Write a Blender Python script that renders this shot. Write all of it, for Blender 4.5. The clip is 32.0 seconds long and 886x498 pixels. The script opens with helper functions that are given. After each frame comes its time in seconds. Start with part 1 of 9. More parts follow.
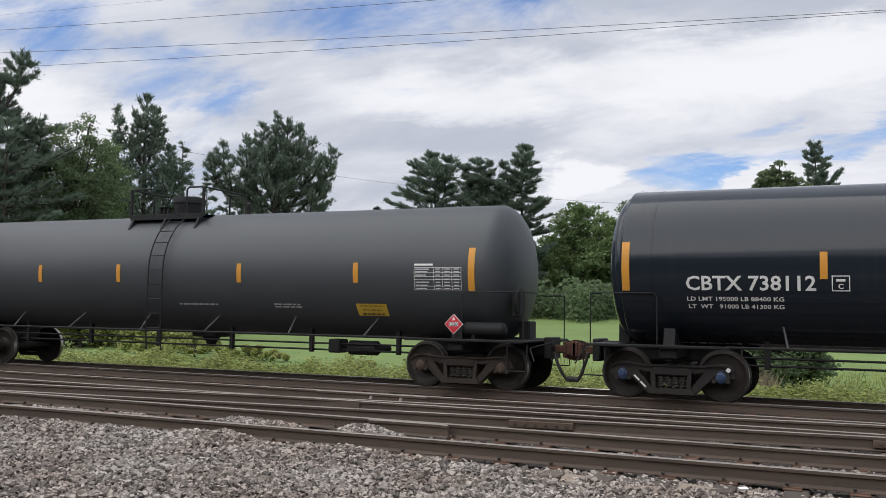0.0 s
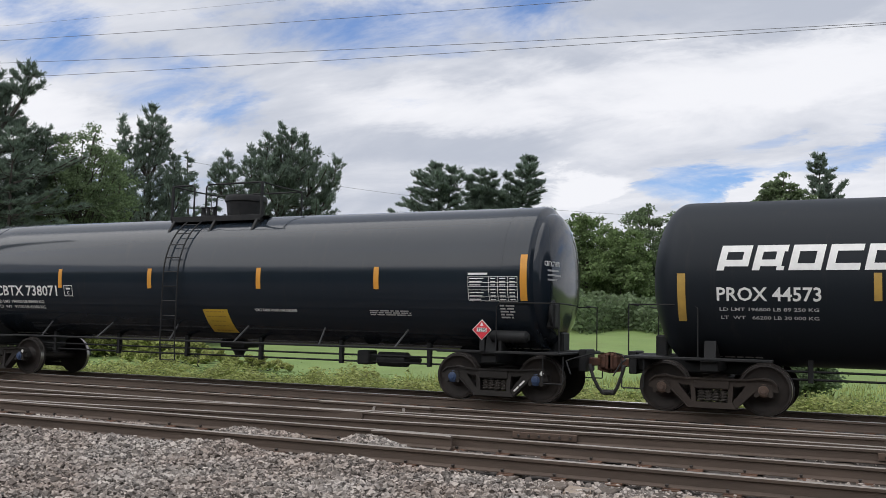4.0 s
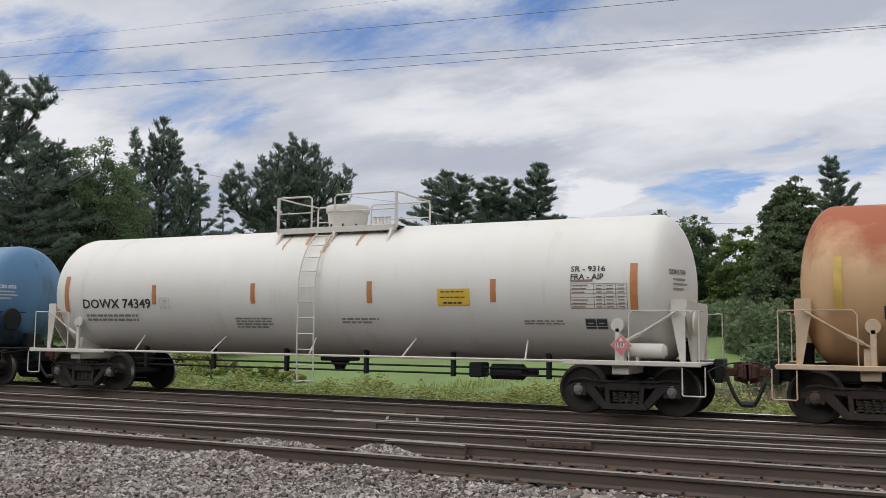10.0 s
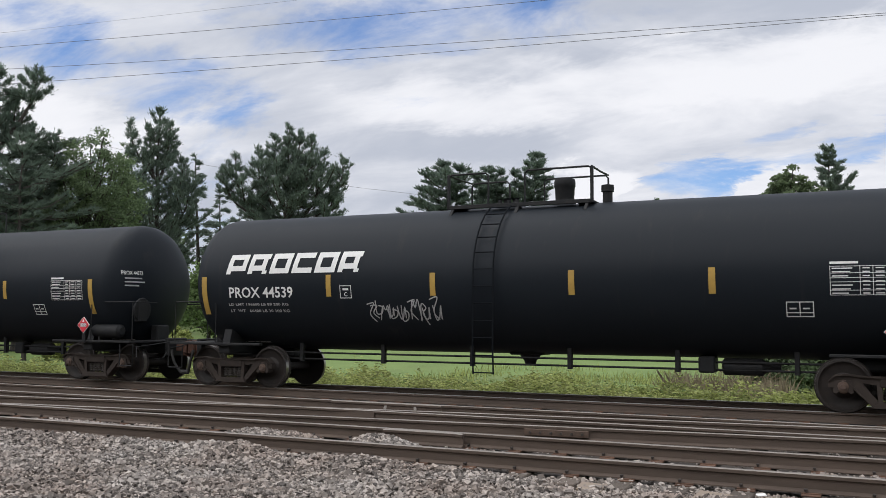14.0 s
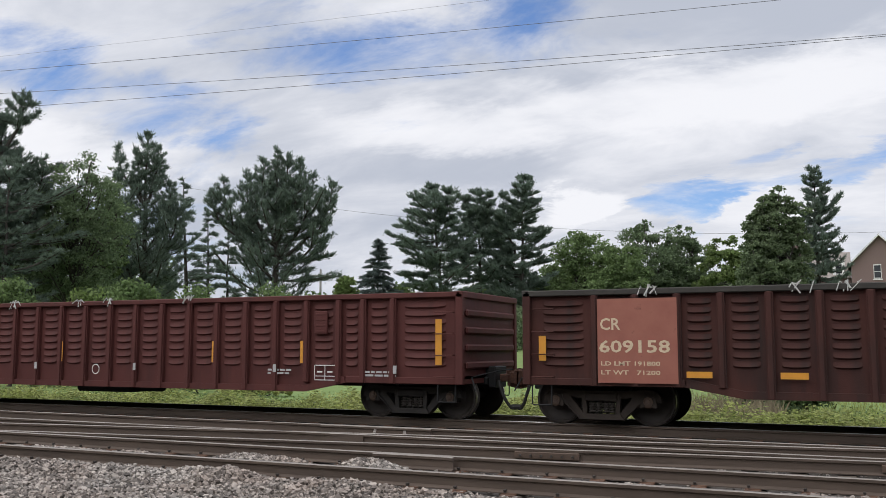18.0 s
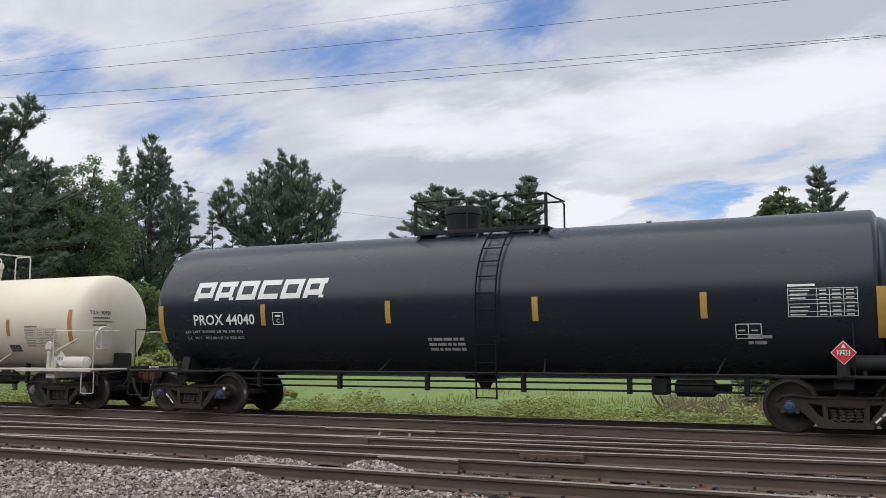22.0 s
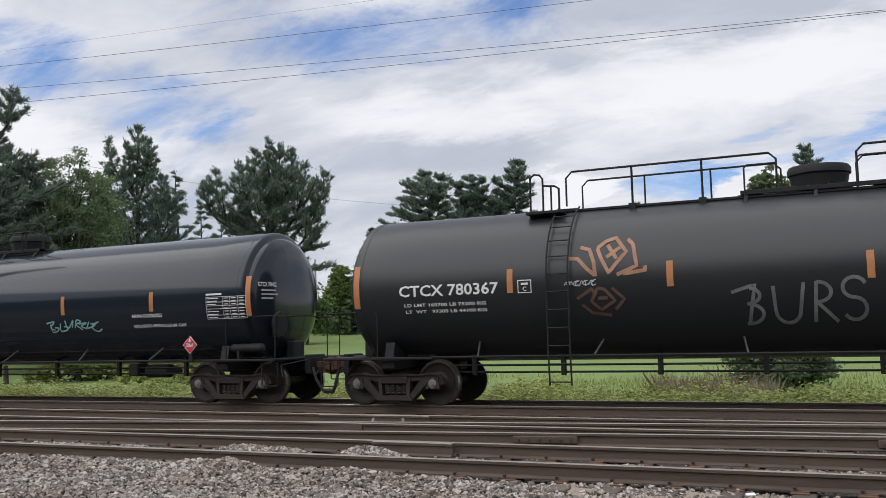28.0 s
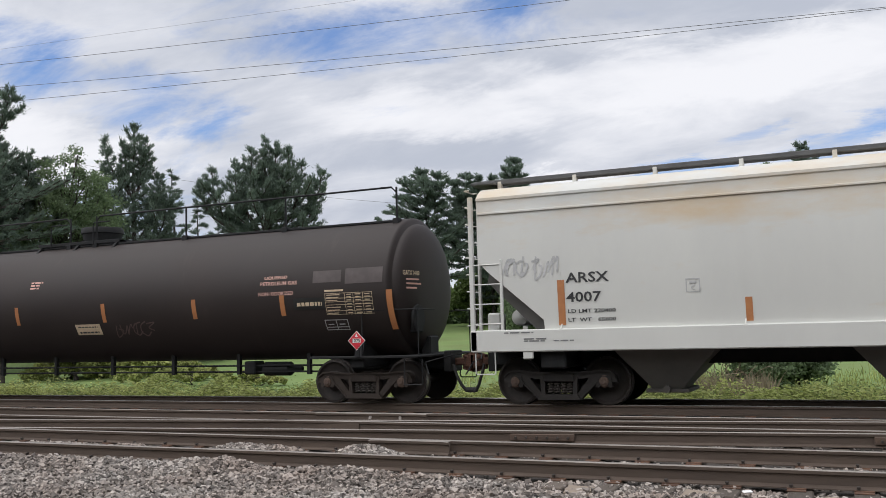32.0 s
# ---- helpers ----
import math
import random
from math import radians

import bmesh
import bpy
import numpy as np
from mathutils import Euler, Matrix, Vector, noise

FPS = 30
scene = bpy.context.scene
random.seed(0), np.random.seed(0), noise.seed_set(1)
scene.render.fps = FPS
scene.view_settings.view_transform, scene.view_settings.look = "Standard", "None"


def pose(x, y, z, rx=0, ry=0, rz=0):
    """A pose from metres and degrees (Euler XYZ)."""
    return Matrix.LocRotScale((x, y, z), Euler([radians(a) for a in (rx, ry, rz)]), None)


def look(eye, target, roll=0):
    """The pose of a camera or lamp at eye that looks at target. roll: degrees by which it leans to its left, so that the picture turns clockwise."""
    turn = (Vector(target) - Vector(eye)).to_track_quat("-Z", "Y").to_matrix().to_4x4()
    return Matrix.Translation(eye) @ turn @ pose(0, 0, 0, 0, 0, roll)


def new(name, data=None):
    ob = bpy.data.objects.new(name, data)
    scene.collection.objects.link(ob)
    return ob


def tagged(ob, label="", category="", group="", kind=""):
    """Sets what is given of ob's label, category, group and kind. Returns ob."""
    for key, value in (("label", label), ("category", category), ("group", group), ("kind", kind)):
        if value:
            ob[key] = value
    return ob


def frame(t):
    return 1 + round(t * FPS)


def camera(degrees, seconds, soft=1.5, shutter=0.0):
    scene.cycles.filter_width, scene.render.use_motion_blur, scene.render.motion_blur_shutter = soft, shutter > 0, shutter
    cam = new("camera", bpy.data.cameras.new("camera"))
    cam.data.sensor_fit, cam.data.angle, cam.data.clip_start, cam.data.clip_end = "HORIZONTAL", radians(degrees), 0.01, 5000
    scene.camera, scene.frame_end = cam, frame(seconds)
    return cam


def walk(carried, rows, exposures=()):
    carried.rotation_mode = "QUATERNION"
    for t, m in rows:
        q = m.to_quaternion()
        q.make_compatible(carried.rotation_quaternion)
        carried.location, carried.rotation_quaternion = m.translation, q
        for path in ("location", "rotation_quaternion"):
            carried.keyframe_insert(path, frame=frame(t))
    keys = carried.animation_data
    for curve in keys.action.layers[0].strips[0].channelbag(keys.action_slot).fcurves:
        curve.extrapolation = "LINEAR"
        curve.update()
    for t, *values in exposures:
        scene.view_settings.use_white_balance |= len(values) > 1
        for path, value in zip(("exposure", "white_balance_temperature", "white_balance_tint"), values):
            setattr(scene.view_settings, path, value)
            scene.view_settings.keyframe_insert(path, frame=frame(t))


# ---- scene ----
# The camera: held in the hand beside the line, 1.7 m above the ground; it only turns.
EYE = (0.0, 0.0, 1.445)
cam = camera(51.9, 32.0, soft=0.75)
PATH = [
    (0, 24.34, 4.21, -1.10), (0.5, 24.33, 4.31, -1.30), (1, 24.35, 4.34, -1.69), (1.5, 24.19, 4.48, -1.81), (2, 24.04, 4.52, -1.68),
    (2.5, 24.15, 4.59, -1.43), (3, 24.43, 4.63, -1.35), (3.5, 24.54, 4.85, -1.44), (5.5, 24.57, 4.88, -0.67), (6, 24.67, 4.73, -0.83),
    (6.5, 24.69, 4.54, -0.99), (7, 24.83, 4.43, -1.07), (7.5, 24.87, 4.43, -0.98), (8, 24.99, 4.66, -0.87), (8.5, 25.29, 4.86, -0.70),
    (9, 25.38, 4.79, -0.51), (9.5, 25.30, 4.99, -0.48), (10, 25.35, 5.41, -0.63), (10.5, 25.87, 5.53, -0.75), (11, 26.38, 5.36, -0.73),
    (11.5, 26.29, 5.11, -0.63), (12, 26.13, 4.94, -0.46), (12.5, 26.01, 4.92, -0.09), (13, 25.85, 4.87, 0.29), (13.5, 25.47, 4.79, 0.05),
    (14, 25.19, 4.75, -0.44), (14.5, 25.08, 4.92, -0.78), (15, 25.08, 5.20, -0.80), (15.5, 25.06, 5.46, -0.62), (17.5, 24.75, 6.00, -0.01),
    (18, 24.52, 6.17, -0.06), (18.5, 24.26, 6.41, -0.14), (19, 24.15, 6.60, -0.36), (19.5, 24.20, 6.58, -0.50), (20, 24.48, 6.34, -0.48),
    (20.5, 24.78, 6.17, -0.37), (21, 24.85, 6.21, -0.14), (21.5, 24.86, 6.33, 0.04), (22, 24.81, 6.31, 0.13), (22.5, 24.93, 6.02, 0.07),
    (23, 25.11, 5.76, 0.04), (23.5, 25.21, 5.85, -0.20), (24, 25.37, 6.26, -0.62), (24.5, 25.41, 6.29, -0.67), (25, 25.27, 6.07, -0.46),
    (25.5, 24.96, 5.89, 0.32), (27.5, 24.43, 5.59, 1.09), (28, 24.29, 5.35, 1.34), (28.5, 24.15, 5.45, 1.27), (29, 23.96, 5.52, 1.01),
    (29.5, 23.80, 5.47, 0.93), (30, 23.77, 5.28, 1.01), (30.5, 23.66, 5.06, 1.06), (31, 23.77, 5.09, 1.27), (31.5, 23.97, 5.24, 1.37),
    (32, 24.09, 5.23, 1.46),
]

walk(cam, [(t, pose(*EYE, 90 + p, r, y)) for t, y, p, r in PATH], exposures=[(t, e, 6400, 11) for t, e in ((0, 0.07), (8.2, 0.07), (9.6, -0.09), (11.4, -0.11), (12.6, 0.07), (19.8, 0.07), (20.8, -0.08), (21.4, -0.08), (22.2, 0.07), (24.9, 0.07), (25.5, -0.12), (26.4, -0.12), (27.3, 0.07), (32, 0.07))])

# The train's way: metres run after t seconds; it slows a little.
def run(t):
    return 18.0925 * t - 0.0525146 * t * t - 0.00017911 * t ** 3

YC = 17.93          # centre of the train's track; its railhead is z = 0

# ---- sky and sun ----
SUN_EL, SUN_AZ = 62.0, 212.0
world = bpy.data.worlds.new("sky")
scene.world = world
world.use_nodes = True
wt = world.node_tree
wt.nodes.clear()

def wmath(op, a, b=None, c=None):
    n = wt.nodes.new("ShaderNodeMath")
    n.operation = op
    for i, v in enumerate((a, b, c)):
        if v is None:
            continue
        if isinstance(v, (int, float)):
            n.inputs[i].default_value = v
        else:
            wt.links.new(v, n.inputs[i])
    return n.outputs[0]

def wramp(v, lo, hi):
    n = wt.nodes.new("ShaderNodeMapRange")
    n.interpolation_type = "SMOOTHSTEP"
    n.inputs["From Min"].default_value, n.inputs["From Max"].default_value = lo, hi
    wt.links.new(v, n.inputs["Value"])
    return n.outputs[0]

def build_sky():
    link = wt.links.new
    sky = wt.nodes.new("ShaderNodeTexSky")
    sky.sky_type = "NISHITA"
    sky.sun_disc = False
    sky.sun_elevation, sky.sun_rotation = radians(SUN_EL), radians(SUN_AZ)
    co = wt.nodes.new("ShaderNodeTexCoord").outputs["Generated"]
    sep = wt.nodes.new("ShaderNodeSeparateXYZ")
    link(co, sep.inputs[0])
    up = wmath("ADD", wmath("MAXIMUM", sep.outputs[2], 0.0), 0.27)
    comb = wt.nodes.new("ShaderNodeCombineXYZ")
    link(wmath("DIVIDE", sep.outputs[0], up), comb.inputs[0])
    link(wmath("DIVIDE", sep.outputs[1], up), comb.inputs[1])

    def cloud(scale, detail, rough, off, stretch=(1, 1, 1), rot=0.0, dist=0.0):
        m = wt.nodes.new("ShaderNodeMapping")
        m.inputs["Location"].default_value = off
        m.inputs["Scale"].default_value = stretch
        m.inputs["Rotation"].default_value = (0, 0, radians(rot))
        link(comb.outputs[0], m.inputs[0])
        n = wt.nodes.new("ShaderNodeTexNoise")
        n.inputs["Scale"].default_value, n.inputs["Detail"].default_value = scale, detail
        n.inputs["Roughness"].default_value, n.inputs["Distortion"].default_value = rough, dist
        link(m.outputs[0], n.inputs["Vector"])
        return n.outputs["Fac"]

    # bearing and elevation of the sky's point, in degrees
    azim = wmath("MULTIPLY", wmath("ARCTAN2", sep.outputs[0], sep.outputs[1]), 57.29578)
    elev = wmath("MULTIPLY", wmath("ARCSINE", sep.outputs[2]), 57.29578)

    rag = wmath("SUBTRACT", cloud(4.0, 8, 0.62, (2.0, 9.0, 0), (0.8, 1.2, 1), 30, 0.4), 0.5)
    azim, elev = wmath("ADD", azim, wmath("MULTIPLY", rag, 9.0)), wmath("ADD", elev, wmath("MULTIPLY", rag, -4.5))

    def bank(az, el, wa, we, slope=0.0):
        # 1 in the middle of a long bank of the sky, 0 outside; slope in degrees of elevation for each of bearing
        da = wmath("SUBTRACT", azim, az)
        de = wmath("SUBTRACT", wmath("SUBTRACT", elev, el), wmath("MULTIPLY", da, slope))
        p, q = wmath("DIVIDE", da, wa), wmath("DIVIDE", de, we)
        return wramp(wmath("SUBTRACT", 1.0, wmath("ADD", wmath("MULTIPLY", p, p), wmath("MULTIPLY", q, q))), 0.0, 1.0)

    big = cloud(0.8, 5, 0.55, (3.1, 1.7, 0), (0.7, 1.3, 1), 20, 0.4)
    fine = cloud(3.0, 10, 0.64, (0.4, 7.2, 0), (0.7, 1.35, 1), 35, 0.5)
    cover = wmath("ADD", wmath("MULTIPLY", big, 0.45), wmath("MULTIPLY", fine, 0.55))
    cover = wmath("ADD", wmath("MULTIPLY", wmath("SUBTRACT", cover, 0.5), 1.75), 0.62)
    # thin, torn cover over the western part of the view; a break low over the east
    for az, el, wa, we, slope, k in ((-43, 14.3, 10, 2.8, -0.06, -0.23), (-50, 16.4, 7, 2.8, 0, -0.18), (-40, 16.6, 6, 2.2, 0.1, -0.15), (-24, 18.4, 16, 2.6, 0.06, -0.2), (-19, 21.5, 6, 2.4, 0, -0.16),
                                     (-35, 19.5, 9, 2.4, 0.1, -0.07), (-9.8, 9.0, 6.2, 1.35, 0.04, -0.36), (-2, 10.4, 9, 1.4, 0.12, -0.24), (-15.6, 8.4, 3.0, 2.0, 0, 0.46), (-6, 7.6, 4, 0.9, 0, 0.2), (-52, 11.5, 9, 1.6, 0, 0.25)):
        cover = wmath("ADD", cover, wmath("MULTIPLY", bank(az, el, wa, we, slope), k))
    mask = wramp(cover, 0.26, 0.6)
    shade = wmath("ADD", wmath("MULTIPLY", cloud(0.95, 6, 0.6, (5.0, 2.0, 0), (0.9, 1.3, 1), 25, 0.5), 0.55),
                  wmath("MULTIPLY", cloud(3.0, 7, 0.6, (1.0, 4.0, 0), (0.7, 1.3, 1), 25, 0.4), 0.45))
    for az, el, wa, we, slope, k in ((-8, 15.3, 17, 2.6, 0.04, 0.16), (-25, 13.9, 9, 2.0, 0, 0.13), (-48, 11.2, 12, 2.0, 0, 0.14), (-15.6, 8.7, 2.8, 1.8, 0, 0.26), (-7, 19.8, 16, 3.2, -0.05, -0.16),
                                     (-24, 11.3, 10, 1.8, 0, -0.07), (-22, 18.5, 16, 2.5, 0, -0.05)):
        shade = wmath("ADD", shade, wmath("MULTIPLY", bank(az, el, wa, we, slope), k))
    lit = wramp(shade, 0.34, 0.68)
    mixc = wt.nodes.new("ShaderNodeMix")
    mixc.data_type = "RGBA"
    link(lit, mixc.inputs["Factor"])
    mixc.inputs["A"].default_value = (4.9, 5.25, 6.0, 1)
    mixc.inputs["B"].default_value = (8.7, 8.75, 9.0, 1)
    blue = wt.nodes.new("ShaderNodeMix")
    blue.data_type, blue.blend_type = "RGBA", "MULTIPLY"
    blue.inputs["Factor"].default_value = 1.0
    link(sky.outputs[0], blue.inputs["A"])
    blue.inputs["B"].default_value = (0.92, 1.1, 1.42, 1)
    mix = wt.nodes.new("ShaderNodeMix")
    mix.data_type = "RGBA"
    link(mask, mix.inputs["Factor"])
    link(blue.outputs["Result"], mix.inputs["A"])
    link(mixc.outputs["Result"], mix.inputs["B"])
    bg = wt.nodes.new("ShaderNodeBackground")
    bg.inputs["Strength"].default_value = 0.1
    link(mix.outputs["Result"], bg.inputs["Color"])
    out = wt.nodes.new("ShaderNodeOutputWorld")
    link(bg.outputs[0], out.inputs[0])

build_sky()
sun = new("sun", bpy.data.lights.new("sun", "SUN"))
sun.data.energy, sun.data.angle, sun.data.color = 2.3, radians(92), (1.0, 0.97, 0.92)
# the sun stands high behind the camera, veiled by thin cloud
sun.matrix_world = look((0, 0, 50), (-50 * math.sin(radians(SUN_AZ)) / math.tan(radians(SUN_EL)), -50 * math.cos(radians(SUN_AZ)) / math.tan(radians(SUN_EL)), 0))

# ---- materials ----
MATS = {}

def mat(name, col, rough=0.6, metal=0.0, col2=None, scale=3.0, amount=0.5, stretch=(1, 1, 1), bump=0.0, bscale=40.0, col3=None, scale3=1.0, lo3=0.55, hi3=0.7, stretch3=(1, 1, 1),
        rand=0.0, island=0.0, rvar=0.1, coat=0.0, cior=1.5, crough=0.12, spec=0.5, high=None, world_space=False):
    """Paint, rust, stone and the like: a base colour, a second one mixed by noise, a third in patches, fine relief."""
    if name in MATS:
        return MATS[name]
    m = bpy.data.materials.new(name)
    m.use_nodes = True
    t = m.node_tree
    L = t.links.new
    b = t.nodes["Principled BSDF"]
    b.inputs["Metallic"].default_value = metal
    b.inputs["Specular IOR Level"].default_value = spec
    if coat:
        b.inputs["Coat Weight"].default_value = coat
        b.inputs["Coat Roughness"].default_value = crough
        b.inputs["Coat IOR"].default_value = cior
    tc = t.nodes.new("ShaderNodeTexCoord")
    vec = tc.outputs["Object"]
    if world_space:
        vec = t.nodes.new("ShaderNodeNewGeometry").outputs["Position"]

    def noise_tex(sc, st, det=6, rg=0.6):
        mp = t.nodes.new("ShaderNodeMapping")
        mp.inputs["Scale"].default_value = st
        L(vec, mp.inputs[0])
        n = t.nodes.new("ShaderNodeTexNoise")
        n.inputs["Scale"].default_value, n.inputs["Detail"].default_value, n.inputs["Roughness"].default_value = sc, det, rg
        L(mp.outputs[0], n.inputs["Vector"])
        return n.outputs["Fac"]

    def ramp(v, lo, hi):
        r = t.nodes.new("ShaderNodeMapRange")
        r.inputs["From Min"].default_value, r.inputs["From Max"].default_value = lo, hi
        L(v, r.inputs["Value"])
        return r.outputs[0]

    def mixn(fac, a, c):
        n = t.nodes.new("ShaderNodeMix")
        n.data_type = "RGBA"
        if isinstance(fac, float):
            n.inputs["Factor"].default_value = fac
        else:
            L(fac, n.inputs["Factor"])
        for key, v in (("A", a), ("B", c)):
            if isinstance(v, tuple):
                n.inputs[key].default_value = (*v, 1)
            else:
                L(v, n.inputs[key])
        return n.outputs["Result"]

    c2 = col2 or tuple(min(1, c * 1.5 + 0.01) for c in col)
    n1 = noise_tex(scale, stretch)
    cur = mixn(ramp(n1, 0.5 - 0.3 * amount - 0.02, 0.5 + 0.25), col, c2)
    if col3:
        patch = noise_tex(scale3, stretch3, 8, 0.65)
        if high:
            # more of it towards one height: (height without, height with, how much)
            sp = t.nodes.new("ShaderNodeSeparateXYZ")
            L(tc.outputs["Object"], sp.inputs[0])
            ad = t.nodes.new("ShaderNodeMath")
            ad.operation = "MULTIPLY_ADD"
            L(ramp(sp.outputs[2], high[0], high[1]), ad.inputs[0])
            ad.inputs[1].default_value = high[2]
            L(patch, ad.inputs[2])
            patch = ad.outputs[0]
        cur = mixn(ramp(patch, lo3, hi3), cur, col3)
    if rand or island:
        src = t.nodes.new("ShaderNodeObjectInfo").outputs["Random"] if rand else t.nodes.new("ShaderNodeNewGeometry").outputs["Random Per Island"]
        k = rand or island
        h = t.nodes.new("ShaderNodeHueSaturation")
        L(cur, h.inputs["Color"])
        r = t.nodes.new("ShaderNodeMapRange")
        r.inputs["To Min"].default_value, r.inputs["To Max"].default_value = 1 - k, 1 + k
        L(src, r.inputs["Value"])
        L(r.outputs[0], h.inputs["Value"])
        cur = h.outputs[0]
    L(cur, b.inputs["Base Color"])
    rr = t.nodes.new("ShaderNodeMapRange")
    rr.inputs["To Min"].default_value, rr.inputs["To Max"].default_value = max(0.02, rough - rvar), min(1, rough + rvar)
    L(n1, rr.inputs["Value"])
    L(rr.outputs[0], b.inputs["Roughness"])
    if bump:
        bn = t.nodes.new("ShaderNodeBump")
        bn.inputs["Strength"].default_value = bump
        bn.inputs["Distance"].default_value = 0.02
        L(noise_tex(bscale, (1, 1, 1), 4, 0.6), bn.inputs["Height"])
        L(bn.outputs[0], b.inputs["Normal"])
    MATS[name] = m
    return m

# ---- mesh building ----
class Geo:
    """Collects the vertices and faces of one mesh."""
    def __init__(self):
        self.v, self.f = [], []

    def add(self, vs, fs):
        k = len(self.v)
        self.v.extend(tuple(p) for p in vs)
        self.f.extend(tuple(k + i for i in f) for f in fs)
        return self

    def box(self, x0, x1, y0, y1, z0, z1, bev=0.0, m=None):
        b = min(bev, (x1 - x0) / 2.2, (y1 - y0) / 2.2, (z1 - z0) / 2.2)
        c = ((x0 + x1) / 2, (y0 + y1) / 2, (z0 + z1) / 2)
        h = ((x1 - x0) / 2, (y1 - y0) / 2, (z1 - z0) / 2)
        if b <= 0:
            vs = [Vector((c[0] + sx * h[0], c[1] + sy * h[1], c[2] + sz * h[2])) for sx in (-1, 1) for sy in (-1, 1) for sz in (-1, 1)]
            fs = [(0, 1, 3, 2), (4, 6, 7, 5), (0, 4, 5, 1), (2, 3, 7, 6), (0, 2, 6, 4), (1, 5, 7, 3)]
        else:
            vs, idx = [], {}
            for sx in (-1, 1):
                for sy in (-1, 1):
                    for sz in (-1, 1):
                        for a in range(3):
                            s = (sx, sy, sz)
                            idx[(s, a)] = len(vs)
                            vs.append(Vector([c[i] + s[i] * (h[i] - (0 if i == a else b)) for i in range(3)]))
            fs = []
            S = [(sx, sy, sz) for sx in (-1, 1) for sy in (-1, 1) for sz in (-1, 1)]
            for a in range(3):
                p, q = (a + 1) % 3, (a + 2) % 3
                for sg in (-1, 1):
                    def key(u, w):
                        s = [0, 0, 0]
                        s[a], s[p], s[q] = sg, u, w
                        return idx[(tuple(s), a)]
                    loop = [key(-1, -1), key(1, -1), key(1, 1), key(-1, 1)]
                    fs.append(tuple(loop if sg > 0 else loop[::-1]))
            for a in range(3):
                p, q = (a + 1) % 3, (a + 2) % 3
                for u in (-1, 1):
                    for w in (-1, 1):
                        def k2(sa, face):
                            s = [0, 0, 0]
                            s[a], s[p], s[q] = sa, u, w
                            return idx[(tuple(s), face)]
                        loop = [k2(-1, p), k2(1, p), k2(1, q), k2(-1, q)]
                        fs.append(tuple(loop if u * w > 0 else loop[::-1]))
            for s in S:
                loop = [idx[(s, 0)], idx[(s, 1)], idx[(s, 2)]]
                fs.append(tuple(loop if s[0] * s[1] * s[2] > 0 else loop[::-1]))
        if m is not None:
            vs = [m @ p for p in vs]
        return self.add(vs, fs)

    def ring_faces(self, n, rings, close=False):
        fs = []
        for i in range(rings - 1):
            for j in range(n):
                a, b = i * n + j, i * n + (j + 1) % n
                fs.append((a, b, b + n, a + n))
        return fs

    def tube(self, pts, r, n=6, caps=True):
        pts = [Vector(p) for p in pts]
        vs = []
        prev = None
        for i, p in enumerate(pts):
            d = (pts[min(i + 1, len(pts) - 1)] - pts[max(i - 1, 0)]).normalized()
            u = prev - d * prev.dot(d) if prev is not None else d.orthogonal()
            u.normalize()
            prev = u
            w = d.cross(u)
            for j in range(n):
                a = 2 * math.pi * j / n
                vs.append(p + (u * math.cos(a) + w * math.sin(a)) * r)
        fs = self.ring_faces(n, len(pts))
        if caps:
            k = (len(pts) - 1) * n
            fs += [tuple(range(n))[::-1], tuple(range(k, k + n))]
        return self.add(vs, fs)

    def lathe(self, prof, axis="x", at=(0, 0, 0), n=24):
        """prof: (place along the axis, radius)."""
        vs = []
        for s, r in prof:
            for j in range(n):
                a = 2 * math.pi * j / n
                p = {"x": (s, r * math.cos(a), r * math.sin(a)), "y": (r * math.sin(a), s, r * math.cos(a)), "z": (r * math.cos(a), r * math.sin(a), s)}[axis]
                vs.append((p[0] + at[0], p[1] + at[1], p[2] + at[2]))
        k = (len(prof) - 1) * n
        return self.add(vs, self.ring_faces(n, len(prof)) + [tuple(range(n))[::-1], tuple(range(k, k + n))])

    def prism(self, poly, y0, y1, axis="y"):
        """poly in x, z (or x, y for axis z; y, z for axis x), pushed from y0 to y1."""
        def place(a, b, s):
            return {"y": (a, s, b), "z": (a, b, s), "x": (s, a, b)}[axis]
        n = len(poly)
        vs = [place(a, b, y0) for a, b in poly] + [place(a, b, y1) for a, b in poly]
        fs = [tuple(range(n)), tuple(range(2 * n - 1, n - 1, -1))] + [(i, i + n, (i + 1) % n + n, (i + 1) % n) for i in range(n)]
        return self.add(vs, fs)

    def levels(self, rows):
        """A loft of rectangles: rows of (z, x0, x1, y0, y1) from below upwards."""
        vs = []
        for z, x0, x1, y0, y1 in rows:
            vs += [(x0, y0, z), (x1, y0, z), (x1, y1, z), (x0, y1, z)]
        k = 4 * (len(rows) - 1)
        return self.add(vs, self.ring_faces(4, len(rows)) + [(3, 2, 1, 0), (k, k + 1, k + 2, k + 3)])

    def mesh(self, name, material, smooth=35):
        me = bpy.data.meshes.new(name)
        me.from_pydata(self.v, [], self.f)
        me.materials.append(material)
        if smooth:
            me.polygons.foreach_set("use_smooth", [True] * len(me.polygons))
            me.set_sharp_from_angle(angle=radians(smooth))
        me.update()
        return me


def put(name, me, parent=None, m=None, label=""):
    ob = new(name, me)
    if parent is not None:
        ob.parent = parent
    if m is not None:
        ob.matrix_basis = m
    if label:
        tagged(ob, label)
    return ob


def part(name, geo, material, parent=None, label="", m=None, smooth=35):
    return put(name, geo.mesh(name, material, smooth), parent, m, label)


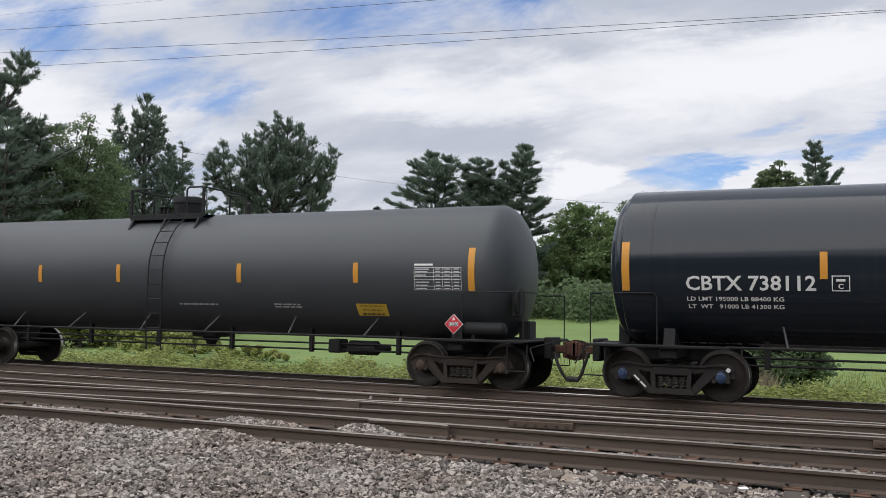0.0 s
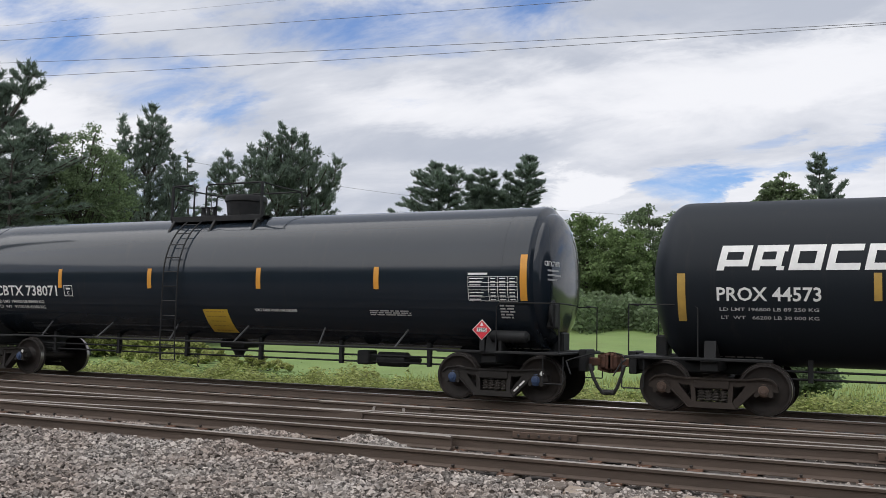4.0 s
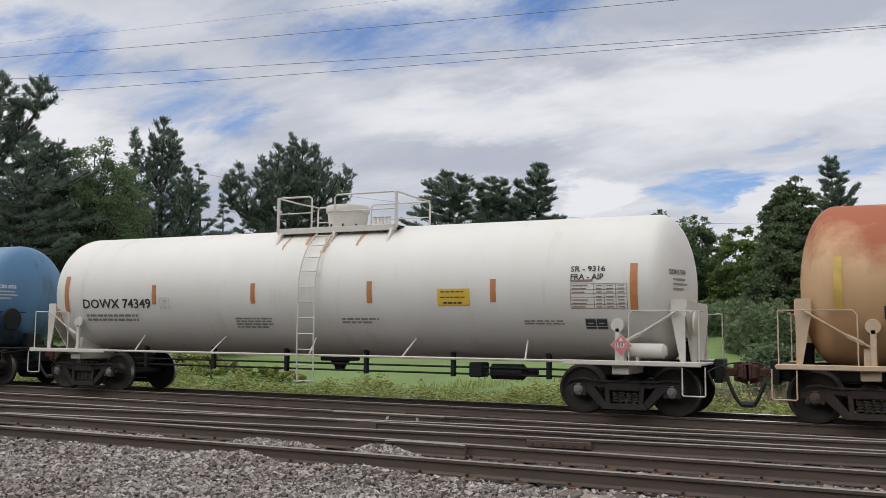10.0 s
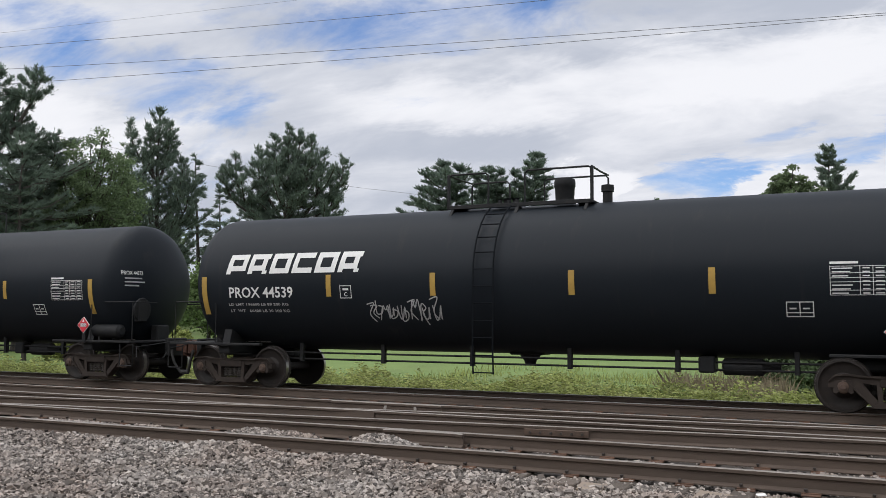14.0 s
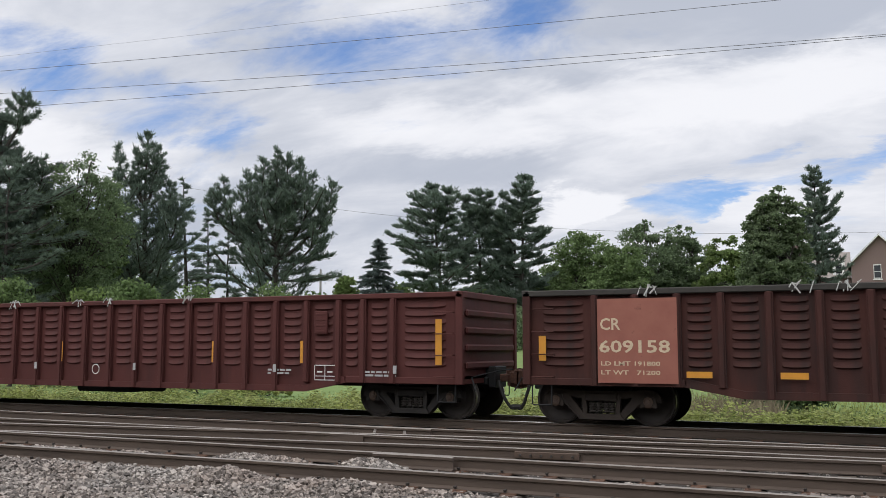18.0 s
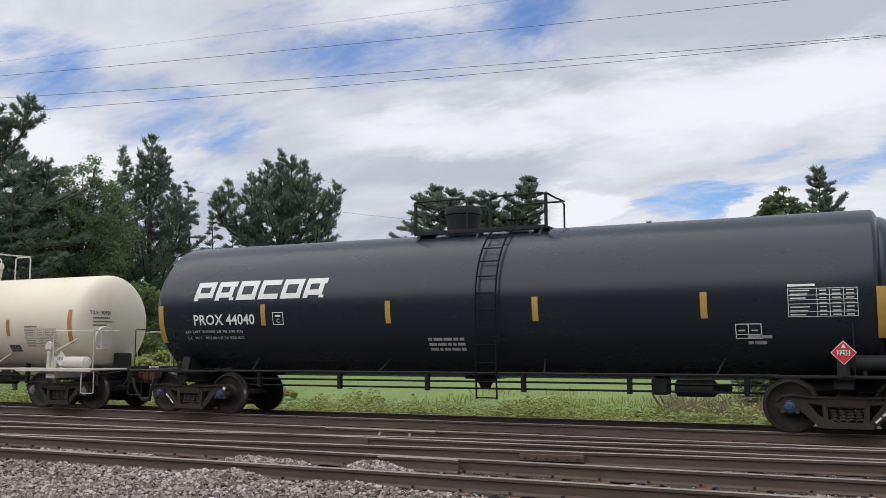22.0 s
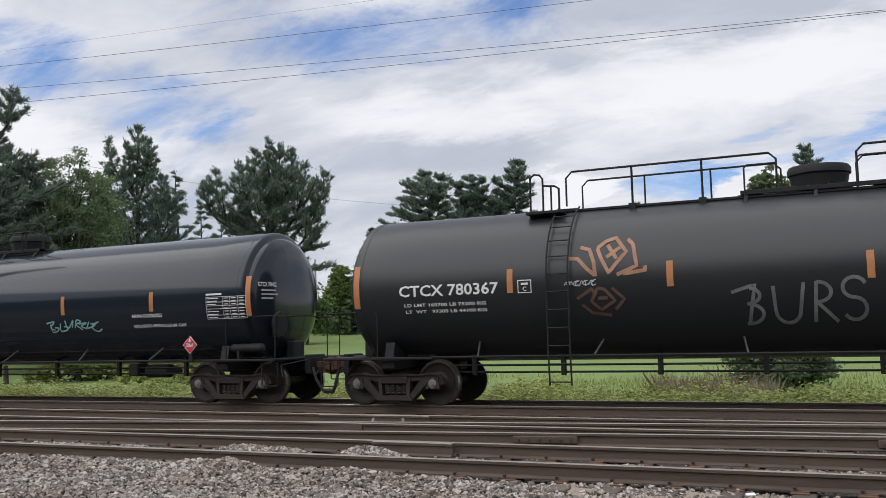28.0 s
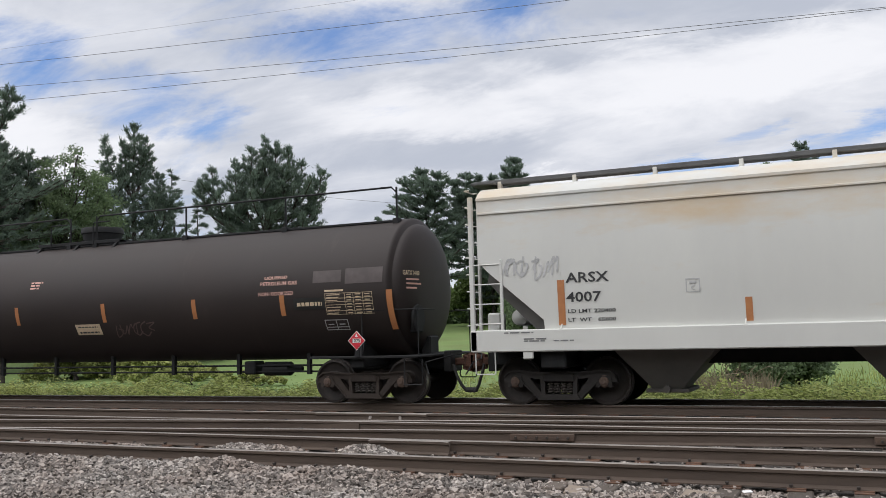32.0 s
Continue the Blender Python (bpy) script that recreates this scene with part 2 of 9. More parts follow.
def empty(name, m, label, category, group="", kind=""):
    ob = new(name)
    ob.empty_display_size = 0.3
    ob.matrix_basis = m
    return tagged(ob, label, category, group, kind)


def raw_mesh(name, verts, faces, material, smooth=False):
    """verts: n x 3 array; faces: m x k array of one size."""
    me = bpy.data.meshes.new(name)
    verts, faces = np.asarray(verts, np.float32), np.asarray(faces, np.int32)
    k = faces.shape[1]
    me.vertices.add(len(verts))
    me.vertices.foreach_set("co", verts.ravel())
    me.loops.add(faces.size)
    me.loops.foreach_set("vertex_index", faces.ravel())
    me.polygons.add(len(faces))
    me.polygons.foreach_set("loop_start", np.arange(0, faces.size, k, dtype=np.int32))
    me.polygons.foreach_set("loop_total", np.full(len(faces), k, np.int32))
    me.polygons.foreach_set("use_smooth", np.full(len(faces), bool(smooth)))
    me.materials.append(material)
    me.update()
    me.validate()
    return me

# ---- ground ----
def gz(x, y):
    """Height of the ground: low behind the line, then a lawn that rises to the house."""
    if y < 20.5:
        base = -0.62
    elif y < 23:
        base = -0.62 + 0.14 * (y - 20.5) / 2.5
    else:
        base = -0.48 + max(0.0, min(y, 120) - 34) * 0.052 + max(0.0, min(y, 500) - 120) * 0.012
    return base + (0.06 * noise.noise((x * 0.21, y * 0.21, 0.3)) + 0.25 * noise.noise((x * 0.03, y * 0.03, 1.3)) * min(1, max(0, (y - 24) / 20)) if y > 20.5 else 0)

M_GRASS = mat("meadow_grass", (0.115, 0.185, 0.045), 0.9, col2=(0.185, 0.26, 0.078), scale=0.35, amount=0.9, col3=(0.13, 0.16, 0.05), scale3=0.12, lo3=0.5, hi3=0.72, bump=0.6, bscale=14, world_space=True)
M_BALLAST = mat("dirty_ballast", (0.05, 0.041, 0.035), 0.95, col2=(0.095, 0.08, 0.069), scale=18, amount=1.0, col3=(0.042, 0.034, 0.028), scale3=0.7, lo3=0.5, hi3=0.68, bump=1.0, bscale=32, world_space=True)
M_STONE = mat("crushed_stone", (0.215, 0.165, 0.135), 0.92, col2=(0.37, 0.345, 0.32), scale=0.8, amount=0.9, island=0.7, bump=0.3, bscale=60, world_space=True)
M_STONE1 = mat("crushed_stone_single", (0.24, 0.205, 0.175), 0.92, col2=(0.38, 0.345, 0.31), scale=30, amount=0.8, rand=0.4, bump=0.3, bscale=60)
M_RAIL = mat("rail_rust", (0.064, 0.047, 0.037), 0.82, col2=(0.13, 0.096, 0.075), scale=3.0, amount=0.8, stretch=(0.3, 1, 4), bump=0.25, bscale=60, world_space=True)
M_HEAD = mat("rail_head_worn", (0.3, 0.27, 0.245), 0.45, 0.3, col2=(0.17, 0.148, 0.13), scale=2.0, stretch=(0.2, 6, 1), world_space=True)
M_POLISH = mat("rail_head_polished", (0.62, 0.6, 0.58), 0.3, 0.75, col2=(0.5, 0.48, 0.46), scale=2.0, stretch=(0.2, 6, 1), world_space=True)
M_TIE = mat("weathered_tie", (0.07, 0.056, 0.046), 0.95, col2=(0.14, 0.115, 0.095), scale=3, stretch=(14, 1, 5), amount=0.9, rand=0.35, bump=0.6, bscale=40)
M_PLATE = mat("rusty_tie_plate", (0.09, 0.052, 0.036), 0.85, col2=(0.17, 0.09, 0.056), scale=12, rand=0.2, bump=0.4)
M_SPIKE = mat("rail_spike", (0.035, 0.028, 0.024), 0.8)

def build_ground():
    xs = sorted(set([-900, -500, -300, -200, -150] + list(np.arange(-120, 61, 3.0)) + [80, 120, 200, 350, 600, 900]))
    ys = sorted(set([-400, -150, -60, 0, 15, 20.5, 21, 22, 23] + list(np.arange(24, 60, 2.0)) + list(np.arange(60, 130, 5.0)) + [150, 200, 300, 500, 900, 1800]))
    vs = [(x, y, gz(x, y)) for y in ys for x in xs]
    n = len(xs)
    fs = [(j * n + i, j * n + i + 1, (j + 1) * n + i + 1, (j + 1) * n + i) for j in range(len(ys) - 1) for i in range(n - 1)]
    ob = put("ground", raw_mesh("ground", vs, fs, M_GRASS, True))
    tagged(ob, "mown green meadow rising gently behind the railway", "meadow", kind="structure")

    # the ballast bed: one sheet, with a low shoulder on the far side, hollows between the ties and small heaps
    heaps = [(-7.75, 10.5, 0.2, 0.8), (-6.95, 10.45, 0.15, 0.5), (-5.75, 10.35, 0.23, 0.75), (-9.9, 10.6, 0.10, 0.7), (-1.55, 10.5, 0.07, 0.35), (-4.9, 10.5, 0.05, 0.6), (-7.3, 9.35, 0.06, 0.7), (-11.5, 10.6, 0.1, 0.9)]

    def bz(x, y):
        z = -0.235 + 0.02 * noise.noise((x * 1.3, y * 1.3, 0))
        if y < 9.4:
            z = -0.225 - 0.012 * (9.4 - y) + 0.045 * noise.noise((x * 0.9, y * 0.9, 2)) + 0.03 * noise.noise((x * 2.6, y * 2.6, 4))
        if 8.7 < y < 9.8:
            # the shoulder lies higher against the near rail in the west, and hollow between the tie ends in the east
            k = min(1, max(0, (-3.2 - x) / 2.0))
            u = 1 - abs(y - 9.35) / 0.55 if y < 9.35 else 1 - (y - 9.35) / 0.9
            z += max(0, u) * (k * (0.075 + 0.06 * noise.noise((x * 1.9, 3.0, 1.0))) - (1 - k) * 0.035)
        if 9.95 < y < 13.4:
            z += 0.085 * max(0, noise.noise((x * 0.8, y * 1.1, 7)) + 0.15)
        if y > 19.6:
            z -= (y - 19.6) * 0.3
        for hx, hy, hh, hr in heaps:
            d = math.hypot((x - hx) / 1.0, (y - hy) * 1.6) / hr
            if d < 1:
                z += hh * (1 - d * d) ** 1.5
        return z
    xs = sorted(set([-420, -200, -90, -50, -35, -25] + list(np.arange(-18, 4.01, 0.22)) + [6, 9, 14, 22, 40, 80, 200, 420]))
    ys = sorted(set([-60, -20, -8, 0, 4] + list(np.arange(6, 12.01, 0.2)) + [12.6, 13.2, 14, 14.6, 15.4, 16, 17, 18, 19, 19.6, 20.6, 21.2]))
    vs = [(x, y, bz(x, y)) for y in ys for x in xs]
    n = len(xs)
    fs = [(j * n + i, j * n + i + 1, (j + 1) * n + i + 1, (j + 1) * n + i) for j in range(len(ys) - 1) for i in range(n - 1)]
    bed = put("ballast_bed", raw_mesh("ballast_bed", vs, fs, M_BALLAST, True))
    tagged(bed, "dirty brown-grey ballast bed under three railway tracks", "ballast", kind="structure")
    return bz, bed, heaps

bz, BALLAST, HEAPS = build_ground()

# ---- loose stones ----
RNG = np.random.default_rng(7)

def rotations(n, rng):
    q = rng.normal(size=(n, 4))
    q /= np.linalg.norm(q, axis=1)[:, None]
    w, x, y, z = q.T
    return np.stack([np.stack([1 - 2 * (y * y + z * z), 2 * (x * y - z * w), 2 * (x * z + y * w)], 1), np.stack([2 * (x * y + z * w), 1 - 2 * (x * x + z * z), 2 * (y * z - x * w)], 1),
                     np.stack([2 * (x * z - y * w), 2 * (y * z + x * w), 1 - 2 * (x * x + y * y)], 1)], 1)

BOX_V = np.array([(sx, sy, sz) for sx in (-1, 1) for sy in (-1, 1) for sz in (-1, 1)]) * 0.72
BOX_F = np.array([(0, 1, 3), (0, 3, 2), (4, 6, 7), (4, 7, 5), (0, 4, 5), (0, 5, 1), (2, 3, 7), (2, 7, 6), (0, 2, 6), (0, 6, 4), (1, 5, 7), (1, 7, 3)])

def stones(points, sizes, rng):
    """Broken stone: blocks with skewed, uneven corners."""
    n = len(points)
    v = BOX_V[None] * (1 + rng.uniform(-0.55, 0.3, (n, 8, 3)))
    v = v * rng.uniform(0.45, 1.45, (n, 1, 3)) * sizes[:, None, None]
    v = np.einsum("nij,nkj->nki", rotations(n, rng), v)
    v[:, :, 2] *= 0.85
    v += points[:, None, :]
    f = BOX_F[None] + (np.arange(n) * 8)[:, None, None]
    return v.reshape(-1, 3), f.reshape(-1, 3)

def build_stones():
    pts, size = [], []
    def scatter(n, x0, x1, y0, y1, s0, s1, lift=0.0, keep=None):
        for _ in range(n):
            x, y = RNG.uniform(x0, x1), RNG.uniform(y0, y1)
            if keep and not keep(x, y):
                continue
            s = RNG.uniform(s0, s1)
            pts.append((x, y, bz(x, y) + lift * RNG.uniform(-0.4, 1) + s * 0.25))
            size.append(s)
    in_view = lambda x, y: -1.35 * y - 0.8 < x < 0.12 * y + 0.5
    scatter(52000, -17.5, 2.2, 5.7, 9.74, 0.012, 0.029, 0.02, in_view)
    scatter(12000, -17.5, 2.2, 5.7, 9.7, 0.025, 0.037, 0.03, in_view)
    scatter(5000, -4.2, 2.2, 8.3, 9.72, 0.014, 0.034, 0.05)
    scatter(7000, -15.0, 2.2, 9.95, 11.2, 0.012, 0.03, 0.01)
    for hx, hy, hh, hr in HEAPS:
        scatter(int(1900 * hr * hr + 350), hx - hr, hx + hr, hy - hr * 0.55, min(11.2, hy + hr * 0.55) if hy > 9.8 else 9.7, 0.014, 0.036, 0.02)
    scatter(4200, -22, 3.0, 11.5, 13.3, 0.01, 0.026, 0.0)
    scatter(1500, -22, 3.0, 13.7, 17.0, 0.014, 0.03, 0.0)
    scatter(3000, -9, 4, -3, 5.7, 0.014, 0.036, 0.01)
    pts_a, size_a = np.array(pts), np.array(size)
    v, f = stones(pts_a, size_a, RNG)
    tagged(put("gravel", raw_mesh("gravel", v, f, M_STONE)), "loose grey crushed stone lying beside and between the rails", "gravel", kind="stuff")
    # the single stones that lie nearest, on the bed
    forms = []
    for k in range(14):
        v, f = stones(np.zeros((1, 3)), np.array([0.038]), RNG)
        forms.append(raw_mesh("stone", v, f, M_STONE1))
    for k in range(300):
        y = RNG.uniform(7.3, 8.5)
        x = RNG.uniform(-1.08 * y, 0.1 * y)
        ob = put("stone", forms[k % 14], BALLAST, pose(x, y, bz(x, y) + 0.02, *RNG.uniform(0, 360, 3)))
        ob.scale = (RNG.uniform(0.6, 1.25),) * 3

# ---- tracks ----
RAIL_PROFILE = [(-0.075, -0.18), (0.075, -0.18), (0.075, -0.168), (0.012, -0.145), (0.009, -0.05), (0.034, -0.04), (0.036, -0.008), (0.027, 0.0), (-0.027, 0.0), (-0.036, -0.008), (-0.034, -0.04), (-0.009, -0.05), (-0.012, -0.145), (-0.075, -0.168)]

def rail_mesh(pts, head=None):
    """A rail along points (x, y): the foot and web rusty, the worn top of the head bright."""
    g = Geo()
    n = len(RAIL_PROFILE)
    vs = []
    for i, (x, y) in enumerate(pts):
        for a, z in RAIL_PROFILE:
            vs.append((x, y + a, z))
    fs = g.ring_faces(n, len(pts)) + [tuple(range(n)), tuple(range((len(pts) - 1) * n, len(pts) * n))[::-1]]
    g.add(vs, fs)
    me = g.mesh("rail", M_RAIL, 30)
    me.materials.append(head or M_HEAD)
    for i, p in enumerate(me.polygons):
        if i < n * (len(pts) - 1) and i % n in (6, 7, 8):
            p.material_index = 1
    return me

def tie_form():
    g = Geo()
    g.box(-0.115, 0.115, -1.3, 1.3, -0.18, 0.0, 0.012)
    return g.mesh("tie", M_TIE)

def plate_form():
    g = Geo().box(-0.09, 0.09, -0.17, 0.17, 0.0, 0.014, 0.004).box(-0.09, 0.09, -0.105, -0.08, 0.012, 0.026, 0.003).box(-0.09, 0.09, 0.08, 0.105, 0.012, 0.026, 0.003)
    return g.mesh("tie_plate", M_PLATE)

def spike_form():
    g = Geo().box(-0.011, 0.011, -0.011, 0.011, -0.02, 0.03).box(-0.018, 0.018, -0.028, 0.018, 0.026, 0.046, 0.006)
    return g.mesh("spike", M_SPIKE)

def build_tracks():
    tie, plate, spike = tie_form(), plate_form(), spike_form()
    rng = random.Random(3)
    far = []
    for k, (yc, x0, x1) in enumerate(((10.6, -19.5, 3.6), (14.26, -24, 3.6), (YC, -31, 5))):
        tr = empty("track_%d" % (k + 1), pose(0, yc, 0), ("railway track with rust-brown rails on weathered wooden ties", "middle railway track joined by a crossover", "main railway track under the passing train")[k], "railway track", "tracks side by side", "structure")
        for s in (-1, 1):
            put("rail", rail_mesh([(x, 0) for x in (-420, -100, -40, -20, -10, 0, 10, 60, 420)], M_POLISH if k == 2 else None), tr, pose(0, s * 0.753, 0))
        x = x0
        while x < x1:
            ob = put("tie", tie, tr, pose(x + rng.uniform(-0.03, 0.03), rng.uniform(-0.05, 0.05), -0.198, 0, 0, rng.uniform(-1.5, 1.5)))
            for s in (-1, 1):
                if k == 2 and s > 0:
                    continue
                put("tie_plate", plate, tr, pose(x, s * 0.753, -0.197))
                if k == 0 or (k == 1 and x > -12):
                    for e, u in ((-1, -0.05), (1, 0.05)):
                        put("spike", spike, tr, pose(x + u, s * 0.753 + e * 0.088, -0.18, 0, 0, 0 if e > 0 else 180))
            x += 0.61
        for a, b in ((-200, x0), (x1, 120)):
            x = a
            while x < b:
                far.append((x, yc))
                x += 0.61
    g = Geo()
    for x, y in far:
        g.box(x - 0.115, x + 0.115, y - 1.3, y + 1.3, -0.37, -0.199)
    tagged(part("distant_ties", g, M_TIE, None), "weathered wooden ties of the tracks further off", "railway ties", kind="stuff")

    # the crossover from the near track to the middle one
    cr = empty("crossover", pose(0, 0, 0), "diverging crossover rails with joint bars and a frog", "railway crossover", kind="structure")
    def curve(x0, y0, x1, y1, n=14):
        out = []
        for i in range(n + 1):
            u = i / n
            x = x0 + (x1 - x0) * u
            s = u + 0.22 * u * (1 - u)
            out.append((x, y0 + (y1 - y0) * s))
        return out
    put("rail", rail_mesh(curve(-14.0, 11.46, 3.0, 13.44)), cr, label="curved diverging rail")
    put("rail", rail_mesh(curve(-22.0, 11.5, 2.2, 14.93)), cr, label="curved diverging rail")
    put("guard_rail", rail_mesh([(-6.15, 11.19), (-6.0, 11.24), (-5.1, 11.24), (-4.95, 11.19)]), cr)
    put("guard_rail", rail_mesh([(-9.3, 14.86), (-9.1, 14.9), (-7.2, 14.9), (-7.0, 14.86)]), cr)
    # the frog where the diverging rail meets the straight one
    g = Geo()
    g.prism([(-9.9, 13.56), (-8.6, 13.5), (-7.6, 13.46), (-7.6, 13.54), (-8.6, 13.6), (-9.9, 13.6)], -0.17, -0.03, "z")
    part("frog", g, M_RAIL, cr, "rusty steel frog casting")
    M_BAR = mat("joint_bar_rust", (0.085, 0.058, 0.044), 0.8, col2=(0.125, 0.083, 0.06), scale=10, bump=0.3)
    for bx in (-4.15, 0.65):
        u = (bx + 14.0) / 17.0
        by = 11.46 + 1.98 * (u + 0.22 * u * (1 - u)) - 0.045
        b = part("joint_bar", Geo().box(-0.47, 0.47, -0.028, 0.028, -0.145, -0.045, 0.008), M_BAR, cr, m=pose(bx, by, 0, 0, 0, 5.5))
        for i in range(6):
            put("bolt", Geo().lathe([(-0.06, 0.018), (-0.028, 0.02), (-0.02, 0.01)], "y", n=6).mesh("bolt", M_SPIKE) if i == 0 else bolt, b, pose(-0.38 + i * 0.152, 0, -0.095))
            if i == 0:
                bolt = b.children[0].data
    for bx in (-7.98, -7.38):
        part("rail_brace", Geo().box(-0.025, 0.025, -0.26, 0.26, -0.06, -0.035, 0.008), M_HEAD, cr, m=pose(bx, 14.55, 0, 0, 0, 27))
    for i in range(9):
        part("switch_tie_bolt", Geo().box(-0.05, 0.05, -0.04, 0.04, -0.16, -0.12, 0.01), M_SPIKE, cr, m=pose(-11.2 + i * 0.62, 13.05 + i * 0.09, 0))
    # boards of wood that lie in the stone at the near tie ends
    M_BOARD = mat("loose_board", (0.24, 0.19, 0.15), 0.9, col2=(0.34, 0.28, 0.22), scale=4, stretch=(1, 12, 1), bump=0.3)
    for x, y, a in ((-2.65, 9.35, 6), (-1.45, 9.3, -4), (-0.15, 9.36, 3)):
        tagged(part("board", Geo().box(-0.17, 0.17, -0.16, 0.16, -0.02, 0.02, 0.006), M_BOARD, None, m=pose(x, y, bz(x, y) + 0.035, 4, 3, a)), "flat weathered piece of wood lying in the gravel", "board", "loose boards")
    tagged(part("paper_scrap", Geo().box(-0.05, 0.05, -0.02, 0.02, -0.004, 0.004), mat("white_litter", (0.75, 0.75, 0.73), 0.6), None, m=pose(-1.02, 9.42, -0.17, 20, 0, 40)), "scrap of white litter beside the rail", "litter")

# ---- plants ----
M_BARK = mat("bark", (0.045, 0.038, 0.033), 0.95, col2=(0.08, 0.069, 0.06), scale=4, stretch=(3, 3, 0.6), bump=0.7, bscale=20)
def leaf_mat(name, a, b, isl=0.45, trans=0.5):
    m = mat(name, a, 0.72, col2=b, scale=0.5, amount=0.9, island=isl, world_space=True, spec=0.35)
    # light also comes through the blade
    t = m.node_tree
    bs = t.nodes["Principled BSDF"]
    tr = t.nodes.new("ShaderNodeBsdfTranslucent")
    t.links.new(bs.inputs["Base Color"].links[0].from_socket, tr.inputs["Color"])
    mx = t.nodes.new("ShaderNodeMixShader")
    mx.inputs[0].default_value = trans
    t.links.new(bs.outputs[0], mx.inputs[1])
    t.links.new(tr.outputs[0], mx.inputs[2])
    t.links.new(mx.outputs[0], t.nodes["Material Output"].inputs["Surface"])
    return m
M_PINE = leaf_mat("pine_needles", (0.145, 0.195, 0.155), (0.19, 0.245, 0.19), 0.3, 0.6)
M_SPRUCE = leaf_mat("spruce_needles", (0.145, 0.19, 0.155), (0.19, 0.24, 0.19), 0.3, 0.6)
M_BLUE = leaf_mat("bluish_spruce_needles", (0.115, 0.155, 0.142), (0.16, 0.2, 0.182), 0.3)
M_LEAF = leaf_mat("broad_leaves", (0.13, 0.195, 0.078), (0.205, 0.28, 0.118), 0.45)
M_LEAFD = leaf_mat("dark_broad_leaves", (0.13, 0.185, 0.098), (0.19, 0.25, 0.135), 0.4)
M_LEAFL = leaf_mat("light_broad_leaves", (0.125, 0.18, 0.058), (0.19, 0.255, 0.09), 0.5)
M_WEED = leaf_mat("weeds", (0.27, 0.32, 0.1), (0.42, 0.44, 0.175), 0.5)
M_BLADE = leaf_mat("meadow_blades", (0.18, 0.255, 0.08), (0.24, 0.32, 0.115), 0.2)
M_IVY = leaf_mat("climber_leaves", (0.12, 0.165, 0.088), (0.18, 0.23, 0.125))
M_DRY = leaf_mat("dry_stalks", (0.24, 0.19, 0.13), (0.33, 0.28, 0.2), 0.3)

def leaves_mesh(name, centres, size, material, rng, flat=0.6, long=1.6):
    """Small quads, one a leaf, about the given centres."""
    c = np.asarray(centres, float)
    n = len(c)
    R = rotations(n, rng)
    u = R[:, :, 0] * [1, 1, flat]
    w = R[:, :, 1] * [1, 1, flat]
    s = (size * rng.uniform(0.6, 1.35, n))[:, None]
    u, w = u * s * long * 0.5, w * s * 0.5
    v = np.stack([c - u, c - w * 0.8, c + u, c + w * 0.8], 1).reshape(-1, 3)
    f = np.arange(4 * n).reshape(n, 4)
    return raw_mesh(name, v, f, material)

def needles_mesh(name, centres, dirs, length, width, material, rng):
    """Narrow blades, one a twig of needles, each along its own direction."""
    c, d = np.asarray(centres, float), np.asarray(dirs, float)
    n = len(c)
    d = d / (np.linalg.norm(d, axis=1)[:, None] + 1e-6)
    q = np.cross(d, rng.normal(size=(n, 3)))
    q /= np.linalg.norm(q, axis=1)[:, None] + 1e-6
    k = rng.uniform(0.6, 1.3, n)[:, None]
    u, w = d * length * k * 0.5, q * width * k * 0.5
    v = np.stack([c - w * 1.2 - u * 0.5, c + w * 1.2 - u * 0.8, c + u], 1).reshape(-1, 3)
    return raw_mesh(name, v, np.arange(3 * n).reshape(n, 3), material)

def trunk_geo(h, r, rng, lean=0.03, n=9):
    g = Geo()
    pts = []
    for i in range(9):
        u = i / 8
        pts.append(Vector((lean * h * u * u + 0.06 * rng.normal(), 0.06 * rng.normal(), -0.4 + (h + 0.4) * u)))
    vs = []
    for i, q in enumerate(pts):
        rr = r * (1 - 0.93 * i / 8) * (1.35 if i == 0 else 1)
        for j in range(n):
            a = 2 * math.pi * j / n
            vs.append((q.x + rr * math.cos(a), q.y + rr * math.sin(a), q.z))
    g.add(vs, g.ring_faces(n, len(pts)) + [tuple(range(n))[::-1], tuple(range(8 * n, 9 * n))])
    return g, pts

# how a conifer's limbs grow: angle at the stem and at the tip, spacing of the whorls, limbs in one, spread of the foliage across, part of the limb without foliage
HABIT = {"plume": (10, 46, 0.75, (5, 8), 0.17, 0.22), "tier": (2, 26, 0.78, (5, 8), 0.26, 0.2), "spruce": (0, -22, 0.5, (8, 11), 0.16, 0.08), "thin": (16, -14, 0.8, (3, 7), 0.22, 0.25), "sweep": (-22, 40, 0.56, (6, 9), 0.12, 0.08)}

